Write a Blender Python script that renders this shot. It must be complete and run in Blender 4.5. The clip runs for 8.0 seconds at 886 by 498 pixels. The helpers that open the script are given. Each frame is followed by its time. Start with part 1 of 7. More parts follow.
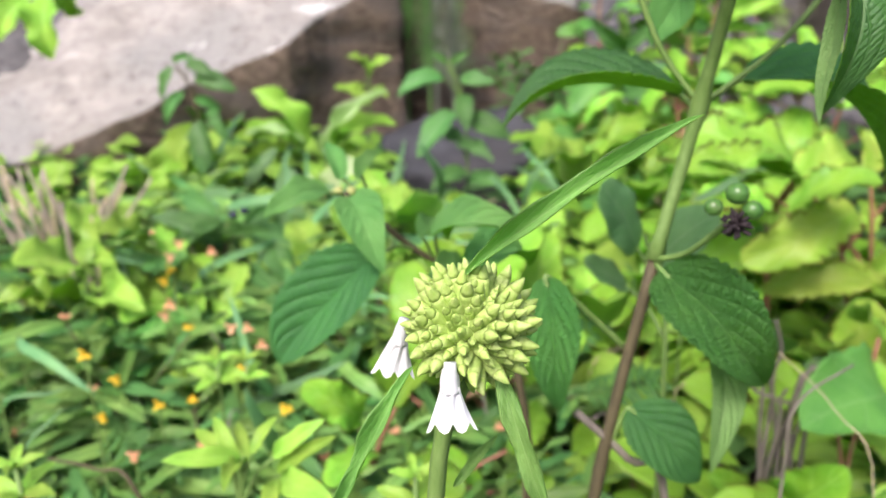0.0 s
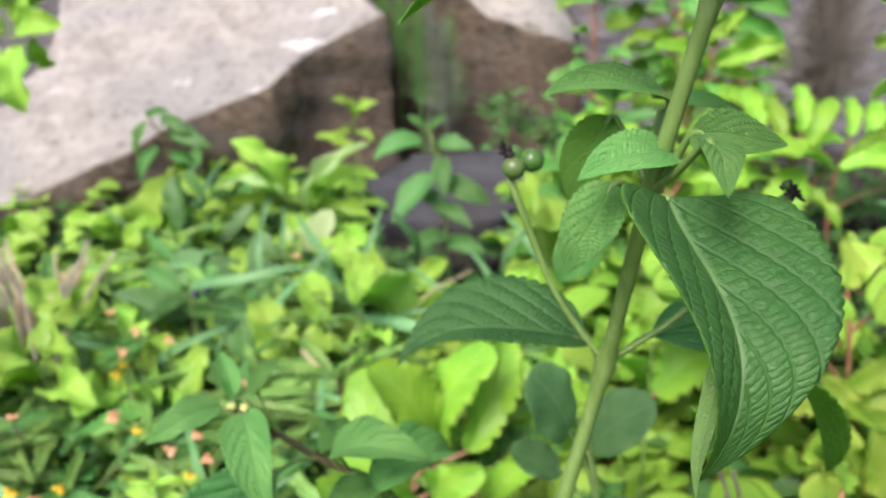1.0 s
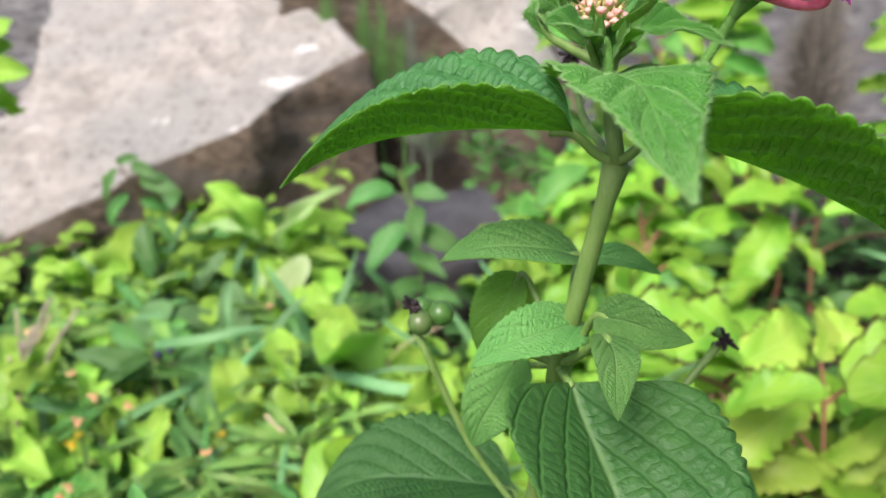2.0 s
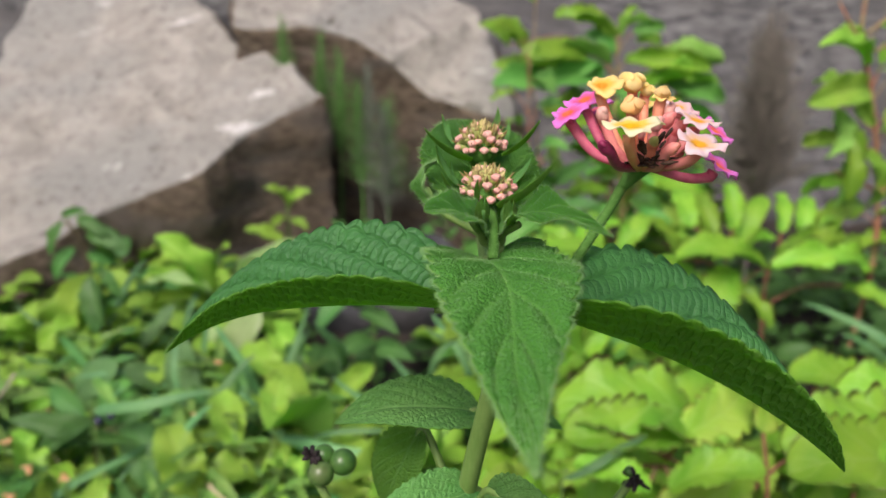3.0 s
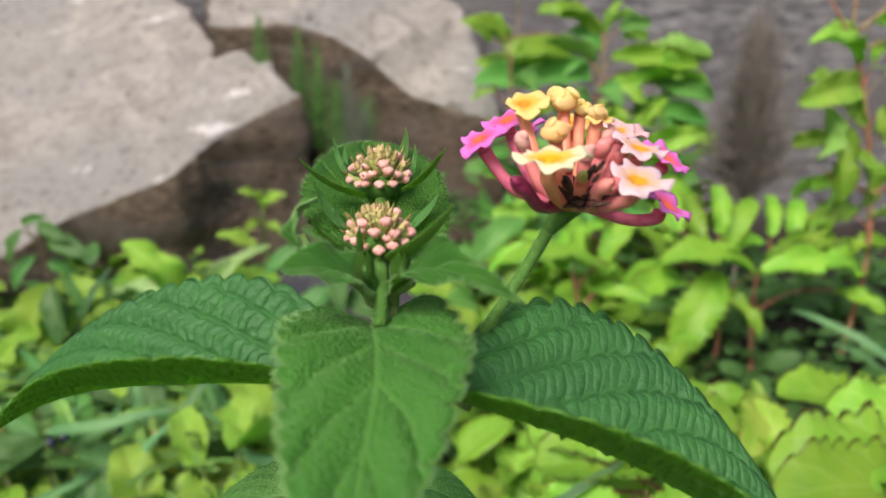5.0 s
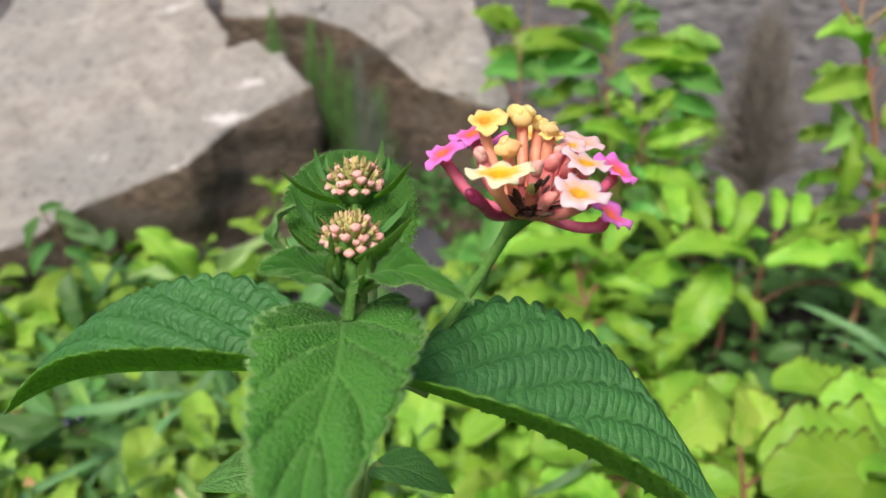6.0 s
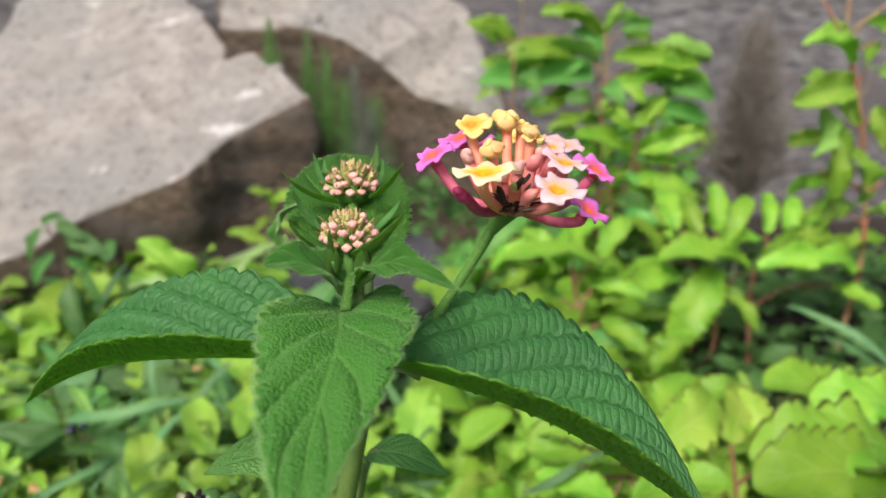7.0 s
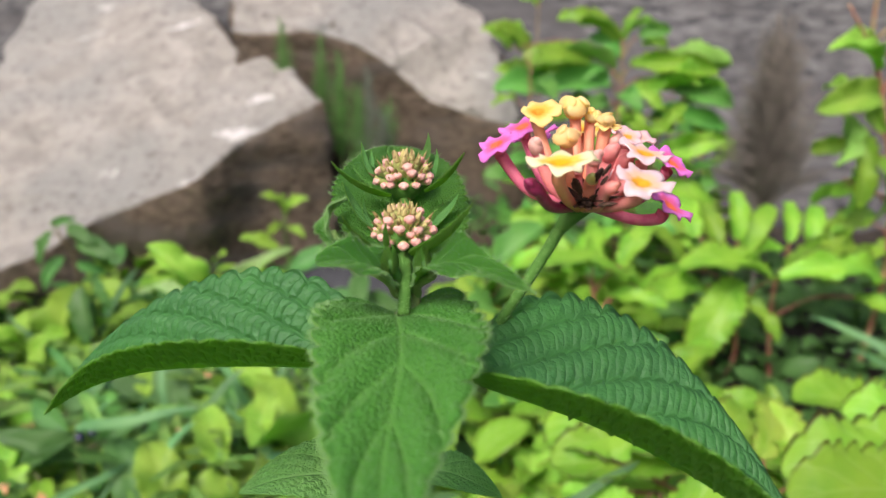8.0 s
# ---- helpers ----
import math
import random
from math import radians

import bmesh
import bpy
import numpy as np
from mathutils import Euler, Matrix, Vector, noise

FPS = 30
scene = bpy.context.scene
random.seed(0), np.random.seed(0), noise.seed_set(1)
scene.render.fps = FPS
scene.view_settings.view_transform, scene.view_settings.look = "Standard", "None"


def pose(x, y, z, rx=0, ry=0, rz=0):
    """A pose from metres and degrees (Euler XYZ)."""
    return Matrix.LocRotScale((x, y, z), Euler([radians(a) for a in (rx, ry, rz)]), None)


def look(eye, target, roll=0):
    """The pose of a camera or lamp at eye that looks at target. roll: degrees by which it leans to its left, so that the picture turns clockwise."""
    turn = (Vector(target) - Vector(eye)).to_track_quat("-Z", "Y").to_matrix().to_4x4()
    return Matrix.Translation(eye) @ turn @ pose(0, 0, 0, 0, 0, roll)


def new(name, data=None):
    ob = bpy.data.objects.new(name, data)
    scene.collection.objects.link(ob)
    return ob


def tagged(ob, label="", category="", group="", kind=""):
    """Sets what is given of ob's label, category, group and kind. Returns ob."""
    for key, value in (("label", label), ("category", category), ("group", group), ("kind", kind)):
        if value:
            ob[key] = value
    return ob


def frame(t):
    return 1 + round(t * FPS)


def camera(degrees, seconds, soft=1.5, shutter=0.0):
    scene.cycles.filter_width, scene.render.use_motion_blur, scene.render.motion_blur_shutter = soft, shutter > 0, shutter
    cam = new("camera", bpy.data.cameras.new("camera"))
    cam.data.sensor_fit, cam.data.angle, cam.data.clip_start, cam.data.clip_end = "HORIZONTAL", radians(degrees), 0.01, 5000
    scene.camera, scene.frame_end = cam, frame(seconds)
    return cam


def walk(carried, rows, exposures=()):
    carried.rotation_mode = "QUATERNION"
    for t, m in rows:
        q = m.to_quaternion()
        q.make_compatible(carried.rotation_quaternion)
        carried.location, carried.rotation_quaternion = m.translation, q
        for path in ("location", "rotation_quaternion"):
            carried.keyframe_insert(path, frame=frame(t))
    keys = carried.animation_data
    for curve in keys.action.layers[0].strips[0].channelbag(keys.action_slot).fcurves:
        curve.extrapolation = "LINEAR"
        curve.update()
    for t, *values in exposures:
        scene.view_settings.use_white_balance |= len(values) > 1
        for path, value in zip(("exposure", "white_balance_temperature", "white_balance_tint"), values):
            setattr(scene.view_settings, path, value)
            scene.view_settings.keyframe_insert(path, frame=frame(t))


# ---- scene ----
# ================= camera =================
cam = camera(59.2, 8.0)
PATH = [
    (0, (0.01202, 0.01657, 0.32004), (-0.03871, 1.91125, -0.31839), -1.00),
    (0.5, (0.03498, 0.03766, 0.34024), (-0.00841, 1.92558, -0.31845), -0.70),
    (1, (0.04355, 0.05576, 0.37700), (-0.04943, 1.93483, -0.30156), -0.59),
    (1.5, (0.05597, 0.06921, 0.38881), (-0.05593, 1.95029, -0.28126), -0.89),
    (3, (0.07522, 0.08861, 0.42194), (0.06215, 1.99969, -0.16767), -0.10),
    (3.5, (0.08814, 0.09598, 0.42227), (0.09056, 2.01225, -0.15037), -0.03),
    (4, (0.08713, 0.10881, 0.41752), (0.09714, 2.02381, -0.15924), -0.13),
    (4.5, (0.08590, 0.11493, 0.41660), (0.09006, 2.03054, -0.15821), -0.21),
    (5.8, (0.09701, 0.10883, 0.43419), (0.07509, 2.00085, -0.21372), -0.33),
    (6, (0.09662, 0.10486, 0.42778), (0.05632, 2.00279, -0.20169), -0.13),
    (6.5, (0.09493, 0.10088, 0.42966), (0.04818, 2.00000, -0.19576), -0.29),
    (7, (0.09790, 0.09596, 0.42838), (0.06309, 2.00142, -0.17825), -0.65),
    (7.5, (0.09127, 0.09889, 0.42497), (0.05377, 2.00838, -0.16869), -0.57),
    (8, (0.08956, 0.10615, 0.42375), (0.04033, 2.01786, -0.16187), -0.31),
]
walk(cam, [(t, look(eye, target, roll)) for t, eye, target, roll in PATH],
     exposures=[(0.0, 0.95, 6250, 18), (1.0, 0.93, 6250, 17), (1.5, 0.93, 6250, 16), (2.8, 0.57, 6450, 13), (3.0, 0.28, 6500, 13), (3.2, 0.08, 6500, 13), (3.5, -0.05, 6500, 13),
                (4.0, 0.17, 6500, 13), (4.5, 0.32, 6500, 13), (6.0, 0.42, 6500, 12), (8.0, 0.51, 6450, 13)])
# the phone's own shallow focus, fixed on the flowering shrub
cam.data.dof.use_dof = True
cam.data.dof.focus_distance = 0.114
cam.data.dof.aperture_fstop = 24.0

# ================= light =================
world = bpy.data.worlds.new("sky")
world.use_nodes = True
scene.world = world
wn = world.node_tree
sky = wn.nodes.new("ShaderNodeTexSky")
sky.sky_type = "NISHITA"
sky.sun_disc = False
sky.sun_elevation, sky.sun_rotation = radians(50), radians(205)
sky.air_density, sky.dust_density, sky.ozone_density = 1.0, 6.0, 1.0
wn.links.new(sky.outputs[0], wn.nodes["Background"].inputs[0])
wn.nodes["Background"].inputs[1].default_value = 0.10
sun = new("sun", bpy.data.lights.new("sun", "SUN"))
sun.data.energy, sun.data.angle, sun.data.color = 2.3, radians(25), (1.0, 0.95, 0.88)
sun.matrix_world = look((-0.7, -1.5, 2.0), (0, 0, 0))


# ================= materials =================
def mat(name):
    m = bpy.data.materials.new(name)
    m.use_nodes = True
    nt = m.node_tree
    return m, nt, nt.nodes["Principled BSDF"], nt.nodes["Material Output"]


def node(nt, kind, **inputs):
    n = nt.nodes.new(kind)
    for key, value in inputs.items():
        k = int(key[1:]) if key[0] == "i" and key[1:].isdigit() else key.replace("_", " ")
        if isinstance(value, bpy.types.NodeSocket):
            nt.links.new(value, n.inputs[k])
        else:
            n.inputs[k].default_value = value
    return n


def calc(nt, op, a, b=0.0, c=0.0):
    n = nt.nodes.new("ShaderNodeMath")
    n.operation = op
    for i, v in enumerate((a, b, c)):
        if isinstance(v, bpy.types.NodeSocket):
            nt.links.new(v, n.inputs[i])
        else:
            n.inputs[i].default_value = v
    return n.outputs[0]


def smooth(nt, x, lo, hi):
    n = nt.nodes.new("ShaderNodeMapRange")
    n.interpolation_type = "SMOOTHSTEP"
    nt.links.new(x, n.inputs[0])
    n.inputs[1].default_value, n.inputs[2].default_value = lo, hi
    return n.outputs[0]


def blend(nt, f, a, b, kind="MIX"):
    n = nt.nodes.new("ShaderNodeMix")
    n.data_type, n.blend_type = "RGBA", kind
    for i, v in ((0, f), (6, a), (7, b)):
        if isinstance(v, bpy.types.NodeSocket):
            nt.links.new(v, n.inputs[i])
        elif i == 0:
            n.inputs[0].default_value = v
        else:
            n.inputs[i].default_value = (*v, 1.0)
    return n.outputs[2]


def leaf_material(name, base, other, vein, n_veins=6, slant=2.8, rough=0.45, thru=0.35, thru_color=None, vein_mix=0.5,
                  rim=None, cells=26.0, bump=0.5, ladder=0.0, tint=0.6, grain=0.10, fuzz=38.0, rim_at=0.88, groove=-0.9, line=0.86, spec=0.28, rib=0.0):
    """Leaf surface: midrib and side veins from the leaf's own u, v; blotches at two scales; light passes through."""
    m, nt, bsdf, out = mat(name)
    uv = nt.nodes.new("ShaderNodeUVMap")
    uv.uv_map = "uv"
    sep = node(nt, "ShaderNodeSeparateXYZ", i0=uv.outputs[0])
    u, v = sep.outputs[0], sep.outputs[1]
    a = calc(nt, "ABSOLUTE", calc(nt, "MULTIPLY_ADD", v, 2.0, -1.0))
    phase = calc(nt, "SUBTRACT", calc(nt, "MULTIPLY", u, float(n_veins)), calc(nt, "MULTIPLY", a, slant))
    d = calc(nt, "MULTIPLY", calc(nt, "ABSOLUTE", calc(nt, "SUBTRACT", calc(nt, "FRACT", phase), 0.5)), 2.0)
    side = smooth(nt, d, line, 1.0)
    mid = smooth(nt, a, 0.07, 0.0)
    mask = calc(nt, "MAXIMUM", calc(nt, "MULTIPLY", side, 0.75), mid)
    co = nt.nodes.new("ShaderNodeTexCoord").outputs["Object"]
    big = node(nt, "ShaderNodeTexNoise", Vector=co, Scale=3.0, Detail=3.0)
    fine = node(nt, "ShaderNodeTexNoise", Vector=co, Scale=fuzz, Detail=4.0)
    info = nt.nodes.new("ShaderNodeObjectInfo")
    col = blend(nt, smooth(nt, big.outputs[0], 0.35, 0.68), base, other)
    col = blend(nt, calc(nt, "MULTIPLY", smooth(nt, fine.outputs[0], 0.45, 0.75), grain), col, vein)
    col = blend(nt, calc(nt, "MULTIPLY", mask, vein_mix), col, vein)
    if rib:
        col = blend(nt, calc(nt, "MULTIPLY", smooth(nt, a, 0.045, 0.015), rib), col, (0.30, 0.48, 0.20))
    if rim:
        edge = calc(nt, "MULTIPLY", smooth(nt, calc(nt, "MAXIMUM", a, calc(nt, "MULTIPLY_ADD", u, 3.0, -2.07)), rim_at, rim_at + 0.05), smooth(nt, fine.outputs[0], 0.30, 0.40))
        col = blend(nt, edge, col, rim)
    hsv = node(nt, "ShaderNodeHueSaturation", Color=col)
    nt.links.new(calc(nt, "MULTIPLY_ADD", info.outputs["Random"], 0.022, 0.489), hsv.inputs["Hue"])
    nt.links.new(calc(nt, "MULTIPLY_ADD", info.outputs["Random"], 0.55, 0.75), hsv.inputs["Value"])
    col = hsv.outputs[0]
    nt.links.new(col, bsdf.inputs["Base Color"])
    bsdf.inputs["Roughness"].default_value = rough
    bsdf.inputs["Specular IOR Level"].default_value = spec
    vor = node(nt, "ShaderNodeTexVoronoi", Vector=co, Scale=cells)
    h = calc(nt, "ADD", calc(nt, "MULTIPLY", mask, groove), calc(nt, "MULTIPLY", vor.outputs["Distance"], -0.55))
    h = calc(nt, "ADD", h, calc(nt, "MULTIPLY", fine.outputs[0], 0.25))
    if ladder:
        row = calc(nt, "FRACT", calc(nt, "MULTIPLY", calc(nt, "SINE", calc(nt, "MULTIPLY", calc(nt, "FLOOR", phase), 12.99)), 437.6))
        run = calc(nt, "ADD", calc(nt, "MULTIPLY", calc(nt, "ADD", calc(nt, "MULTIPLY", u, 0.86), calc(nt, "MULTIPLY", a, 0.155)), ladder), calc(nt, "ADD", row, calc(nt, "ADD", calc(nt, "MULTIPLY", big.outputs[0], 3.0), calc(nt, "MULTIPLY", node(nt, "ShaderNodeTexNoise", Vector=co, Scale=14.0, Detail=2.0).outputs[0], 1.3))))
        rung = calc(nt, "ABSOLUTE", calc(nt, "SINE", calc(nt, "MULTIPLY", run, math.pi)))
        lump = node(nt, "ShaderNodeTexNoise", Vector=co, Scale=cells * 1.4, Detail=2.0).outputs[0]
        quilt = calc(nt, "MULTIPLY", calc(nt, "POWER", rung, 0.42), calc(nt, "MULTIPLY_ADD", lump, 1.1, 0.10))
        h = calc(nt, "ADD", h, calc(nt, "MULTIPLY", quilt, calc(nt, "MULTIPLY", calc(nt, "SUBTRACT", 1.0, mask), 0.95)))
    bp = node(nt, "ShaderNodeBump", Height=h, Strength=bump, Distance=0.0009)
    nt.links.new(bp.outputs[0], bsdf.inputs["Normal"])
    tr = nt.nodes.new("ShaderNodeBsdfTranslucent")
    tinted = blend(nt, tint, col, thru_color or vein)
    nt.links.new(tinted, tr.inputs[0])
    nt.links.new(bp.outputs[0], tr.inputs["Normal"])
    mix = node(nt, "ShaderNodeMixShader", i0=thru, i1=bsdf.outputs[0], i2=tr.outputs[0])
    nt.links.new(mix.outputs[0], out.inputs[0])
    return m


def plain_material(name, a, b, rough=0.6, scale=60.0, bump=0.3, dist=0.001, spec=0.4, thru=0.0, stretch=(1, 1, 1), c=None, coarse=6.0):
    """Two-scale mottled surface in real-world size; optional stretch for grain."""
    m, nt, bsdf, out = mat(name)
    geo = nt.nodes.new("ShaderNodeNewGeometry").outputs["Position"]
    mp = node(nt, "ShaderNodeMapping", Vector=geo, Scale=stretch)
    n1 = node(nt, "ShaderNodeTexNoise", Vector=mp.outputs[0], Scale=scale, Detail=6.0, Roughness=0.65)
    n2 = node(nt, "ShaderNodeTexNoise", Vector=mp.outputs[0], Scale=scale / coarse, Detail=3.0)
    col = blend(nt, smooth(nt, n1.outputs[0], 0.3, 0.7), a, b)
    if c:
        col = blend(nt, smooth(nt, n2.outputs[0], 0.45, 0.68), col, c)
    else:
        col = blend(nt, calc(nt, "MULTIPLY", smooth(nt, n2.outputs[0], 0.4, 0.65), 0.5), col, a)
    info = nt.nodes.new("ShaderNodeObjectInfo")
    hsv = node(nt, "ShaderNodeHueSaturation", Color=col)
    nt.links.new(calc(nt, "MULTIPLY_ADD", info.outputs["Random"], 0.2, 0.9), hsv.inputs["Value"])
    nt.links.new(hsv.outputs[0], bsdf.inputs["Base Color"])
    bsdf.inputs["Roughness"].default_value = rough
    bsdf.inputs["Specular IOR Level"].default_value = spec
    bp = node(nt, "ShaderNodeBump", Height=n1.outputs[0], Strength=bump, Distance=dist)
    nt.links.new(bp.outputs[0], bsdf.inputs["Normal"])
    if thru:
        tr = nt.nodes.new("ShaderNodeBsdfTranslucent")
        nt.links.new(hsv.outputs[0], tr.inputs[0])
        mix = node(nt, "ShaderNodeMixShader", i0=thru, i1=bsdf.outputs[0], i2=tr.outputs[0])
        nt.links.new(mix.outputs[0], out.inputs[0])
    return m


def petal_material(name, throat, inner, outer):
    """Petal: throat colour at the centre of the corolla running out to the lobe's colour (u is the radius)."""
    m, nt, bsdf, out = mat(name)
    uv = nt.nodes.new("ShaderNodeUVMap")
    uv.uv_map = "uv"
    sep = node(nt, "ShaderNodeSeparateXYZ", i0=uv.outputs[0])
    co = nt.nodes.new("ShaderNodeNewGeometry").outputs["Position"]
    n = node(nt, "ShaderNodeTexNoise", Vector=co, Scale=900.0, Detail=3.0)
    r = calc(nt, "ADD", sep.outputs[0], calc(nt, "MULTIPLY_ADD", n.outputs[0], 0.2, -0.1))
    col = blend(nt, smooth(nt, r, 0.22, 0.42), throat, inner)
    col = blend(nt, smooth(nt, r, 0.42, 0.8), col, outer)
    nt.links.new(col, bsdf.inputs["Base Color"])
    bsdf.inputs["Roughness"].default_value = 0.5
    bsdf.inputs["Specular IOR Level"].default_value = 0.3
    bp = node(nt, "ShaderNodeBump", Height=n.outputs[0], Strength=0.25, Distance=0.0002)
    nt.links.new(bp.outputs[0], bsdf.inputs["Normal"])
    tr = nt.nodes.new("ShaderNodeBsdfTranslucent")
    nt.links.new(col, tr.inputs[0])
    mix = node(nt, "ShaderNodeMixShader", i0=0.35, i1=bsdf.outputs[0], i2=tr.outputs[0])
    nt.links.new(mix.outputs[0], out.inputs[0])
    return m


LANT_TOP = leaf_material("lantana_leaf_upper", (0.042, 0.145, 0.045), (0.060, 0.185, 0.054), (0.10, 0.25, 0.07), n_veins=6, slant=3.0,
                         rough=0.52, thru=0.42, thru_color=(0.42, 0.76, 0.10), tint=0.8, cells=34, bump=0.50, vein_mix=0.10, grain=0.16, fuzz=60.0, ladder=40.0, groove=-1.15, line=0.72, spec=0.45)
LANT_BROAD = leaf_material("lantana_leaf_broad", (0.045, 0.150, 0.040), (0.062, 0.185, 0.048), (0.13, 0.29, 0.08), n_veins=6, slant=3.0,
                           rough=0.5, thru=0.35, thru_color=(0.42, 0.76, 0.10), tint=0.8, cells=26, bump=0.50, vein_mix=0.06, ladder=32.0, groove=-1.1, rib=0.35, line=0.76, spec=0.35)
LANT_UNDER = leaf_material("lantana_leaf_under", (0.135, 0.265, 0.05), (0.16, 0.30, 0.055), (0.22, 0.40, 0.13), n_veins=6, slant=3.0,
                           rough=0.6, thru=0.6, thru_color=(0.40, 0.76, 0.09), tint=0.8, cells=34, bump=0.75, vein_mix=0.75, ladder=40.0, grain=0.25, fuzz=60.0, groove=1.1, line=0.62)
LANT_FRONT = leaf_material("lantana_leaf_hairy", (0.050, 0.205, 0.030), (0.072, 0.25, 0.038), (0.17, 0.42, 0.085), n_veins=5, slant=1.5,
                           rough=0.5, thru=0.4, thru_color=(0.40, 0.78, 0.08), tint=0.8, cells=110, bump=0.7, vein_mix=0.60, ladder=0.0, grain=0.26, fuzz=130.0, groove=-0.6, line=0.80)
LANT_YOUNG = leaf_material("lantana_leaf_young", (0.150, 0.38, 0.110), (0.20, 0.44, 0.13), (0.30, 0.53, 0.19), n_veins=6, slant=2.8,
                           rough=0.45, thru=0.45, thru_color=(0.40, 0.78, 0.08), tint=0.8, cells=50, bump=0.6, vein_mix=0.40, ladder=22.0, grain=0.15, fuzz=60.0)
LANT_MID = leaf_material("lantana_leaf_lower", (0.062, 0.205, 0.050), (0.088, 0.25, 0.058), (0.16, 0.36, 0.10), n_veins=6, slant=3.0,
                         rough=0.5, thru=0.4, thru_color=(0.40, 0.78, 0.08), tint=0.8, cells=40, bump=0.85, vein_mix=0.35, ladder=26.0, groove=-0.6, line=0.80)
LANT_PALE = leaf_material("lantana_leaf_pale_side", (0.20, 0.40, 0.12), (0.25, 0.46, 0.15), (0.34, 0.54, 0.22), n_veins=6, slant=2.8,
                          rough=0.6, thru=0.4, thru_color=(0.5, 0.75, 0.2), tint=0.8, cells=50, bump=0.5, vein_mix=0.4)
LIME_TOP = leaf_material("kalanchoe_leaf_upper", (0.16, 0.40, 0.035), (0.29, 0.53, 0.05), (0.38, 0.60, 0.12), n_veins=5, slant=1.6,
                         rough=0.36, thru=0.4, thru_color=(0.46, 0.80, 0.05), rim=(0.12, 0.07, 0.02), bump=0.4, vein_mix=0.55, cells=9, rim_at=0.90, line=0.7)
LIME_UNDER = leaf_material("kalanchoe_leaf_under", (0.20, 0.42, 0.06), (0.26, 0.48, 0.08), (0.36, 0.56, 0.16), n_veins=5, slant=1.6,
                           rough=0.45, thru=0.55, thru_color=(0.46, 0.78, 0.06), bump=0.2, vein_mix=0.4, cells=9)
YELLOW_TOP = leaf_material("yellowing_leaf_upper", (0.16, 0.42, 0.035), (0.28, 0.51, 0.05), (0.38, 0.60, 0.13), n_veins=5, slant=1.6,
                           rough=0.42, thru=0.35, thru_color=(0.46, 0.74, 0.04), rim=(0.050, 0.014, 0.012), bump=0.4, vein_mix=0.6, cells=9, rim_at=0.87, line=0.7)
PALE_LIME_TOP = leaf_material("pale_lime_leaf_upper", (0.28, 0.52, 0.05), (0.42, 0.58, 0.09), (0.48, 0.64, 0.17), n_veins=5, slant=1.6,
                              rough=0.4, thru=0.4, thru_color=(0.5, 0.78, 0.06), rim=(0.16, 0.05, 0.02), bump=0.4, vein_mix=0.5, cells=9, rim_at=0.91, line=0.7)
BRIGHT_TOP = leaf_material("bright_leaf_upper", (0.24, 0.47, 0.060), (0.36, 0.57, 0.085), (0.44, 0.64, 0.17), n_veins=6, slant=1.8,
                           rough=0.36, thru=0.4, thru_color=(0.46, 0.8, 0.06), bump=0.3, vein_mix=0.4, cells=12)
# paler copy of the bright leaf: sky light on the blade put into its colour
SKYLIT_TOP = leaf_material("skylit_leaf_upper", (0.40, 0.56, 0.24), (0.48, 0.63, 0.30), (0.54, 0.68, 0.36), n_veins=6, slant=1.8,
                         rough=0.36, thru=0.35, thru_color=(0.5, 0.8, 0.15), bump=0.3, vein_mix=0.4, cells=12, spec=0.5)
BRIGHT_UNDER = leaf_material("bright_leaf_under", (0.26, 0.44, 0.10), (0.32, 0.5, 0.12), (0.45, 0.6, 0.22), n_veins=6, slant=1.8,
                             rough=0.5, thru=0.55, thru_color=(0.46, 0.78, 0.08), bump=0.3, vein_mix=0.5, cells=12)
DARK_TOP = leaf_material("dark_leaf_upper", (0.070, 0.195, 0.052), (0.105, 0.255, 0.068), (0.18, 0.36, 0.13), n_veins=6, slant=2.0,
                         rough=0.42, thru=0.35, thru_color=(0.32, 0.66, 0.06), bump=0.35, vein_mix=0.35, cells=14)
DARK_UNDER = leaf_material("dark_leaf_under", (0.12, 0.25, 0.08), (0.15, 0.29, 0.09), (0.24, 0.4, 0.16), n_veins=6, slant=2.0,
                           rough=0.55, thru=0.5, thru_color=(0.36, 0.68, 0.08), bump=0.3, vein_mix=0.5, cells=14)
BLADE = leaf_material("grass_blade", (0.10, 0.26, 0.10), (0.16, 0.34, 0.13), (0.3, 0.48, 0.24), n_veins=1, slant=0.0,
                      rough=0.45, thru=0.25, bump=0.2, vein_mix=0.5, cells=30)
LEUCAS_TOP = leaf_material("leucas_leaf_upper", (0.15, 0.32, 0.070), (0.20, 0.38, 0.095), (0.34, 0.50, 0.20), n_veins=6, slant=2.0,
                           rough=0.5, thru=0.3, thru_color=(0.34, 0.62, 0.06), bump=0.4, vein_mix=0.4, cells=24)
GREY_TOP = leaf_material("grey_green_leaf_upper", (0.12, 0.27, 0.095), (0.16, 0.33, 0.12), (0.28, 0.44, 0.22), n_veins=6, slant=2.0,
                         rough=0.5, thru=0.3, thru_color=(0.34, 0.62, 0.1), bump=0.4, vein_mix=0.45, cells=18)
MID_TOP = leaf_material("mid_leaf_upper", (0.09, 0.28, 0.055), (0.14, 0.36, 0.07), (0.26, 0.48, 0.15), n_veins=6, slant=2.0,
                        rough=0.42, thru=0.3, thru_color=(0.28, 0.55, 0.04), bump=0.35, vein_mix=0.35, cells=14)
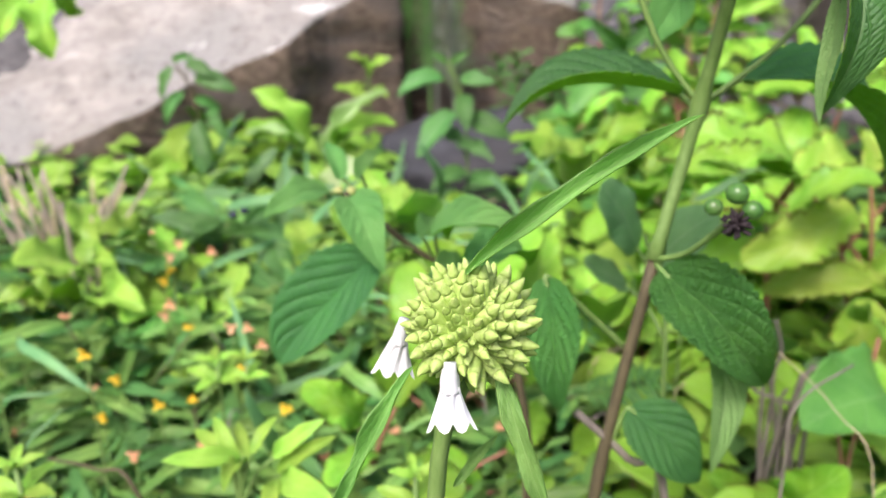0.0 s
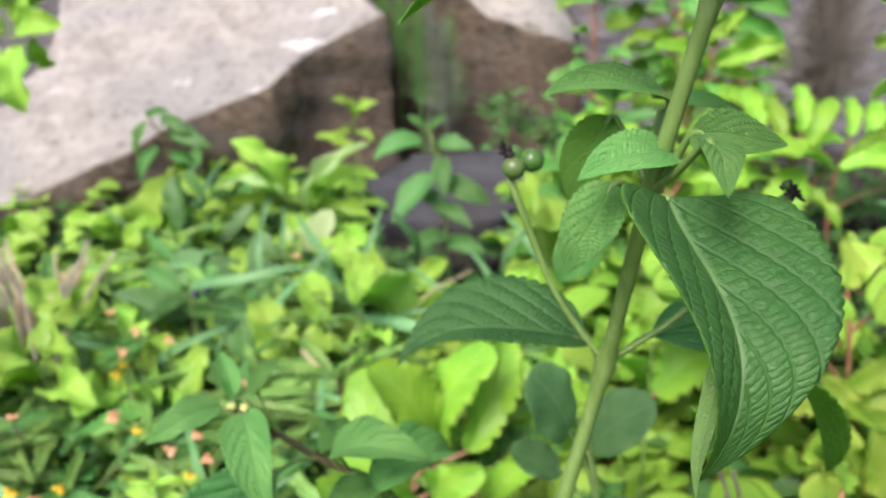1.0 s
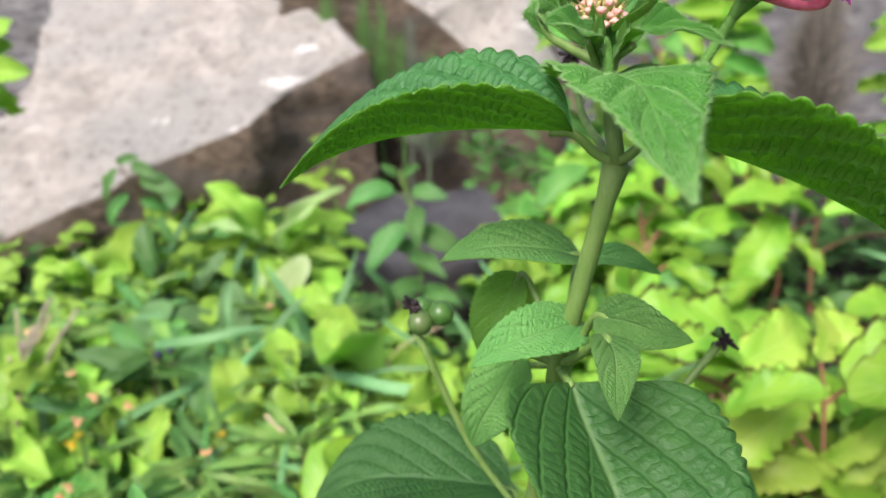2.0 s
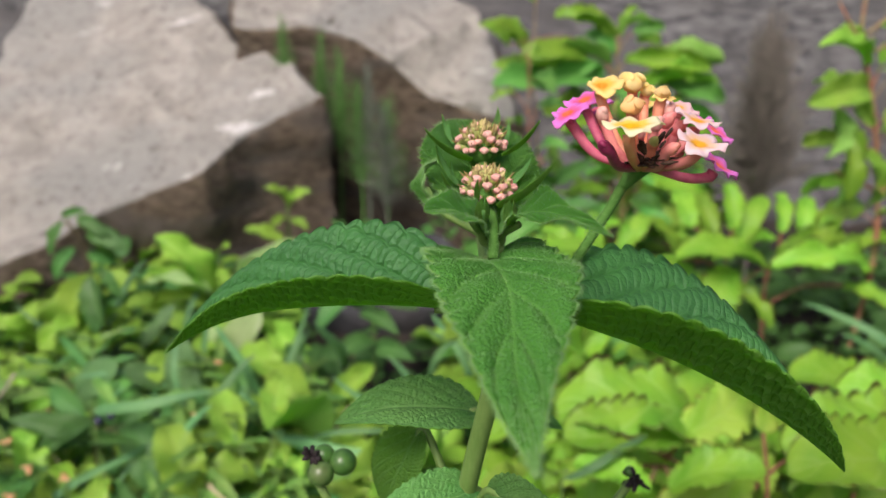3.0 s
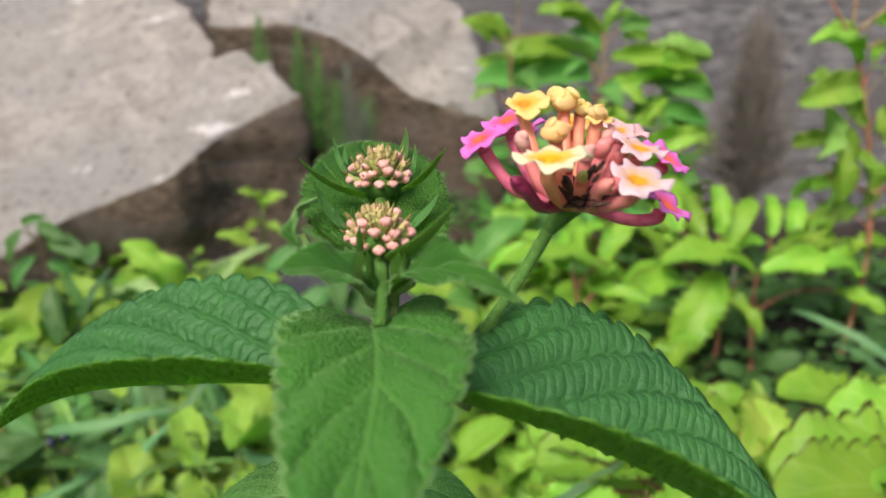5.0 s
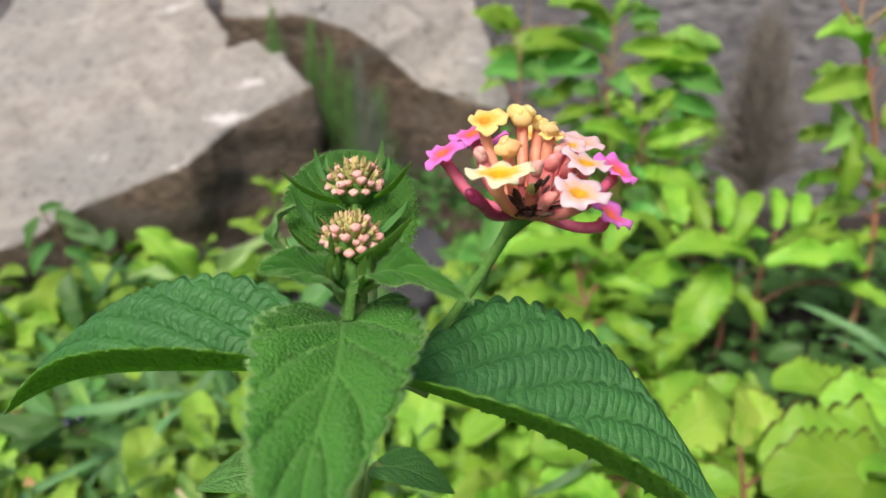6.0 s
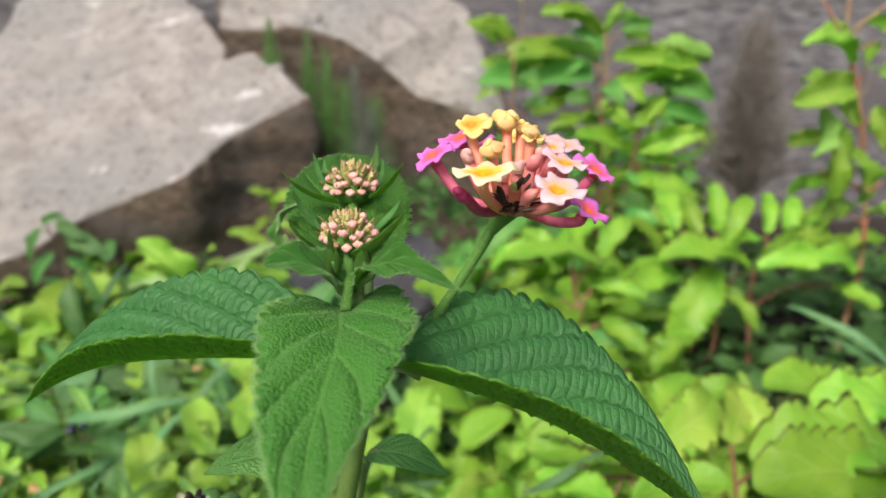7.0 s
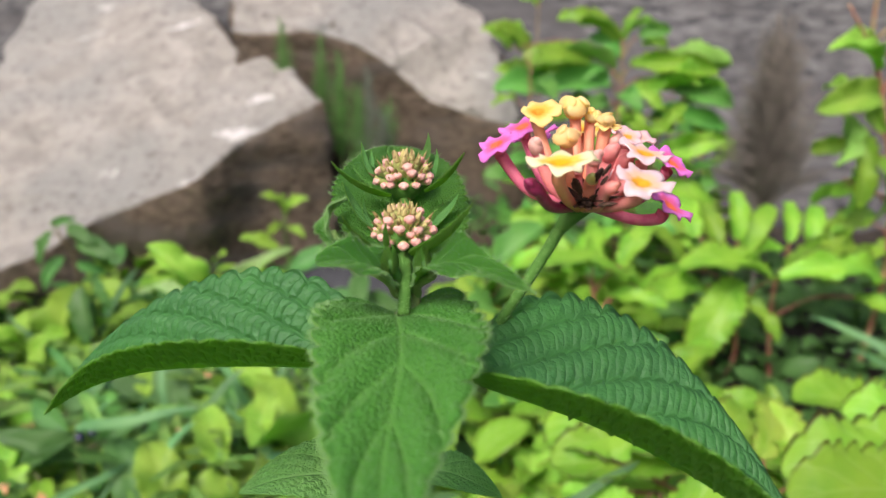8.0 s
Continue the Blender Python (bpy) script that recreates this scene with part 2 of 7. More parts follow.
OLIVE_TOP = leaf_material("olive_leaf_upper", (0.135, 0.30, 0.060), (0.21, 0.37, 0.080), (0.30, 0.46, 0.16), n_veins=6, slant=2.0,
                          rough=0.42, thru=0.3, thru_color=(0.34, 0.55, 0.05), bump=0.35, vein_mix=0.35, cells=14, spec=0.4)
LITTER = leaf_material("dead_leaf", (0.16, 0.085, 0.04), (0.30, 0.19, 0.10), (0.36, 0.26, 0.15), n_veins=6, slant=1.8,
                       rough=0.8, thru=0.1, bump=0.6, vein_mix=0.4, cells=14)
GREEN_STEM = plain_material("green_stem", (0.125, 0.22, 0.048), (0.19, 0.30, 0.085), rough=0.55, scale=500, bump=0.5, dist=0.0004, stretch=(1, 1, 0.25))
PEDUNCLE = plain_material("flower_stalk_green", (0.070, 0.19, 0.030), (0.105, 0.24, 0.045), rough=0.7, scale=700, bump=0.5, dist=0.0003, spec=0.2)
WOOD_STEM = plain_material("brown_stem", (0.072, 0.058, 0.030), (0.135, 0.110, 0.055), rough=0.7, scale=400, bump=0.6, dist=0.0005, stretch=(1, 1, 0.3))
RED_STEM = plain_material("red_stem", (0.30, 0.105, 0.075), (0.38, 0.19, 0.11), rough=0.55, scale=300, bump=0.3, dist=0.0004, c=(0.33, 0.24, 0.12))
DRY_STEM = plain_material("dry_stem", (0.16, 0.135, 0.11), (0.28, 0.245, 0.205), rough=0.85, scale=350, bump=0.6, dist=0.0006, stretch=(1, 1, 0.2))
DRY_PALE = plain_material("pale_dry_stem", (0.30, 0.255, 0.20), (0.44, 0.385, 0.31), rough=0.85, scale=350, bump=0.6, dist=0.0006, stretch=(1, 1, 0.2))
STRAW = plain_material("straw", (0.48, 0.40, 0.24), (0.58, 0.5, 0.32), rough=0.7, scale=300, bump=0.3, dist=0.0003)
SOIL = plain_material("dark_soil", (0.016, 0.012, 0.009), (0.06, 0.045, 0.032), rough=0.95, scale=160, bump=1.0, dist=0.006, c=(0.035, 0.03, 0.026))
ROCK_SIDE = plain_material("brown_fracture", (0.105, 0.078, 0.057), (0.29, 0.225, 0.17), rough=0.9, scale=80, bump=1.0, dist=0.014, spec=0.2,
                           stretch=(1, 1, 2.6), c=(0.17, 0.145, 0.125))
STONE_DARK = plain_material("dark_blue_grey_stone", (0.030, 0.031, 0.036), (0.060, 0.061, 0.068), rough=0.8, scale=50, bump=0.8, dist=0.005, spec=0.25, c=(0.045, 0.043, 0.045))
ROCK_DARK = plain_material("dark_grey_rock", (0.034, 0.034, 0.038), (0.172, 0.169, 0.170), rough=0.85, scale=48, bump=0.9, dist=0.008, spec=0.25,
                           stretch=(0.6, 1, 2.0), c=(0.082, 0.078, 0.079))


def rock_material(name, a, b, c, pale, pit, chips=()):
    m, nt, bsdf, out = mat(name)
    geo = nt.nodes.new("ShaderNodeNewGeometry").outputs["Position"]
    fine = node(nt, "ShaderNodeTexNoise", Vector=geo, Scale=95.0, Detail=8.0, Roughness=0.75)
    mid = node(nt, "ShaderNodeTexNoise", Vector=geo, Scale=22.0, Detail=5.0, Roughness=0.6, Distortion=0.6)
    big = node(nt, "ShaderNodeTexNoise", Vector=geo, Scale=6.0, Detail=2.0)
    col = blend(nt, smooth(nt, mid.outputs[0], 0.32, 0.68), a, b)
    col = blend(nt, smooth(nt, big.outputs[0], 0.42, 0.62), col, c)
    col = blend(nt, calc(nt, "MULTIPLY", smooth(nt, fine.outputs[0], 0.48, 0.66), 0.62), col, pit)
    mp = node(nt, "ShaderNodeMapping", Vector=geo, Scale=(14.0, 26.0, 20.0), Rotation=(0.3, 0.2, 0.7))
    scr = node(nt, "ShaderNodeTexNoise", Vector=mp.outputs[0], Scale=1.0, Detail=3.0, Roughness=0.5)
    col = blend(nt, calc(nt, "MULTIPLY", smooth(nt, scr.outputs[0], 0.66, 0.72), 0.6), col, pale)
    for at, size in chips:
        off = node(nt, "ShaderNodeVectorMath", i0=geo, i1=at)
        off.operation = "SUBTRACT"
        turned = node(nt, "ShaderNodeMapping", Vector=off.outputs[0], Rotation=(0, 0, 0.6), Scale=(1 / size, 2.2 / size, 1.4 / size))
        far = node(nt, "ShaderNodeVectorMath", i0=turned.outputs[0])
        far.operation = "LENGTH"
        ragged = calc(nt, "ADD", far.outputs["Value"], calc(nt, "MULTIPLY_ADD", fine.outputs[0], 4.2, -2.1))
        col = blend(nt, calc(nt, "MULTIPLY", smooth(nt, ragged, 1.2, 0.6), 0.8), col, pale)
    pits = node(nt, "ShaderNodeTexVoronoi", Vector=geo, Scale=26.0)
    col = blend(nt, calc(nt, "MULTIPLY", smooth(nt, pits.outputs["Distance"], 0.16, 0.06), 0.75), col, pit)
    nt.links.new(col, bsdf.inputs["Base Color"])
    bsdf.inputs["Roughness"].default_value = 0.88
    bsdf.inputs["Specular IOR Level"].default_value = 0.2
    h = calc(nt, "ADD", calc(nt, "MULTIPLY", mid.outputs[0], 1.4), calc(nt, "MULTIPLY", fine.outputs[0], 0.5))
    bp = node(nt, "ShaderNodeBump", Height=h, Strength=0.85, Distance=0.012)
    nt.links.new(bp.outputs[0], bsdf.inputs["Normal"])
    return m


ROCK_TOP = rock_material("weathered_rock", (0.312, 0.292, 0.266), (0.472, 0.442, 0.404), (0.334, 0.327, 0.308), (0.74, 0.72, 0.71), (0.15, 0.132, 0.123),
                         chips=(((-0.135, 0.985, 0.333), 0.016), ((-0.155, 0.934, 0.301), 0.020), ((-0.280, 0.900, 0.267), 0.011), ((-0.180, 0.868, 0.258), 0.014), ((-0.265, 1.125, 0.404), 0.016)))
PURPLE_DRY = plain_material("dried_purple_calyx", (0.014, 0.008, 0.012), (0.042, 0.028, 0.030), rough=0.7, scale=900, bump=0.8, dist=0.0005)
BROWN_DRY = plain_material("dried_brown_bract", (0.020, 0.010, 0.008), (0.11, 0.055, 0.035), rough=0.8, scale=900, bump=0.8, dist=0.0005)
BERRY = plain_material("green_berry", (0.040, 0.125, 0.022), (0.080, 0.18, 0.040), rough=0.30, scale=500, bump=0.1, dist=0.0002, spec=0.45, c=(0.10, 0.13, 0.05))
BLUE_BERRY = plain_material("blue_black_berry", (0.010, 0.012, 0.035), (0.02, 0.025, 0.06), rough=0.2, scale=300, bump=0.05, dist=0.0002, spec=0.6)
CALYX = plain_material("spiky_green_calyx", (0.38, 0.55, 0.11), (0.56, 0.68, 0.24), rough=0.55, scale=900, bump=0.3, dist=0.0002, thru=0.2)
WHITE_PETAL = plain_material("white_petal", (0.80, 0.81, 0.84), (0.86, 0.87, 0.88), rough=0.55, scale=900, bump=0.3, dist=0.0002, thru=0.25)
TUBE_PINK = plain_material("pink_tube", (0.86, 0.24, 0.28), (0.90, 0.36, 0.35), rough=0.38, scale=500, bump=0.2, dist=0.0002, thru=0.3, c=(0.90, 0.38, 0.32))
TUBE_ORANGE = plain_material("orange_tube", (0.90, 0.32, 0.20), (0.92, 0.44, 0.27), rough=0.38, scale=500, bump=0.2, dist=0.0002, thru=0.3, c=(0.92, 0.52, 0.30))
TUBE_MAGENTA = plain_material("magenta_tube", (0.66, 0.11, 0.24), (0.78, 0.22, 0.32), rough=0.38, scale=500, bump=0.2, dist=0.0002, thru=0.3)
TUBE_PLUM = plain_material("plum_bud", (0.26, 0.02, 0.085), (0.42, 0.06, 0.16), rough=0.35, scale=500, bump=0.2, dist=0.0002, thru=0.1)
BUD_PINK = plain_material("pink_bud", (0.86, 0.42, 0.38), (0.90, 0.58, 0.50), rough=0.42, scale=900, bump=0.2, dist=0.0002, thru=0.2)
BUD_GREEN = plain_material("green_bud", (0.52, 0.56, 0.17), (0.64, 0.66, 0.28), rough=0.5, scale=900, bump=0.2, dist=0.0002, thru=0.3)
BUD_SHOULDER = plain_material("bud_shoulder", (0.56, 0.50, 0.18), (0.60, 0.44, 0.24), rough=0.5, scale=900, bump=0.2, dist=0.0002, thru=0.15)
BUD_TIP = plain_material("bud_bract", (0.22, 0.15, 0.05), (0.34, 0.27, 0.09), rough=0.6, scale=900, bump=0.2, dist=0.0002)
PET_CREAM = petal_material("cream_petal", (0.90, 0.52, 0.015), (0.91, 0.70, 0.12), (0.90, 0.84, 0.58))
PET_YELLOW = petal_material("yellow_petal", (0.90, 0.38, 0.03), (0.94, 0.58, 0.10), (0.95, 0.76, 0.30))
PET_PINK = petal_material("magenta_petal", (0.92, 0.20, 0.08), (0.90, 0.16, 0.42), (0.87, 0.26, 0.76))
BUD_YELLOW = plain_material("orange_yellow_bud", (0.99, 0.82, 0.30), (0.99, 0.90, 0.52), rough=0.35, scale=400, bump=0.15, dist=0.0002, spec=0.4, thru=0.5, c=(0.98, 0.72, 0.38))
PET_PALE = petal_material("pale_pink_petal", (0.88, 0.46, 0.06), (0.90, 0.56, 0.44), (0.90, 0.62, 0.66))
PET_BLUSH = petal_material("blush_petal", (0.90, 0.46, 0.03), (0.89, 0.60, 0.42), (0.87, 0.67, 0.71))
SMALL_ORANGE = plain_material("orange_flower", (0.78, 0.36, 0.17), (0.84, 0.58, 0.34), rough=0.5, scale=500, bump=0.1, dist=0.0002, thru=0.25)
SMALL_YELLOW = plain_material("yellow_flower", (0.85, 0.55, 0.02), (0.86, 0.66, 0.05), rough=0.5, scale=500, bump=0.1, dist=0.0002, thru=0.25)
HAIR = plain_material("leaf_hair", (0.17, 0.36, 0.10), (0.27, 0.46, 0.17), rough=0.6, scale=900, bump=0.0, dist=0.0001)


# ================= builders =================
def ground_height(x, y):
    s = min(1.0, max(0.0, (y - 0.25) / 0.6))
    s = s * s * (3 - 2 * s)
    return 0.03 + 0.085 * s + 0.012 * noise.noise((x * 6, y * 6, 0.3)) + 0.006 * noise.noise((x * 25, y * 25, 1.7))


def thing(name, at, label, category, group="", kind=""):
    ob = new(name)
    ob.empty_display_size = 0.01
    ob.matrix_world = Matrix.Translation(at)
    return tagged(ob, label, category, group, kind)


def part(name, mesh, materials, parent, m=None, label=""):
    """One mesh object under a thing or a part; m is its pose in the world."""
    if isinstance(mesh, bmesh.types.BMesh):
        bm = mesh
        mesh = bpy.data.meshes.new(name)
        bm.to_mesh(mesh)
        bm.free()
        for p in mesh.polygons:
            p.use_smooth = True
    if materials and not mesh.materials:
        for k in materials if isinstance(materials, (list, tuple)) else [materials]:
            mesh.materials.append(k)
    ob = new(name, mesh)
    ob.parent = parent
    at = Vector((0, 0, 0))
    p = parent
    while p is not None:
        at = at + p.matrix_basis.translation
        p = p.parent
    ob.matrix_basis = Matrix.Translation(-at) @ (m or Matrix.Identity(4))
    if label:
        tagged(ob, label)
    return ob


def leaf_mesh(key, ratio=0.55, a=0.5, b=0.85, nu=40, nv=12, teeth=0, depth=0.06, crenate=0, fold=0.3, arch=0.12, skew=0.0, veins=8,
              slant=2.2, relief=0.0, wave=0.0, curl=0.0, cord=0.0, thick=0.006, materials=(), ruffle=0.0, seed=0.0):
    """Leaf blade of unit length, base at the origin, midrib along x, upper side towards z; a thin closed shell."""
    peak = (a / (a + b)) ** a * (b / (a + b)) ** b
    us = np.linspace(0.0, 1.0, nu)
    s = np.linspace(-1.0, 1.0, nv * 2 + 1)
    s = np.sign(s) * np.abs(s) ** 0.85
    U, S = np.meshgrid(us, s, indexing="ij")
    prof = np.clip(U, 1e-6, 1) ** a * np.clip(1 - U, 0, 1) ** b / peak
    tooth = np.zeros_like(U)
    if teeth:
        ph = U * teeth + 0.17 * np.sign(S)
        tooth = (1 - np.abs(np.sin(np.pi * ph)) ** crenate) if crenate else 1 - np.mod(ph, 1.0)
        tooth = tooth * depth * np.abs(S) ** 3 * np.minimum(1, U * 8) * np.minimum(1, (1 - U) * 5)
    half = 0.5 * ratio * prof * (1 - tooth)
    A = np.abs(S)
    X = U - cord * A ** 1.6 * (1 - U) ** 5 * np.minimum(1, prof * 1.4) + 0.25 * tooth * ratio
    bend = fold + curl * A
    Y = S * half * np.cos(bend)
    Z = A * half * np.sin(bend)
    Z = Z + arch * 4 * U * (1 - U) * (1 + skew * (1 - 2 * U))
    phase = U * veins - A * slant
    Z = Z + relief * (np.abs(np.sin(np.pi * phase)) ** 0.5 - 0.6) * np.minimum(1, A * 4) * (1 - A ** 6) * np.minimum(1, prof * 1.5) * np.minimum(1, U * 4)
    Z = Z + wave * np.sin(2 * np.pi * (U * 2.2 + 0.31 * np.sign(S) + seed)) * A ** 2 * prof
    Z = Z + ruffle * np.sin(2 * np.pi * (U * (teeth or 9) * 0.5 + seed)) * A ** 4
    Y = Y + 0.02 * np.sin(2 * np.pi * (U * 0.8 + seed)) * U * (1 - U) * 4
    n, k = U.shape
    top = np.stack([X, Y, Z], -1).reshape(-1, 3)
    low = top - np.array([0, 0, thick])
    idx = np.arange(n * k).reshape(n, k)
    quads = np.stack([idx[:-1, :-1], idx[1:, :-1], idx[1:, 1:], idx[:-1, 1:]], -1).reshape(-1, 4)
    under = quads[:, ::-1] + n * k
    e0 = idx[:, 0]
    e1 = idx[:, -1]
    r0 = np.stack([e0[:-1], e0[:-1] + n * k, e0[1:] + n * k, e0[1:]], -1)
    r1 = np.stack([e1[1:], e1[1:] + n * k, e1[:-1] + n * k, e1[:-1]], -1)
    verts = np.concatenate([top, low])
    faces = np.concatenate([quads, under, r0, r1])
    me = bpy.data.meshes.new(key)
    me.from_pydata(verts.tolist(), [], faces.tolist())
    uvs = np.stack([U.ravel(), S.ravel() * 0.5 + 0.5], -1)
    uvs = np.concatenate([uvs, uvs])
    layer = me.uv_layers.new(name="uv")
    layer.data.foreach_set("uv", uvs[faces.ravel()].astype(np.float32).ravel())
    slots = np.concatenate([np.zeros(len(quads)), np.ones(len(under)), np.ones(len(r0) + len(r1))]).astype(np.int32)
    for m in materials:
        me.materials.append(m)
    me.polygons.foreach_set("material_index", slots)
    me.polygons.foreach_set("use_smooth", np.ones(len(faces), dtype=bool))
    me.update()
    return me


def span(base, tip, up=(0, 0, 1), wide=1.0):
    """Pose that lays a unit leaf from base to tip, its upper side towards up."""
    base, tip, up = Vector(base), Vector(tip), Vector(up)
    x = tip - base
    length = x.length
    x.normalize()
    z = up - x * up.dot(x)
    if z.length < 1e-4:
        z = Vector((0.3, -1, 0.1)) - x * Vector((0.3, -1, 0.1)).dot(x)
    z.normalize()
    y = z.cross(x)
    m = Matrix((x, y, z)).transposed().to_4x4()
    return Matrix.Translation(base) @ m @ Matrix.Diagonal((length, length * wide, length, 1))


def path_points(points, steps=6):
    """Smooth line through a few points."""
    p = [Vector(q) for q in points]
    if len(p) == 2:
        return [p[0].lerp(p[1], i / steps) for i in range(steps + 1)]
    ext = [p[0] * 2 - p[1]] + p + [p[-1] * 2 - p[-2]]
    out = []
    for i in range(len(p) - 1):
        a, b, c, d = ext[i:i + 4]
        for j in range(steps):
            t = j / steps
            out.append(0.5 * ((2 * b) + (c - a) * t + (2 * a - 5 * b + 4 * c - d) * t * t + (3 * b - a - 3 * c + d) * t ** 3))
    return out + [p[-1]]


def tube(bm, points, r0, r1, seg=10, steps=6, slot=0, rough=0.0, knots=(), close=True):
    """Tapered round stem through points; knots: swollen joints as (share of length, swelling)."""
    line = path_points(points, steps)
    n = len(line)
    rings = []
    side = None
    for i, p in enumerate(line):
        d = (line[min(i + 1, n - 1)] - line[max(i - 1, 0)]).normalized()
        if side is None:
            side = d.orthogonal().normalized()
        side = (side - d * side.dot(d)).normalized()
        other = d.cross(side)
        f = i / (n - 1)
        r = r0 + (r1 - r0) * f
        for where, swell in knots:
            r *= 1 + swell * math.exp(-((f - where) / 0.025) ** 2)
        ring = []
        for j in range(seg):
            w = 2 * math.pi * j / seg
            rr = r * (1 + rough * noise.noise((p.x * 300 + j, p.y * 300, p.z * 300)))
            ring.append(bm.verts.new(p + (side * math.cos(w) + other * math.sin(w)) * rr))
        rings.append(ring)
    for a, b in zip(rings, rings[1:]):
        for j in range(seg):
            bm.faces.new((a[j], a[(j + 1) % seg], b[(j + 1) % seg], b[j])).material_index = slot
    if close:
        bm.faces.new(rings[0][::-1]).material_index = slot
        bm.faces.new(rings[-1]).material_index = slot
    return bm


def stem(points, r0, r1, material, parent, name="stem", label="", **kw):
    return part(name, tube(bmesh.new(), points, r0, r1, **kw), material, parent, None, label)


def blob(bm, m, seg=10, rings=7, slot=0, lumps=0.0):
    made = bmesh.ops.create_uvsphere(bm, u_segments=seg, v_segments=rings, radius=1.0, matrix=m)
    for v in made["verts"]:
        if lumps:
            c = m.translation
            v.co = c + (v.co - c) * (1 + lumps * noise.noise(v.co * 900))
        for f in v.link_faces:
            f.material_index = slot
    return bm


def toward(at, d, size):
    """Pose at a place with z along d."""
    q = Vector(d).to_track_quat("Z", "Y").to_matrix().to_4x4()
    return Matrix.Translation(at) @ q @ Matrix.Diagonal((*size, 1))


# ================= ground and rocks =================
def build_ground():
    near_x = np.linspace(-1.6, 1.6, 110)
    near_y = np.linspace(-0.8, 1.8, 100)
    far = np.array([3, 6, 15, 50, 150, 500.0])
    xs = np.concatenate([-far[::-1], near_x, far])
    ys = np.concatenate([-far[::-1], near_y, far])
    verts, faces = [], []
    for y in ys:
        for x in xs:
            verts.append((x, y, ground_height(x, y)))
    w = len(xs)
    for j in range(len(ys) - 1):
        for i in range(w - 1):
            k = j * w + i
            faces.append((k, k + 1, k + w + 1, k + w))
    me = bpy.data.meshes.new("ground")
    me.from_pydata(verts, [], faces)
    me.materials.append(SOIL)
    me.polygons.foreach_set("use_smooth", np.ones(len(faces), dtype=bool))
    return tagged(new("ground", me), "dark damp soil under dense low plants", "ground", kind="structure")


build_ground()


def boulder(name, top, down, materials, label, cell=0.03, rough=0.006, seed=0.0, split=0.35, strata=0.0):
    """Angular rock: a broken upper face, its outline carried down into the ground, edges chipped."""
    hull = len(down) > 3
    base = Vector((sum(p[0] for p in top) / len(top), sum(p[1] for p in top) / len(top), 0.1))
    bm = bmesh.new()
    up = [bm.verts.new(p) for p in top]
    if hull:
        for p in down:
            bm.verts.new(p)
        bmesh.ops.convex_hull(bm, input=bm.verts)
    else:
        low = [bm.verts.new(Vector(p) + Vector(down)) for p in top]
        bm.faces.new(up)
        bm.faces.new(low[::-1])
        for i in range(len(up)):
            j = (i + 1) % len(up)
            bm.faces.new((up[i], low[i], low[j], up[j]))
    bmesh.ops.recalc_face_normals(bm, faces=bm.faces)
    bmesh.ops.triangulate(bm, faces=bm.faces)
    for _ in range(7):
        longer = [e for e in bm.edges if e.calc_length() > cell]
        if not longer:
            break
        bmesh.ops.subdivide_edges(bm, edges=longer, cuts=1, use_grid_fill=False)
        bmesh.ops.triangulate(bm, faces=[g for g in bm.faces if len(g.verts) > 3])
    bm.normal_update()
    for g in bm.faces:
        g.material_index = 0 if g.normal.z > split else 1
    shift = {}
    for v in bm.verts:
        p = v.co
        n = noise.fractal(p * 9 + Vector((seed, 0, 0)), 1.0, 2.2, 4) * rough
        n += noise.noise(p * 60 + Vector((seed, 3, 0))) * rough * 0.28
        if v.normal.z < split:
            n += rough * 0.9 * noise.noise(Vector((p.x * 7 + seed, p.y * 7, p.z * (45 if strata else 20))))
        kinds = {g.material_index for g in v.link_faces}
        if len(kinds) == 2:
            n -= rough * (0.55 + 1.1 * noise.noise(p * 30) + 0.7 * noise.noise(p * 75))
        shift[v] = v.normal * n
    for v, d in shift.items():
        v.co += d
    for e in bm.edges:
        if len(e.link_faces) == 2 and e.link_faces[0].material_index != e.link_faces[1].material_index:
            e.smooth = False
    bmesh.ops.transform(bm, matrix=Matrix.Translation(-base), verts=bm.verts)
    me = bpy.data.meshes.new(name)
    bm.to_mesh(me)
    bm.free()
    me.polygons.foreach_set("use_smooth", np.ones(len(me.polygons), dtype=bool))
    for m in materials:
        me.materials.append(m)
    ob = new(name, me)
    ob.matrix_world = Matrix.Translation(base)
    return tagged(ob, label, "rock")


def slope_a(x, y):
    return (x, y, 0.261 + 0.6 * (y - 0.871) + 0.1 * (x + 0.173))


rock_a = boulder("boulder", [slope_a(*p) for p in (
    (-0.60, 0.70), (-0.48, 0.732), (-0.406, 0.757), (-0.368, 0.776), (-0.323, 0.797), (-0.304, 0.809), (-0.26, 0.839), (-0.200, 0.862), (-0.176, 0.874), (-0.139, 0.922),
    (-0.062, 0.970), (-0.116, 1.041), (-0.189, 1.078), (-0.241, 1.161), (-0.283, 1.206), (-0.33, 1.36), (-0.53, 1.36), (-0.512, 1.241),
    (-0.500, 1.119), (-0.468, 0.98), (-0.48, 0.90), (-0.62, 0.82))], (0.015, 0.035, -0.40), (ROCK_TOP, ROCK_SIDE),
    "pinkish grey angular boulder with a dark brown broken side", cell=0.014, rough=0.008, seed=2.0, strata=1)
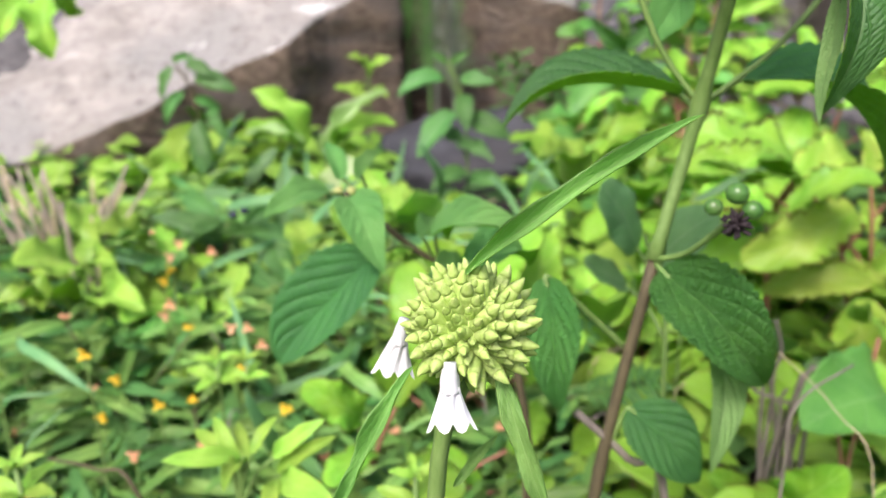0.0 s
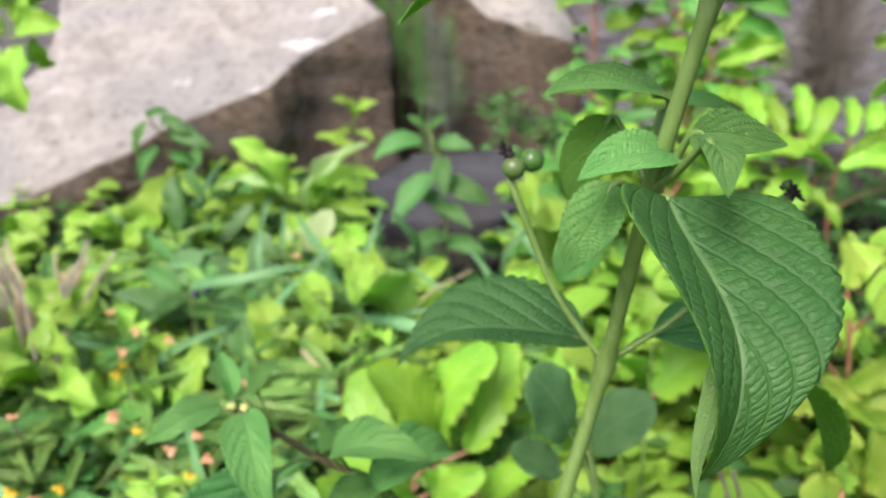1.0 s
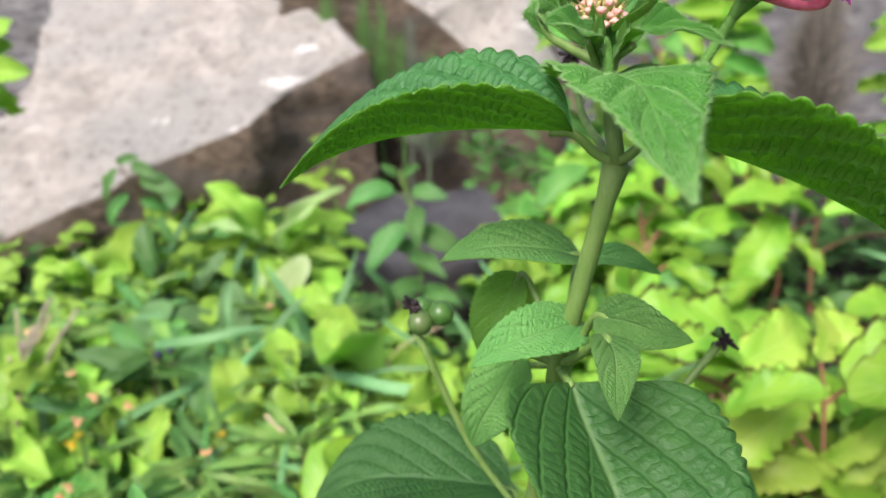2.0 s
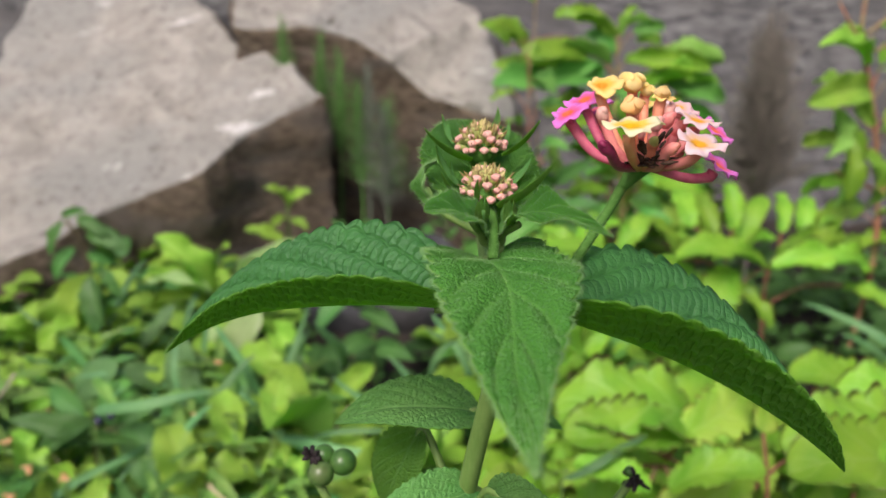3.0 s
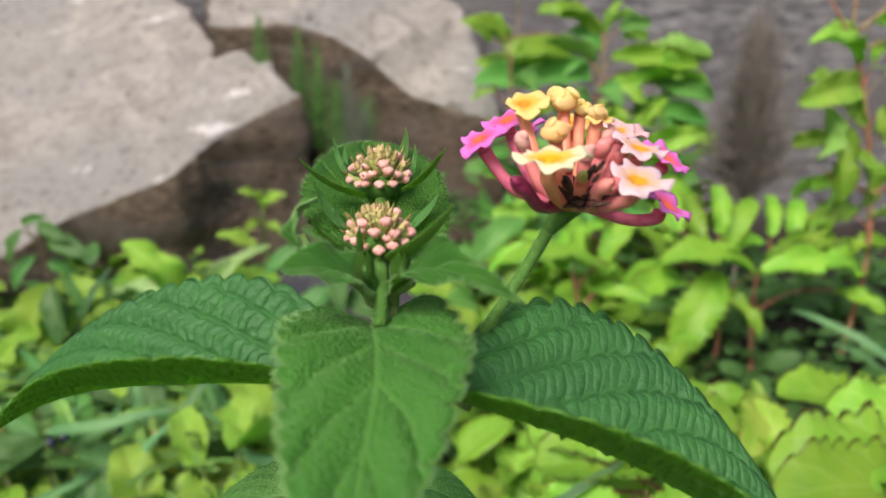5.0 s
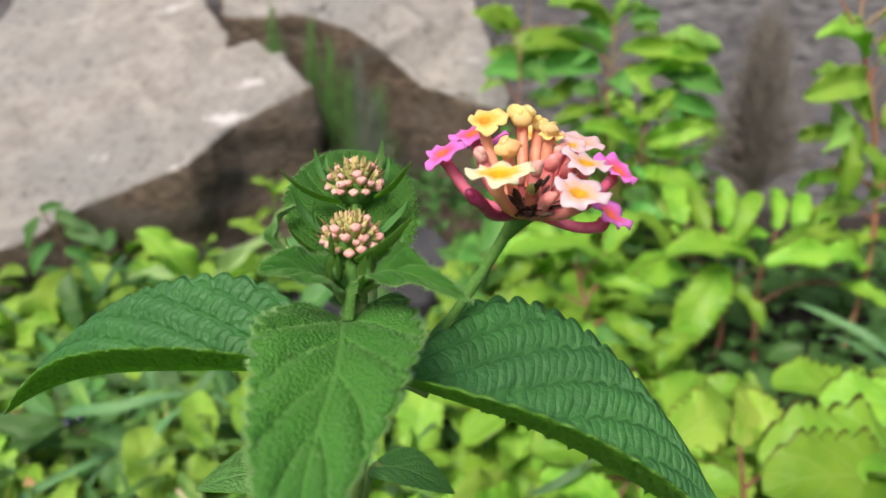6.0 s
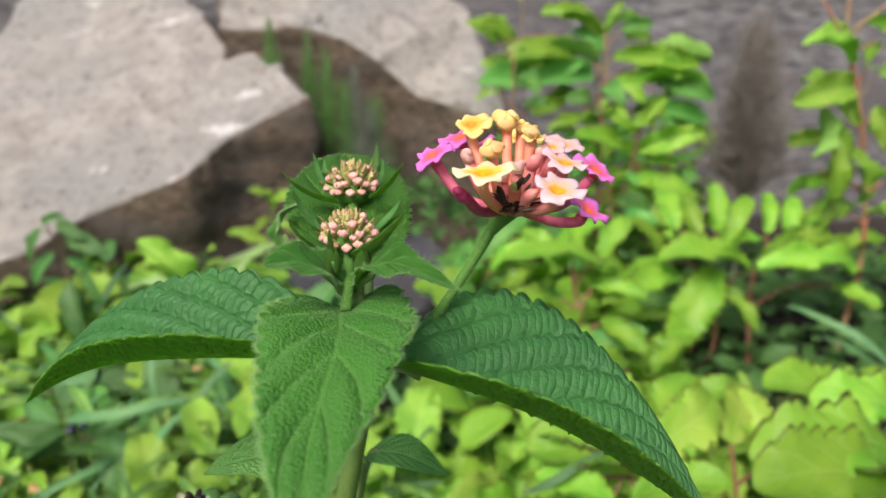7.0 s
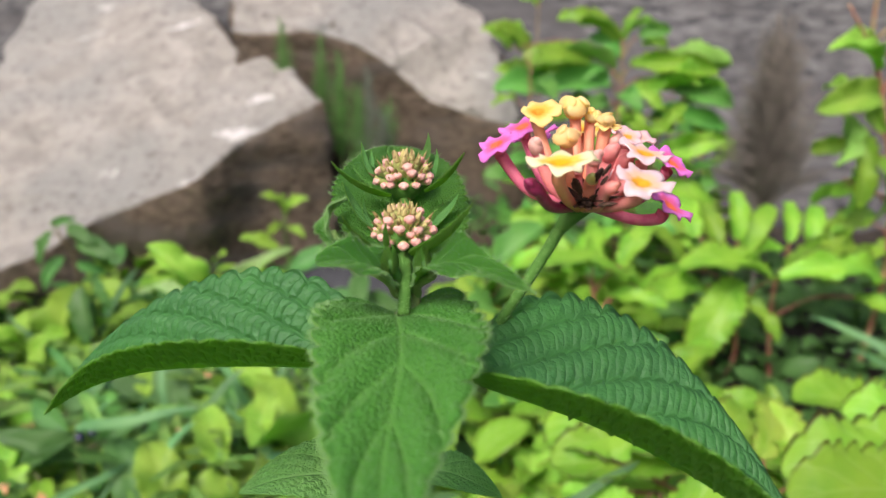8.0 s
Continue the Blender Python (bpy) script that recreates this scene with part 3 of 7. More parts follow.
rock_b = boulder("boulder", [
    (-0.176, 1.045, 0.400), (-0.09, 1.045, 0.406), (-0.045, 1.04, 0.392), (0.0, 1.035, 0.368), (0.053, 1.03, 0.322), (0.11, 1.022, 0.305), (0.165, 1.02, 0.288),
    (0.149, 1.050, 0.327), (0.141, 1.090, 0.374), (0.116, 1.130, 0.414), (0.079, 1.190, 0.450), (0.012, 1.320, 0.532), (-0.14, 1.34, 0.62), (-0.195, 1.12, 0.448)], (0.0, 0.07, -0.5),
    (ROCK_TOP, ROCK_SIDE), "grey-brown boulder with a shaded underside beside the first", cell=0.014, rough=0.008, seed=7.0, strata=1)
rock_d = boulder("boulder", [
    (-0.065, 0.81, 0.140), (0.0, 0.795, 0.135), (0.08, 0.81, 0.140), (0.10, 0.86, 0.175), (0.06, 0.90, 0.195), (-0.03, 0.90, 0.185), (-0.08, 0.86, 0.170)], (0, 0.02, -0.12),
    (STONE_DARK, STONE_DARK), "low dark grey stone among the plants", cell=0.015, rough=0.006, seed=11.0)
rock_c = boulder("boulder", [
    (-1.5, 1.34, 0.05), (-0.9, 1.33, 0.08), (0.1, 1.27, 0.06), (0.7, 1.20, 0.10), (1.5, 1.18, 0.05), (1.7, 1.75, 0.85), (1.2, 1.95, 1.02), (0.4, 2.0, 1.1), (-0.7, 1.98, 1.06), (-1.4, 1.85, 0.9)],
    ((-1.7, 2.6, 0.0), (-1.2, 3.1, 0.0), (0.2, 3.3, 0.0), (1.5, 3.0, 0.0), (1.95, 2.4, 0.0), (1.8, 1.3, 0.0), (-1.75, 1.5, 0.0), (0.0, 1.24, 0.0), (0.9, 2.6, 0.95), (-0.8, 2.6, 0.9)),
    (ROCK_DARK, ROCK_DARK), "large dark grey rock slab rising behind the plants", cell=0.05, rough=0.02, seed=4.0)


# ================= the flowering shrub =================
def lantana_leaf(key, ratio, fold, arch, relief=0.026, teeth=17, top=None, b=0.9, a_=0.48, depth=0.075, veins=6, slant=3.0, **kw):
    return leaf_mesh(key, ratio=ratio, a=a_, b=b, nu=128, nv=12, teeth=teeth, depth=depth, crenate=0.7, fold=fold, arch=arch,
                     veins=veins, slant=slant, relief=relief, thick=0.007, materials=(top or LANT_TOP, LANT_UNDER), **kw)


N00, N0, N1 = Vector((0.050, 0.206, 0.190)), Vector((0.063, 0.214, 0.250)), Vector((0.073, 0.219, 0.290))
N2, N3, N4 = Vector((0.077, 0.205, 0.335)), Vector((0.084, 0.200, 0.373)), Vector((0.0825, 0.205, 0.387))
shrub_foot = (0.037, 0.195, ground_height(0.037, 0.195))
shrub = thing("lantana_shrub", shrub_foot, "flowering lantana shrub with rough toothed green leaves", "shrub")
stem([shrub_foot, (0.042, 0.2, 0.12), N00, N0], 0.0017, 0.0016, WOOD_STEM, shrub, "woody_stem", "brown woody lower stem", seg=12, rough=0.08,
     knots=((0.68, 0.3),))
stem([N0, N1, N2, N3], 0.0018, 0.0016, GREEN_STEM, shrub, "stem", "square green hairy stem", seg=12, rough=0.05,
     knots=((0.0, 0.5), (0.333, 0.5), (0.667, 0.4), (1.0, 0.4)))
stem([N3, N4], 0.0015, 0.0012, GREEN_STEM, shrub, "shoot_tip", knots=((1.0, 0.3),))


def shrub_leaf(key, node_at, base, tip, up, ratio, fold, arch, wide=1.0, young=False, top=None, stub=0.004, **kw):
    """A blade and its stalk, which meets the stem at node_at."""
    m = span(base, tip, up, wide)
    ob = part("leaf", lantana_leaf(key, ratio, fold, arch, top=top or (LANT_YOUNG if young else LANT_TOP), **kw), None, shrub, m)
    d = (Vector(tip) - Vector(base)).normalized()
    z = (m.to_3x3() @ Vector((0, 0, 1))).normalized()
    inner = Vector(base) + (d + z * arch * 3).normalized() * stub - z * 0.0006
    stem([node_at, (Vector(node_at) + Vector(base)) * 0.5 - z * 0.001, Vector(base) - z * 0.0004, inner], 0.0009, 0.0006, GREEN_STEM, shrub, "leaf_stalk", seg=8)
    return ob


# top pair, spread to both sides
shrub_leaf("leaf_a", N3, (0.0770, 0.1995, 0.3781), (0.0279, 0.2075, 0.3672), (-0.24, -0.17, 0.96), 0.53, 0.88, 0.103, a_=0.32, b=1.06, skew=-0.09, relief=0.036)
shrub_leaf("leaf_b", N3, (0.0892, 0.1968, 0.3789), (0.1345, 0.1904, 0.3560), (0.45, 0.02, 0.89), 0.86, 0.52, 0.060, a_=0.36, b=0.98, skew=-0.33, relief=0.048)
# next pair: one towards the viewer, one away
leaf_front = shrub_leaf("leaf_c", N4, (0.081, 0.203, 0.385), (0.0837, 0.153, 0.3795), (0, -0.30, 1), 0.41, 0.14, 0.10, top=LANT_FRONT, cord=0.14, a_=0.36, b=1.1, relief=0.036, wave=0.02, depth=0.15, veins=5, slant=1.5)
leaf_d = shrub_leaf("leaf_d", N4, (0.0825, 0.2075, 0.389), (0.0778, 0.2370, 0.4018), (0.12, -0.4, 0.9), 0.64, 0.24, 0.04, top=LANT_FRONT, b=0.72, teeth=22, depth=0.08, veins=5, slant=1.5, relief=0.03)
# small leaves round the buds
leaf_e = shrub_leaf("leaf_e", N4, (0.0805, 0.2035, 0.3893), (0.0718, 0.1955, 0.3946), (-0.25, -0.70, 0.75), 0.46, 0.45, 0.16, top=LANT_FRONT, a_=0.40, b=0.42, teeth=12, depth=0.12, veins=5, slant=1.5, relief=0.035, wave=0.05)
leaf_f = shrub_leaf("leaf_f", N4, (0.0835, 0.2035, 0.3893), (0.0985, 0.1942, 0.3912), (0.2, -0.6, 0.85), 0.40, 0.45, 0.22, top=LANT_FRONT, a_=0.55, b=1.15, teeth=14, depth=0.14, veins=5, slant=1.5, relief=0.035, wave=0.06, skew=0.2)
leaf_g = shrub_leaf("leaf_g", N4, (0.0735, 0.207, 0.3920), (0.0733, 0.2125, 0.3985), (-0.75, -0.35, 0.4), 0.42, 0.7, 0.30, top=LANT_FRONT, teeth=9, depth=0.14, veins=5, slant=1.5, relief=0.03, wave=0.05)
# second node: the broad leaf that hangs towards the viewer, and its partner
shrub_leaf("leaf_h", N2, (0.0777, 0.1942, 0.3372), (0.0804, 0.1681, 0.2946), (0.41, -0.77, 0.50), 0.89, 0.52, 0.25, relief=0.022, stub=0.001, skew=-0.70, a_=0.18, b=0.95, depth=0.035, teeth=24, top=LANT_BROAD)
shrub_leaf("leaf_w", (0.0830, 0.1712, 0.3188), (0.0830, 0.1705, 0.3185), (0.0798, 0.1655, 0.2935), (-0.75, -0.55, 0.15), 0.17, 0.4, 0.04, top=LANT_PALE, relief=0.01)
shrub_leaf("leaf_i", N2, (0.0705, 0.216, 0.3480), (0.0640, 0.2190, 0.3270), (-0.65, -0.6, 0.3), 0.62, 0.25, 0.12, top=LANT_UNDER)
# first node: pair to the sides
shrub_leaf("leaf_j", N1, (0.0700, 0.2270, 0.2920), (0.0231, 0.2285, 0.2833), (-0.17, -0.1, 0.98), 0.73, 0.39, 0.165, a_=0.38, b=0.72, skew=-0.34)
shrub_leaf("leaf_k", N1, (0.084, 0.223, 0.296), (0.134, 0.231, 0.253), (0.35, -0.25, 1), 0.58, 0.40, 0.22, skew=0.3)
# lower node: hanging pair
shrub_leaf("leaf_l", N0, (0.0636, 0.2090, 0.2491), (0.089, 0.196, 0.2221), (-0.09, -0.92, 0.39), 0.80, 0.85, 0.22, a_=0.29, b=0.74, skew=-0.48, relief=0.022, top=LANT_MID)
shrub_leaf("leaf_m", (0.057, 0.214, 0.224), (0.034, 0.207, 0.248), (0.037, 0.197, 0.214), (-0.2, -0.9, 0.4), 0.42, 0.25, 0.12, top=LANT_MID)
shrub_leaf("leaf_u", N0, (0.0778, 0.2040, 0.2327), (0.0754, 0.1900, 0.1999), (0.35, -0.9, 0.15), 0.34, 0.35, 0.10, top=LANT_PALE)
shrub_leaf("leaf_v", N00, (0.057, 0.207, 0.209), (0.077, 0.202, 0.189), (0.1, -0.8, 0.6), 0.7, 0.25, 0.12)

# side shoots at the second node
for key, b, t, up, ratio in (
        ("leaf_n", (0.0805, 0.2040, 0.3434), (0.0609, 0.1915, 0.3411), (0.18, -0.43, 0.88), 0.50),
        ("leaf_o", (0.0817, 0.1875, 0.349), (0.0813, 0.1715, 0.3437), (0.12, -0.34, 0.93), 0.45),
        ("leaf_p", (0.0813, 0.1960, 0.3485), (0.0948, 0.1861, 0.3487), (-0.46, -0.74, 0.49), 0.52),
        ("leaf_q", (0.0814, 0.2148, 0.3518), (0.0555, 0.2079, 0.3536), (0.05, -0.3, 0.95), 0.52),
        ("leaf_r", (0.0816, 0.2220, 0.3486), (0.0962, 0.2148, 0.3486), (0.05, -0.3, 0.95), 0.52),
        ("leaf_s", (0.0700, 0.2050, 0.3370), (0.0612, 0.2035, 0.3185), (-0.35, -0.8, 0.4), 0.60),
        ("leaf_t", (0.071, 0.234, 0.319), (0.063, 0.234, 0.304), (-0.2, -0.9, 0.4), 0.7)):
    shrub_leaf(key, N2, b, t, up, ratio, 0.25, 0.12, young=True, teeth=14)


# ---- flower head, buds and fruits of the shrub ----
def corolla(bm, at, face, size, slot, turn=0.0, cup=0.3, lip=0.18, droop=0.22):
    """Four-lobed lantana corolla as a thin shell, opening towards face; u of its map is the radius."""
    m = toward(at, face, (1, 1, 1)) @ pose(0, 0, 0, 0, 0, turn)
    nr, nt = 7, 40
    uv = bm.loops.layers.uv.verify()
    grid = {}
    for layer in (0, 1):
        for i in range(nr + 1):
            rho = i / nr
            for j in range(nt):
                w = 2 * math.pi * j / nt
                which = round(w / (math.pi / 2)) % 4
                lobe = (0.66 + 0.34 * abs(math.cos(2 * w)) ** 0.45) * (1 + 0.035 * math.sin(11 * w + turn))
                r = size * rho * (1 - rho * (1 - lobe)) * (1 + lip * math.cos(w)) * (1 + 0.12 * math.sin(turn + which * 2.3) * rho)
                z = size * (cup * (rho ** 0.6) - droop * rho ** 3 + 0.15 * rho ** 2 * math.sin(turn * 1.7 + which * 2.9) * abs(math.cos(2 * w)) + 0.10 * rho ** 3 * math.cos(7 * w + turn))
                z -= layer * 0.00016
                grid[layer, i, j] = bm.verts.new(m @ Vector((r * math.cos(w), r * math.sin(w), z)))
    for layer in (0, 1):
        for i in range(nr):
            for j in range(nt):
                k = (j + 1) % nt
                q = [grid[layer, i, j], grid[layer, i + 1, j], grid[layer, i + 1, k], grid[layer, i, k]]
                rad = [i / nr, (i + 1) / nr, (i + 1) / nr, i / nr]
                if layer:
                    q, rad = q[::-1], rad[::-1]
                f = bm.faces.new(q)
                f.material_index = slot
                for loop, x in zip(f.loops, rad):
                    loop[uv].uv = (x, 0.5)
    for j in range(nt):
        k = (j + 1) % nt
        f = bm.faces.new((grid[0, nr, j], grid[1, nr, j], grid[1, nr, k], grid[0, nr, k]))
        f.material_index = slot
        for loop in f.loops:
            loop[uv].uv = (1.0, 0.5)


def floret(head, root, throat, face, petal, tube_mat, size=0.0042, turn=0.0, closed=0, droop=0.10, sag=0.16):
    """One flower of the head: a curved tube that widens upwards, with an open corolla, a closed bud (1) or a blunt young tip (2)."""
    root, throat, face = Vector(root), Vector(throat), Vector(face).normalized()
    bm = bmesh.new()
    bm.loops.layers.uv.new("uv")
    out = throat - root
    flat = Vector((out.x, out.y, 0))
    root = root + (flat.normalized() * 0.0014 if flat.length > 1e-5 else Vector())
    out = throat - root
    mid = root + out * 0.5 + Vector((flat.x, flat.y, 0)) * 0.04 - Vector((0, 0, out.length * sag))
    end = throat - face * (0.0002 if closed else 0.0011)
    tube(bm, [root, mid, end - face * 0.0012, end], 0.00070, 0.00092, seg=12, steps=6, slot=0, rough=0.06)
    turned = toward(throat, face, (1, 1, 1))
    if closed == 1:
        # four lobes still folded over one another
        blob(bm, toward(throat + face * size * 0.06, face, (size * 0.54, size * 0.50, size * 0.48)), 14, 10, 1, 0.04)
        for a in range(4):
            w = a * 1.571 + turn
            side = turned @ Vector((math.cos(w) * size * 0.34, math.sin(w) * size * 0.34, size * (0.16 + 0.20 * (a % 2))))
            d = turned.to_3x3() @ Vector((math.cos(w + 0.4) * 0.9, math.sin(w + 0.4) * 0.9, 0.5 + 0.3 * (a % 2)))
            blob(bm, toward(side, d, (size * 0.50, size * 0.34, size * 0.16)), 12, 8, 1, 0.10)
    elif closed == 2:
        blob(bm, toward(throat - face * size * 0.1, face, (size * 0.38, size * 0.34, size * 0.55)), 12, 8, 1, 0.10)
        blob(bm, toward(throat + face * size * 0.22 + turned.to_3x3() @ Vector((size * 0.12, 0, 0)), face, (size * 0.28, size * 0.20, size * 0.30)), 10, 7, 1, 0.15)
    else:
        corolla(bm, throat - face * 0.0004, face, size, 1, turn, droop=droop)
    return part("floret", bm, (tube_mat, petal), head)


base_f = Vector((0.1047, 0.212, 0.3963))
core = Vector((0.1060, 0.212, 0.3977))
bm = tube(bmesh.new(), [(0.0905, 0.203, 0.3765), (0.0936, 0.206, 0.3808), (0.0972, 0.208, 0.3857), (0.1008, 0.210, 0.3908), (0.1032, 0.2115, 0.3945)], 0.00068, 0.00086, seg=12, rough=0.07)
tube(bm, [(0.1031, 0.2114, 0.3943), base_f, core + Vector((0.0003, 0, 0.0006))], 0.00086, 0.0020, seg=12, rough=0.08)
flower_head = part("flower_head", bm, PEDUNCLE, shrub, None, "pink, cream and yellow flower cluster on a green stalk")
OPEN, SHUT, YOUNG = 0, 1, 2
for throat, face, petal, tb, size, turn, closed in (
        ((0.0942, 0.214, 0.4059), (-0.45, -0.22, 0.88), PET_PINK, TUBE_MAGENTA, 0.0031, 20, OPEN),
        ((0.0985, 0.224, 0.4068), (-0.35, -0.20, 0.90), PET_PINK, TUBE_MAGENTA, 0.0037, 60, OPEN),
        ((0.1001, 0.218, 0.4099), (-0.10, -0.42, 0.90), PET_YELLOW, TUBE_ORANGE, 0.0029, 20, OPEN),
        ((0.1060, 0.221, 0.4098), (-0.05, -0.35, 0.90), BUD_YELLOW, TUBE_ORANGE, 0.0034, 30, SHUT),
        ((0.1088, 0.2225, 0.4085), (0.2, -0.3, 0.9), BUD_YELLOW, TUBE_ORANGE, 0.0022, 10, SHUT),
        ((0.1098, 0.216, 0.4084), (0.20, -0.25, 0.95), PET_YELLOW, TUBE_ORANGE, 0.0023, 10, OPEN),
        ((0.1096, 0.2155, 0.4088), (0.1, -0.3, 0.95), BUD_YELLOW, TUBE_ORANGE, 0.0020, 50, SHUT),
        ((0.1032, 0.208, 0.4076), (-0.05, -0.40, 0.90), BUD_YELLOW, TUBE_ORANGE, 0.0028, 70, SHUT),
        ((0.1015, 0.202, 0.4054), (-0.05, -0.09, 0.98), PET_CREAM, TUBE_ORANGE, 0.0045, 35, OPEN),
        ((0.0985, 0.204, 0.4022), (-0.75, -0.30, 0.70), TUBE_PLUM, TUBE_PLUM, 0.0030, 0, YOUNG),
        ((0.0996, 0.213, 0.4059), (-0.3, -0.4, 0.85), BUD_PINK, TUBE_PINK, 0.0028, 0, YOUNG),
        ((0.1129, 0.217, 0.4066), (0.15, -0.35, 0.9), PET_PALE, TUBE_PINK, 0.0019, 20, OPEN),
        ((0.1110, 0.216, 0.4060), (0.15, -0.35, 0.9), BUD_PINK, TUBE_PINK, 0.0026, 20, YOUNG),
        ((0.1141, 0.211, 0.4050), (0.22, -0.15, 0.95), PET_BLUSH, TUBE_PINK, 0.0039, 10, OPEN),
        ((0.1206, 0.221, 0.4017), (0.5, -0.25, 0.80), PET_PINK, TUBE_MAGENTA, 0.0038, 30, OPEN),
        ((0.1120, 0.203, 0.4027), (0.18, -0.32, 0.92), PET_BLUSH, TUBE_PINK, 0.0039, 40, OPEN),
        ((0.1174, 0.209, 0.3983), (0.55, -0.20, 0.80), PET_PINK, TUBE_MAGENTA, 0.0036, 15, OPEN),
        ((0.1135, 0.215, 0.4005), (0.4, -0.4, 0.8), PET_BLUSH, TUBE_PINK, 0.0032, 75, OPEN),
        ((0.1070, 0.208, 0.4051), (0.1, -0.5, 0.8), BUD_PINK, TUBE_PINK, 0.0026, 0, YOUNG),
        ((0.1095, 0.211, 0.4053), (0.2, -0.5, 0.8), TUBE_PINK, TUBE_PINK, 0.0030, 40, YOUNG),
        ((0.1123, 0.214, 0.4036), (0.35, -0.4, 0.8), TUBE_PINK, TUBE_PINK, 0.0032, 20, YOUNG),
        ((0.1085, 0.204, 0.4020), (0.4, -0.7, 0.6), TUBE_PINK, TUBE_PINK, 0.0026, 10, YOUNG),
        ((0.1049, 0.209, 0.4036), (0.0, -0.6, 0.8), BUD_PINK, TUBE_PINK, 0.0024, 10, YOUNG),
        ((0.1065, 0.2065, 0.4026), (0.1, -0.7, 0.7), BUD_GREEN, TUBE_ORANGE, 0.0022, 10, YOUNG),
        ((0.1160, 0.229, 0.4045), (0.2, -0.2, 1), PET_PALE, TUBE_PINK, 0.0036, 0, OPEN),
        ((0.1090, 0.230, 0.4055), (0.0, -0.2, 1), PET_YELLOW, TUBE_ORANGE, 0.0034, 0, OPEN),
        ((0.1010, 0.229, 0.4045), (-0.3, 0.1, 1), PET_PINK, TUBE_MAGENTA, 0.0035, 25, OPEN)):
    floret(flower_head, core, throat, face, petal, tb, size, turn, closed, sag=0.17 if tb == TUBE_MAGENTA else 0.12)
# dried calyces in the middle of the head
bm = bmesh.new()
for i in range(90):
    w = random.uniform(0, 6.28)
    d = Vector((math.cos(w), math.sin(w) - 0.7, random.uniform(-0.1, 0.8))).normalized()
    c = core + Vector((0.0006, -0.0030, 0.0014)) + d * random.uniform(0.0006, 0.0034)
    blob(bm, toward(c, d, (0.0005, 0.0002, random.uniform(0.0007, 0.0017))), 6, 5, 0, 0.3)
for c, up in (((0.1070, 0.2045, 0.4036), (0.2, -0.2, 1)), ((0.1078, 0.2040, 0.4042), (0.6, -0.2, 1)), ((0.1082, 0.2030, 0.4001), (0.9, -0.3, 0.2)), ((0.1042, 0.2050, 0.4022), (-0.3, -0.4, 0.9))):
    blob(bm, toward(c, up, (0.0007, 0.0003, 0.0014)), 8, 6, 0, 0.8)
part("dried_centre", bm, BROWN_DRY, flower_head, None, "dark dried bracts")


def pointed(name, length, radius, pink, tip=None):
    """A flower bud (blunt pink lobes on a short green neck) or a slender pointed one with a darker tip."""
    bm = bmesh.new()
    if pink:
        tube(bm, [(0, 0, 0), (0, 0, length * 0.45), (0, 0, length * 0.66)], radius * 0.55, radius * 0.85, seg=8, steps=2)
        for x, y, k in ((0.30, 0, 1.0), (-0.30, 0.05, 0.94), (0, 0.22, 0.9), (0, -0.24, 1.02)):
            blob(bm, Matrix.Translation((x * radius, y * radius, length * 0.76)) @ Matrix.Diagonal((radius * 0.78, radius * 0.62, length * 0.20 * k, 1)), 9, 6, 1, 0.12)
    else:
        tube(bm, [(0, 0, 0), (0, 0, length * 0.35), (0, 0, length * 0.62)], radius, radius * 0.72, seg=7, steps=2)
        tube(bm, [(0, 0, length * 0.62), (radius * 0.1, 0, length * 0.85), (radius * 0.3, 0, length)], radius * 0.72, radius * 0.10, seg=7, steps=2, slot=1)
    me = bpy.data.meshes.new(name)
    bm.to_mesh(me)
    bm.free()
    me.polygons.foreach_set("use_smooth", np.ones(len(me.polygons), dtype=bool))
    for m in (BUD_GREEN, tip or BUD_PINK):
        me.materials.append(m)
    return me


PINK_BUD, GREEN_BUD = pointed("pink_bud", 0.0028, 0.00074, True), pointed("green_bud", 0.0030, 0.00066, False, BUD_SHOULDER)
SPIKE = pointed("bract", 0.0031, 0.00030, False, BUD_TIP)
BRACT_LEAF = leaf_mesh("bract_leaf", ratio=0.24, a=0.5, b=0.9, nu=14, nv=3, fold=0.45, arch=-0.10, thick=0.02, materials=(LANT_YOUNG, LANT_UNDER))
BRACT_BROAD = leaf_mesh("bract_broad", ratio=0.28, a=0.45, b=1.1, nu=40, nv=4, teeth=7, depth=0.08, fold=0.45, arch=-0.11, thick=0.015, materials=(LANT_YOUNG, LANT_UNDER))


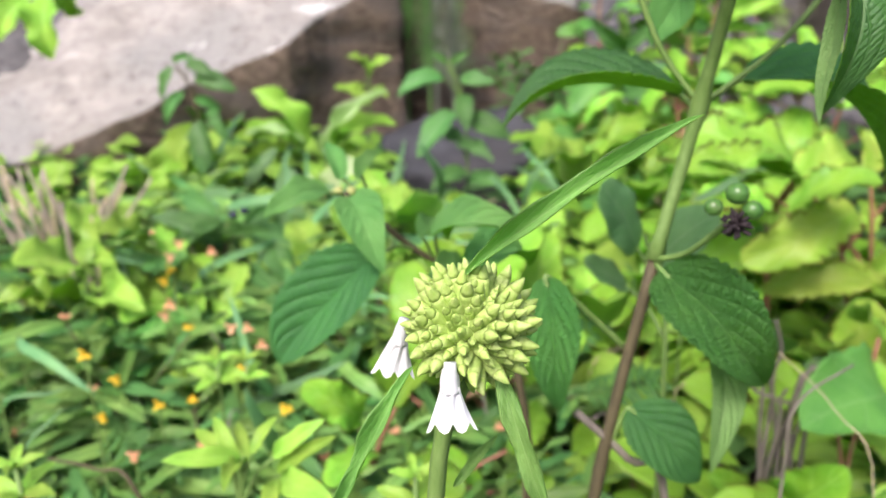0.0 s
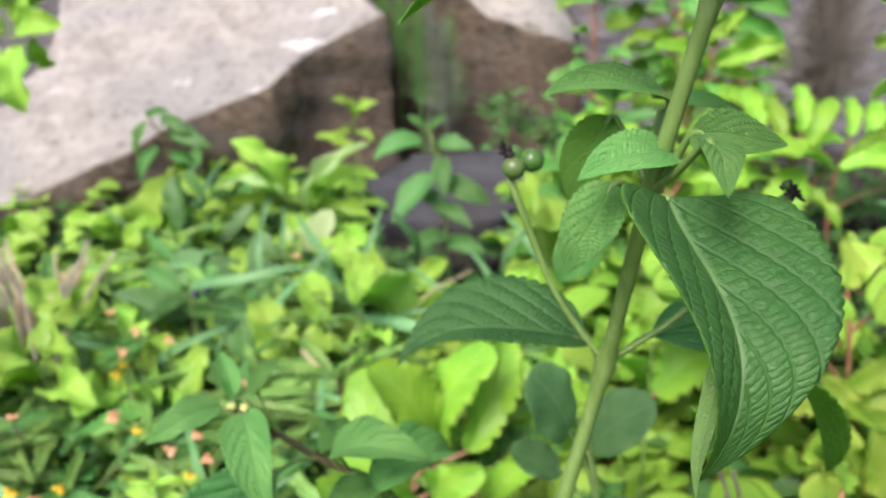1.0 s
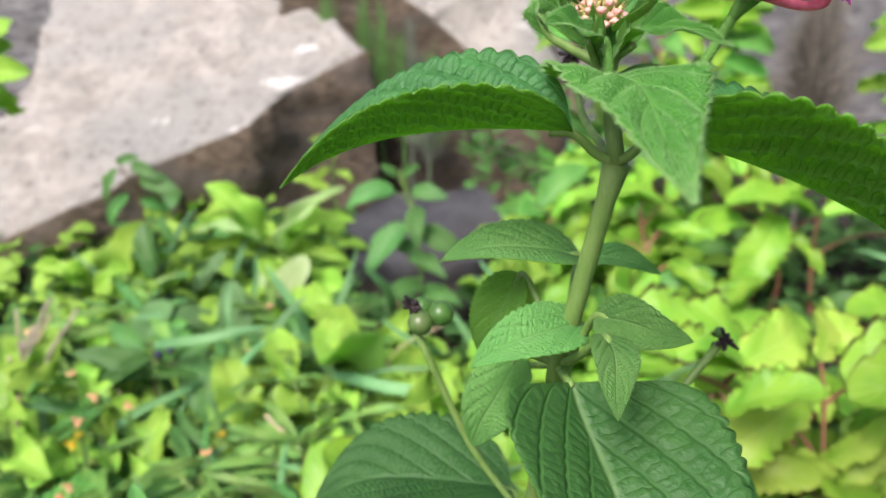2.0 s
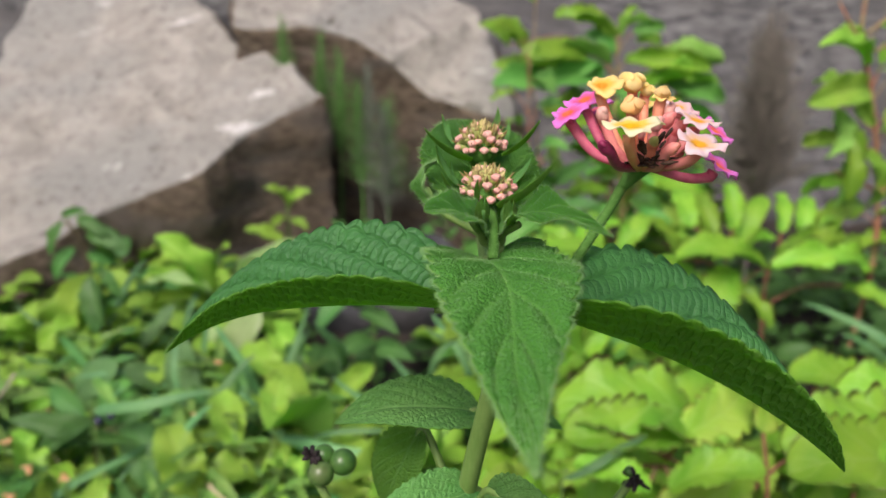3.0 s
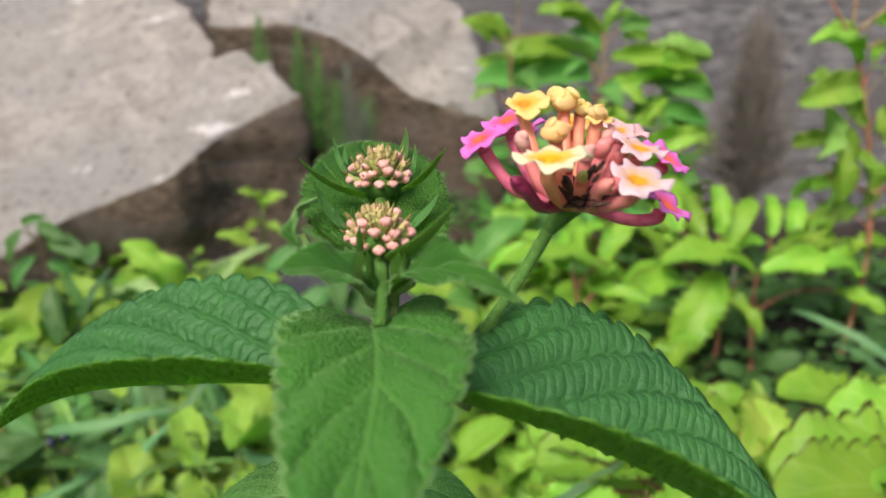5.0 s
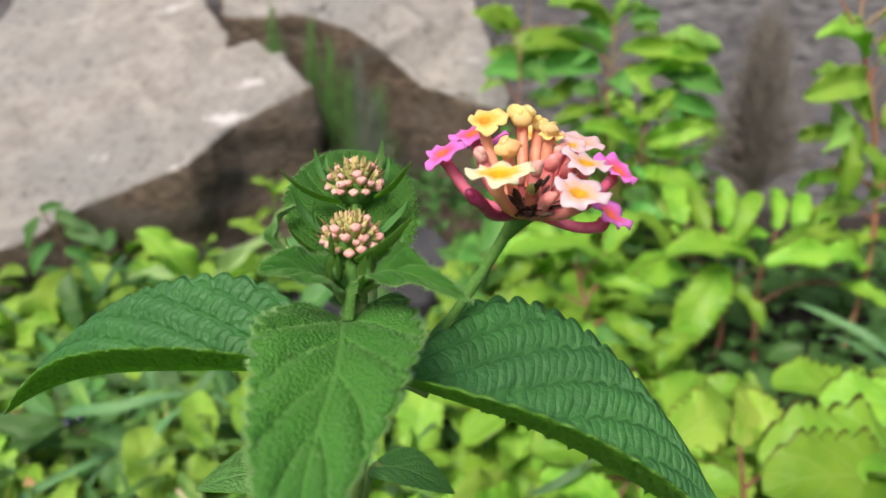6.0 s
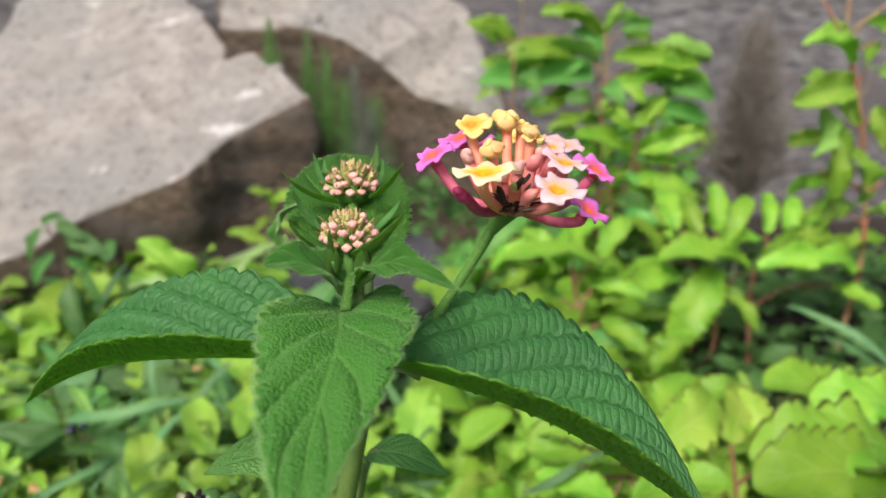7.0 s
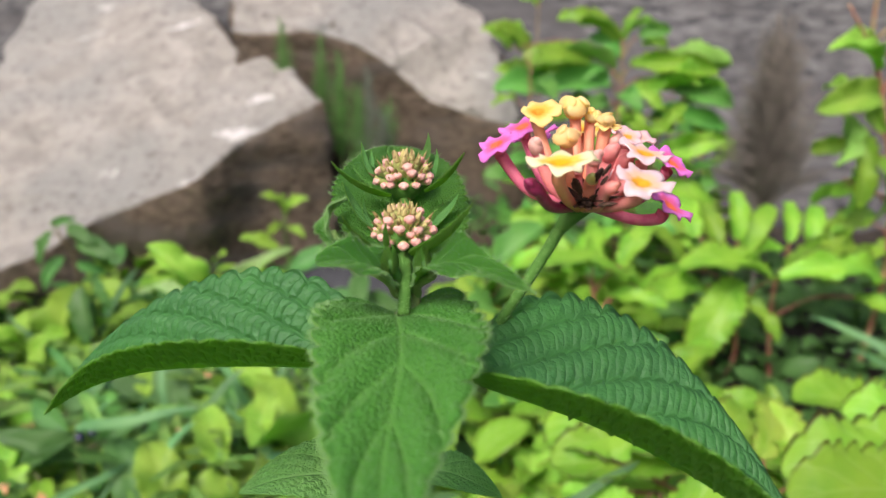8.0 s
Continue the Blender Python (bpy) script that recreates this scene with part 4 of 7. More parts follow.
def bud_head(c, foot, axis, radius, label, bracts):
    c, axis = Vector(c), Vector(axis).normalized()
    bm = tube(bmesh.new(), [foot, (Vector(foot) + c) * 0.5 + Vector((0.0004, -0.0003, 0)), c - axis * radius * 0.75], 0.00085, 0.0009, seg=10, rough=0.05)
    blob(bm, toward(c - axis * radius * 0.35, axis, (radius * 0.62, radius * 0.62, radius * 0.55)), 12, 8)
    head = part("bud_head", bm, PEDUNCLE, shrub, None, label)
    turn = axis.to_track_quat("Z", "Y").to_matrix()
    for ring, (polar, count) in enumerate(((6, 3), (24, 7), (42, 11), (60, 13), (80, 13))):
        for j in range(count):
            w = 2 * math.pi * (j + 0.5 * (ring % 2)) / count + random.uniform(-0.16, 0.16)
            p = radians(polar + random.uniform(-6, 6))
            d = turn @ Vector((math.sin(p) * math.cos(w), math.sin(p) * math.sin(w), math.cos(p)))
            k = radius / 0.0048 * random.uniform(0.85, 1.15)
            at = c - axis * radius * 0.35 + d * radius * 0.46
            if ring == 4 or (ring == 3 and j % 5 != 2) or (ring == 2 and j % 2):
                part("bud", PINK_BUD, None, head, toward(at, d + axis * 0.12, (k, k, k)))
            else:
                part("bud", GREEN_BUD, None, head, toward(at, d + axis * 0.55, (k, k, k)))
            if ring and (ring < 4 or j % 2):
                e = (d + axis * 0.75 + Vector((random.uniform(-0.15, 0.15), random.uniform(-0.15, 0.15), 0))).normalized()
                part("bract", SPIKE, None, head, toward(c + d * radius * (0.46 if ring < 3 else 0.62) - axis * radius * 0.35, e, (k, k, k)))
    for b, t, broad in bracts:
        side = (Vector(b) - c).normalized()
        part("outer_bract", BRACT_BROAD if broad else BRACT_LEAF, None, head, span(b, t, axis - side))


bud_head((0.0813, 0.209, 0.3954), (0.082, 0.2, 0.386), (0, -0.12, 1), 0.0046, "pink-tipped flower buds in a tight cluster", (
    ((0.0784, 0.206, 0.3930), (0.0742, 0.202, 0.3990), True), ((0.0770, 0.212, 0.3945), (0.0733, 0.210, 0.4015), False), ((0.0828, 0.204, 0.3930), (0.0908, 0.200, 0.4010), True),
    ((0.0765, 0.212, 0.3947), (0.0757, 0.212, 0.3988), False), ((0.0795, 0.2045, 0.3935), (0.0797, 0.2035, 0.3975), False), ((0.0850, 0.213, 0.3940), (0.0890, 0.216, 0.3985), False)))
bud_head((0.0809, 0.220, 0.4007), (0.082, 0.204, 0.388), (0, -0.12, 1), 0.0047, "pink-tipped flower buds in a tight cluster behind the first", (
    ((0.0791, 0.217, 0.3978), (0.0715, 0.212, 0.4040), True), ((0.0761, 0.222, 0.3996), (0.0742, 0.224, 0.4046), False), ((0.0759, 0.224, 0.3985), (0.0752, 0.228, 0.4026), False),
    ((0.0840, 0.217, 0.3985), (0.0898, 0.213, 0.4050), False), ((0.0836, 0.226, 0.4002), (0.0841, 0.230, 0.4052), True), ((0.0851, 0.222, 0.3990), (0.0856, 0.224, 0.4036), False)))
for px in ((0.0801, 0.2012, 0.3927), (0.0843, 0.2022, 0.3922)):
    bm = bmesh.new()
    blob(bm, toward(px, (0, 0, 1), (0.0011, 0.0011, 0.0015)), 12, 8, 0, 0.3)
    tube(bm, [px, N4], 0.0006, 0.0008, seg=8)
    young = part("young_bud", bm, LANT_YOUNG, shrub)
    for k in range(9):
        w, ring = k * 2.4, 0.6 + 0.4 * (k % 2)
        d = Vector((math.cos(w), math.sin(w), 0))
        b = Vector(px) + d * 0.0009 * ring - Vector((0, 0, 0.0014))
        part("bract", BRACT_LEAF, None, young, span(b, Vector(px) + d * 0.0007 * ring + Vector((0, 0, 0.0014 + 0.0006 * (k % 3))), -d, 1.7))


def fruit(foot, ctrl, at, berries, dark, dark_at=(0, 0, 0), label=""):
    """Fruit stalk with green berries and the dried remains of the flower head."""
    at = Vector(at)
    bm = tube(bmesh.new(), [foot, ctrl, at], 0.00065, 0.0009, seg=8, rough=0.05)
    cluster = part("fruit_stalk", bm, GREEN_STEM, shrub, None, label)
    for off, r in berries:
        part("berry", blob(bmesh.new(), toward(at + Vector(off), (0.2, -0.2, 1), (r, r, r * 0.95)), 16, 11), BERRY, cluster)
    bm = bmesh.new()
    for i in range(dark):
        d = Vector((random.gauss(0, 1), random.gauss(0, 1), random.gauss(0, 1))).normalized()
        c = at + Vector(dark_at) + d * random.uniform(0.0004, 0.0024 if dark < 40 else 0.0032)
        blob(bm, toward(c, d, (0.0006, 0.0005, random.uniform(0.0007, 0.0016))), 6, 5, 0, 0.3)
    part("dried_head", bm, PURPLE_DRY, cluster, None, "black dried flower remains")


fruit(N0, (0.068, 0.202, 0.256), (0.072, 0.184, 0.27), (((-0.0045, 0, 0.0028), 0.0021), ((0.0008, 0.001, 0.0056), 0.0026), ((0.0042, 0, 0.002), 0.0023)), 80, (0.0004, -0.001, -0.0010),
      "green berries round a dried black flower head")
fruit(N1, (0.061, 0.221, 0.307), (0.05, 0.22, 0.334), (((0.0048, 0.001, 0.0038), 0.0027), ((0.0008, -0.001, 0.0026), 0.0026), ((0.001, 0.002, 0.0048), 0.0021)), 24, (-0.0008, 0, 0.0058),
      "small green berries on a thin stalk")
fruit(N1, (0.092, 0.22, 0.305), (0.113, 0.229, 0.328), (((0.0, 0.001, 0.002), 0.0012),), 22, (0.001, 0, 0.0005), "dried brown fruit on a thin stalk")
fruit(N3, (0.082, 0.226, 0.376), (0.081, 0.243, 0.385), (), 34, (0, 0, 0.001), "dried black fruit on a short stalk")

# fine hairs on the young blade that faces the viewer
def hairs(leaf, count, length):
    me, mw = leaf.data, leaf.matrix_basis.copy()
    at = leaf.parent.matrix_basis.translation
    bm = bmesh.new()
    rng = random.Random(5)
    top = [p for p in me.polygons if p.material_index == 0 or len(p.vertices) == 4]
    rim = [p for p in top if len({me.loops[i].vertex_index // (len(me.vertices) // 2) for i in p.loop_indices}) == 2]
    for i in range(count):
        edge = i % 4 == 0
        p = rng.choice(rim if edge else top)
        q = [me.vertices[k].co for k in p.vertices]
        f, g = rng.random(), rng.random()
        c = mw @ q[0].lerp(q[1], f).lerp(q[3].lerp(q[2], f), g) + at
        n = (mw.to_3x3() @ p.normal).normalized()
        d = (n + Vector((rng.uniform(-0.6, 0.6), rng.uniform(-0.6, 0.6), rng.uniform(-0.2, 0.6)))).normalized()
        s = d.orthogonal().normalized() * 0.000028
        o = d.cross(s)
        l = length * rng.uniform(0.5, 1.2) * (1.5 if edge else 0.75)
        v = [bm.verts.new(c + s), bm.verts.new(c - s * 0.5 + o * 0.87), bm.verts.new(c - s * 0.5 - o * 0.87), bm.verts.new(c + d * l)]
        for f in ((0, 1, 3), (1, 2, 3), (2, 0, 3)):
            bm.faces.new([v[k] for k in f])
    return part("hairs", bm, HAIR, leaf.parent, None, "fine pale leaf hairs")


def stalk_hairs(points, radius, count, length):
    """Short stiff hairs all round a young stalk."""
    line = path_points(points, 10)
    bm = bmesh.new()
    rng = random.Random(8)
    for i in range(count):
        k = rng.uniform(0, len(line) - 1.001)
        a, b = line[int(k)], line[int(k) + 1]
        along = (b - a).normalized()
        w = rng.uniform(0, 6.28)
        side = along.orthogonal().normalized()
        d = side * math.cos(w) + along.cross(side) * math.sin(w)
        c = a.lerp(b, k % 1) + d * radius * 0.9
        d = (d + along * rng.uniform(-0.1, 0.5)).normalized()
        s = along * 0.00003
        v = [bm.verts.new(c + s), bm.verts.new(c - s + d.cross(along) * 0.00003), bm.verts.new(c - s - d.cross(along) * 0.00003), bm.verts.new(c + d * length * rng.uniform(0.5, 1.2))]
        for f in ((0, 1, 3), (1, 2, 3), (2, 0, 3)):
            bm.faces.new([v[k] for k in f])
    return part("hairs", bm, HAIR, shrub, None, "fine pale stalk hairs")


stalk_hairs([(0.0936, 0.206, 0.3808), (0.0972, 0.208, 0.3857), (0.1008, 0.210, 0.3908), (0.1032, 0.2115, 0.3945)], 0.0008, 500, 0.0007)
stalk_hairs([(0.082, 0.2, 0.386), (0.0818, 0.2042, 0.3905), (0.0813, 0.2087, 0.3925)], 0.0009, 350, 0.0007)
hairs(leaf_front, 15000, 0.0006)
for leaf in (leaf_d, leaf_e, leaf_f, leaf_g):
    hairs(leaf, 2200, 0.0006)


# ================= plants round the shrub =================
def pool(key, n, **kw):
    """A few blades of one kind, each a little different, shared by all its leaves."""
    out = []
    for i in range(n):
        k = dict(kw)
        k["fold"] = kw.get("fold", 0.2) * (0.6 + 0.8 * random.random())
        k["arch"] = kw.get("arch", 0.1) * (0.4 + 1.2 * random.random())
        k["wave"] = kw.get("wave", 0.03) * (0.4 + 1.2 * random.random())
        k["curl"] = kw.get("curl", 0.0) + random.uniform(-0.3, 0.3)
        out.append(leaf_mesh(key, seed=i * 0.37, **k))
    return out


LIME = pool("kalanchoe_blade", 5, ratio=0.62, a=0.42, b=0.42, nu=57, nv=5, teeth=9, depth=0.26, crenate=0.8, fold=0.22, arch=0.12, veins=5, slant=1.6,
            relief=0.006, wave=0.05, thick=0.014, ruffle=0.012, materials=(LIME_TOP, LIME_UNDER))
YELLOW = pool("kalanchoe_blade_yellow", 3, ratio=0.66, a=0.42, b=0.42, nu=57, nv=5, teeth=9, depth=0.26, crenate=0.8, fold=0.2, arch=0.12, veins=5, slant=1.6,
              relief=0.006, wave=0.05, thick=0.014, ruffle=0.014, materials=(YELLOW_TOP, LIME_UNDER))
BROAD = pool("broad_blade", 7, ratio=0.74, a=0.45, b=0.55, nu=45, nv=6, teeth=8, depth=0.13, crenate=0.8, fold=0.36, arch=0.14, veins=6, slant=1.8, relief=0.012, wave=0.07, thick=0.008,
             materials=(BRIGHT_TOP, BRIGHT_UNDER))
# broad blades whose pale colour stands in for the sky's sheen
SKYLIT_BROAD = pool("broad_blade_skylit", 3, ratio=0.74, a=0.45, b=0.55, nu=45, nv=6, teeth=8, depth=0.10, crenate=0.8, fold=0.25, arch=0.14, veins=6, slant=1.8, relief=0.010, wave=0.06, thick=0.008,
                 materials=(SKYLIT_TOP, BRIGHT_UNDER))
PALE = pool("kalanchoe_blade_pale", 4, ratio=0.66, a=0.42, b=0.42, nu=57, nv=5, teeth=9, depth=0.26, crenate=0.8, fold=0.2, arch=0.12, veins=5, slant=1.6,
            relief=0.008, wave=0.05, thick=0.014, ruffle=0.014, materials=(PALE_LIME_TOP, LIME_UNDER))
MIDLEAF = pool("mid_green_blade", 4, ratio=0.72, a=0.45, b=0.55, nu=30, nv=6, teeth=9, depth=0.10, crenate=0.8, fold=0.30, arch=0.16, veins=6, slant=1.8, relief=0.008, wave=0.05, thick=0.008,
               materials=(MID_TOP, BRIGHT_UNDER))
OVATE = pool("ovate_blade", 5, ratio=0.62, a=0.5, b=0.85, nu=30, nv=5, teeth=12, depth=0.04, fold=0.25, arch=0.10, veins=6, slant=2.0, relief=0.008, wave=0.03, thick=0.007,
             materials=(DARK_TOP, DARK_UNDER))
ROUND = pool("round_blade", 3, ratio=0.78, a=0.5, b=0.5, nu=30, nv=6, fold=0.12, arch=0.05, veins=6, slant=1.8, relief=0.006, wave=0.02, thick=0.008,
             materials=(GREY_TOP, DARK_UNDER))
LEAFLET = pool("leaflet_blade", 4, ratio=0.30, a=0.5, b=0.55, nu=16, nv=3, fold=0.25, arch=0.06, veins=7, slant=1.5, relief=0.004, thick=0.012,
               materials=(DARK_TOP, DARK_UNDER))
HERB = pool("herb_blade", 4, ratio=0.27, a=0.5, b=0.55, nu=16, nv=3, fold=0.25, arch=0.06, veins=7, slant=1.5, relief=0.004, thick=0.012,
            materials=(OLIVE_TOP, DARK_UNDER))
LANCE = pool("lance_blade", 4, ratio=0.30, a=0.6, b=0.8, nu=20, nv=4, fold=0.3, arch=0.08, veins=7, slant=1.8, relief=0.006, thick=0.010,
             materials=(BRIGHT_TOP, BRIGHT_UNDER))
LEUCAS_BLADE = pool("leucas_blade", 4, ratio=0.30, a=0.6, b=0.8, nu=40, nv=4, teeth=7, depth=0.10, fold=0.3, arch=0.08, veins=7, slant=1.8, relief=0.006, thick=0.010,
                    materials=(LEUCAS_TOP, BRIGHT_UNDER))
GRASS = pool("grass_blade", 3, ratio=0.075, a=0.35, b=0.6, nu=22, nv=2, fold=0.35, arch=0.10, wave=0.004, thick=0.004, materials=(BLADE, BLADE))
DEAD = pool("dead_blade", 3, ratio=0.6, a=0.5, b=0.7, nu=20, nv=4, fold=0.5, arch=0.2, wave=0.14, veins=6, relief=0.01, thick=0.008, materials=(LITTER, LITTER))
SPRIG = pool("sprig_blade", 3, ratio=0.58, a=0.48, b=0.82, nu=90, nv=9, teeth=15, depth=0.10, crenate=0.7, fold=0.35, arch=0.14, veins=6, slant=3.0, relief=0.030,
             thick=0.007, materials=(LANT_YOUNG, LANT_UNDER))


def foot_at(x, y):
    return Vector((x, y, ground_height(x, y)))


def plant(name, x, y, label, category, group=""):
    ob = thing(name, foot_at(x, y), label, category, group)
    return ob


def add_leaves(ob, blades, rows, axis, stalk_mat, up=(0, -0.55, 1), jitter=0.25, r=0.0007, stalk=True, name="leaf"):
    """Leaves at given bases and tips; each stalk runs back to the nearest point of the plant's axis."""
    line = path_points(axis, 8)
    for base, tip, wide in rows:
        base, tip = Vector(base), Vector(tip)
        u = Vector(up) + Vector((random.gauss(0, jitter), random.gauss(0, jitter), 0))
        part(name, random.choice(blades), None, ob, span(base, tip, u, wide))
        if stalk:
            near = min(line, key=lambda p: (p - base - Vector((0, 0, -0.02))).length)
            d = (tip - base).normalized()
            bend = (near + base) * 0.5 + Vector((0, 0, 0.25)) * (near - base).length * 0.5
            stem([near, bend, base + d * 0.002], r, r * 0.7, stalk_mat, ob, "leaf_stalk", seg=6, steps=4)


def axis_stem(ob, axis, r0, r1, material, name="stem", **kw):
    stem(axis, r0, r1, material, ob, name, seg=8, rough=0.08, **kw)


# second lantana branch, low beside the main shrub
sprig = plant("lantana_sprig", 0.035, 0.26, "low lantana branch with dark toothed leaves", "shrub")
axis = [foot_at(0.035, 0.26), (0.034, 0.25, 0.17), (0.019, 0.252, 0.224), (-0.003, 0.248, 0.242), (-0.023, 0.242, 0.262)]
axis_stem(sprig, axis, 0.0016, 0.0009, WOOD_STEM)
add_leaves(sprig, SPRIG, [
    ((-0.024, 0.242, 0.266), (-0.029, 0.249, 0.276), 1), ((-0.019, 0.242, 0.266), (-0.012, 0.251, 0.273), 1),
    ((-0.028, 0.242, 0.263), (-0.045, 0.230, 0.258), 0.85), ((-0.022, 0.242, 0.261), (-0.010, 0.221, 0.244), 1),
    ((0.002, 0.242, 0.248), (0.031, 0.236, 0.251), 0.95), ((-0.001, 0.242, 0.248), (0.007, 0.264, 0.240), 0.9),
    ((0.012, 0.242, 0.235), (0.035, 0.274, 0.227), 0.9), ((0.013, 0.242, 0.237), (0.001, 0.221, 0.239), 1)], axis, GREEN_STEM, jitter=0.12)
add_leaves(sprig, [lantana_leaf("sprig_leaf", 0.66, 0.60, 0.096, skew=0.43, a_=0.49, b=0.60)], [((-0.0138, 0.2381, 0.2438), (-0.0417, 0.2198, 0.2172), 1.0)], axis, GREEN_STEM, up=(-0.1, -0.77, 0.64), jitter=0.0)
for off in ((-0.002, 0, 0.001), (0.002, -0.001, 0.001)):
    part("bud", blob(bmesh.new(), toward(Vector(axis[-1]) + Vector(off), (0, 0, 1), (0.0014, 0.0014, 0.0012)), 10, 7, 0, 0.4), BUD_GREEN, sprig)

# rounded grey-green leaves behind the stem
roundl = plant("round_leaf_plant", 0.085, 0.27, "low plant with rounded grey-green leaves", "plant")
axis = [foot_at(0.085, 0.27), (0.083, 0.268, 0.2), (0.077, 0.284, 0.235)]
axis_stem(roundl, axis, 0.0012, 0.0008, GREEN_STEM)
add_leaves(roundl, ROUND, [
    ((0.075, 0.284, 0.229), (0.060, 0.279, 0.255), 1), ((0.081, 0.284, 0.225), (0.101, 0.279, 0.244), 1),
    ((0.072, 0.284, 0.215), (0.054, 0.273, 0.228), 0.7)], axis, GREEN_STEM, up=(0, -0.6, 0.9), jitter=0.15)

# white-flowered plant close to the first viewpoint
leucas = plant("leucas_plant", 0.006, 0.12, "white-flowered herb with a spiky yellow-green flower ball", "herb")
hc = Vector((0.013, 0.128, 0.27))
axis = [foot_at(0.006, 0.12), (0.007, 0.122, 0.15), (0.007, 0.128, 0.237), hc - Vector((0, 0, 0.006))]
axis_stem(leucas, axis, 0.0017, 0.0014, GREEN_STEM)
ball = part("flower_ball", blob(bmesh.new(), toward(hc, (0, 0, 1), (0.0070, 0.0070, 0.0062)), 14, 10), CALYX, leucas, None, "spiky yellow-green calyx ball")
CONE = pointed("calyx", 0.0050, 0.0013, False)
CONE.materials.clear()
CONE.materials.append(CALYX)
for i in range(190):
    z = 1 - 2 * (i + 0.5) / 190
    w = i * 2.39996
    d = Vector((math.sqrt(1 - z * z) * math.cos(w), math.sqrt(1 - z * z) * math.sin(w), z))
    k = random.uniform(0.6, 1.25)
    part("calyx", CONE, None, ball, toward(hc + Vector((d.x * 0.0060, d.y * 0.0060, d.z * 0.0052)), d + Vector((random.uniform(-0.25, 0.25), random.uniform(-0.2, 0.2), 0.2)), (k, k, k)))
for at, d in ((Vector((0.01, 0.119, 0.267)), Vector((0.0, -0.25, -1))), (Vector((0.002, 0.135, 0.267)), Vector((-0.25, 0, -1)))):
    bm = bmesh.new()
    d.normalize()
    side = Vector((1, 0.15, 0)).cross(d).cross(d).normalized() * -1
    front = side.cross(d).normalized()
    if front.y > 0:
        front = -front
    tube(bm, [at - d * 0.001, at + d * 0.0020, at + d * 0.0036], 0.0009, 0.0015, seg=10, steps=3)
    rows = []
    for i in range(9):
        f = i / 8
        half = 0.0014 + 0.0024 * f ** 1.3
        row = []
        for j in range(13):
            c = j / 6 - 1
            lobe = 1 - 0.22 * f * (1 - abs(math.sin(c * 4.7)) ** 0.7)
            p = at + d * (0.0026 + 0.0062 * f * lobe) + side * half * c
            row.append(p + front * (0.0012 - 0.0010 * c * c + 0.0016 * f * f + 0.0003 * math.sin(c * 9 + f * 4)))
        rows.append(row)
    for off in (0.0, 0.00025):
        vs = [[bm.verts.new(p - front * off) for p in row] for row in rows]
        for r0, r1 in zip(vs, vs[1:]):
            for j in range(12):
                bm.faces.new((r0[j], r1[j], r1[j + 1], r0[j + 1]))
    blob(bm, toward(at + d * 0.0024 - front * 0.0006, d, (0.0015, 0.0012, 0.0030)), 12, 8, 0, 0.12)
    part("white_flower", bm, WHITE_PETAL, leucas, None, "white lipped flower")
add_leaves(leucas, LEUCAS_BLADE, [((0.012, 0.128, 0.278), (0.047, 0.13, 0.302), 0.28), ((0.017, 0.125, 0.265), (0.026, 0.118, 0.24), 0.45), ((0.004, 0.128, 0.263), (-0.01, 0.125, 0.236), 0.40),
                           ((0.01, 0.131, 0.238), (0.018, 0.138, 0.244), 0.7)],
           axis, GREEN_STEM, up=(-0.3, -1, 0.5), jitter=0.02, stalk=False)


def frond_mesh(key, pairs, seed):
    """Feather-like leaf of unit length: a thin rachis with narrow leaflets in pairs."""
    rng = random.Random(seed)
    bm = bmesh.new()
    tube(bm, [(0, 0, 0), (0.5, 0, 0.04), (1, 0, 0.0)], 0.010, 0.005, seg=4, steps=2)
    uv = bm.loops.layers.uv.new("uv")
    for i in range(pairs):
        x = 0.10 + 0.86 * i / (pairs - 1)
        for side in (-1, 1):
            ln = 0.34 * math.sin(math.pi * (0.16 + 0.74 * i / (pairs - 1))) ** 0.6 * rng.uniform(0.85, 1.1)
            d = Vector((0.45, side, rng.uniform(-0.05, 0.25))).normalized()
            n = Vector((0, 0, 1))
            w = d.cross(n) * 0.036
            b = Vector((x, 0, 0.04 * math.sin(math.pi * x)))
            ring = [(0.0, 0.25), (0.35, 1.0), (0.75, 0.85), (1.0, 0.05)]
            rows = [[bm.verts.new(b + d * ln * f + w * k * c - Vector((0, 0, 0.012 * abs(c) + 0.03 * f * f))) for c in (-1, 0, 1)] for f, k in ring]
            for (f0, _), (f1, _), r0, r1 in zip(ring, ring[1:], rows, rows[1:]):
                for j in (0, 1):
                    g = bm.faces.new((r0[j], r1[j], r1[j + 1], r0[j + 1]))
                    for loop, q in zip(g.loops, ((f0, j), (f1, j), (f1, j + 1), (f0, j + 1))):
                        loop[uv].uv = (q[0], q[1] * 0.5)
    me = bpy.data.meshes.new(key)
    bm.to_mesh(me)
    bm.free()
    me.polygons.foreach_set("use_smooth", np.ones(len(me.polygons), dtype=bool))
    me.materials.append(MID_TOP if seed % 2 else DARK_TOP)
    return me


FROND = [frond_mesh("feathery_leaf", 8 + i, i) for i in range(4)]


# ---- broad-leaved bright plants in the middle distance ----
def leafy(name, label, category, foot, axis, rows, blades, stalk_mat, r0=0.0013, group="", **kw):
    ob = plant(name, foot[0], foot[1], label, category, group)
    line = [foot_at(*foot)] + list(axis)
    axis_stem(ob, line, r0, r0 * 0.5, stalk_mat)
    add_leaves(ob, blades, rows, line, stalk_mat, **kw)
    return ob


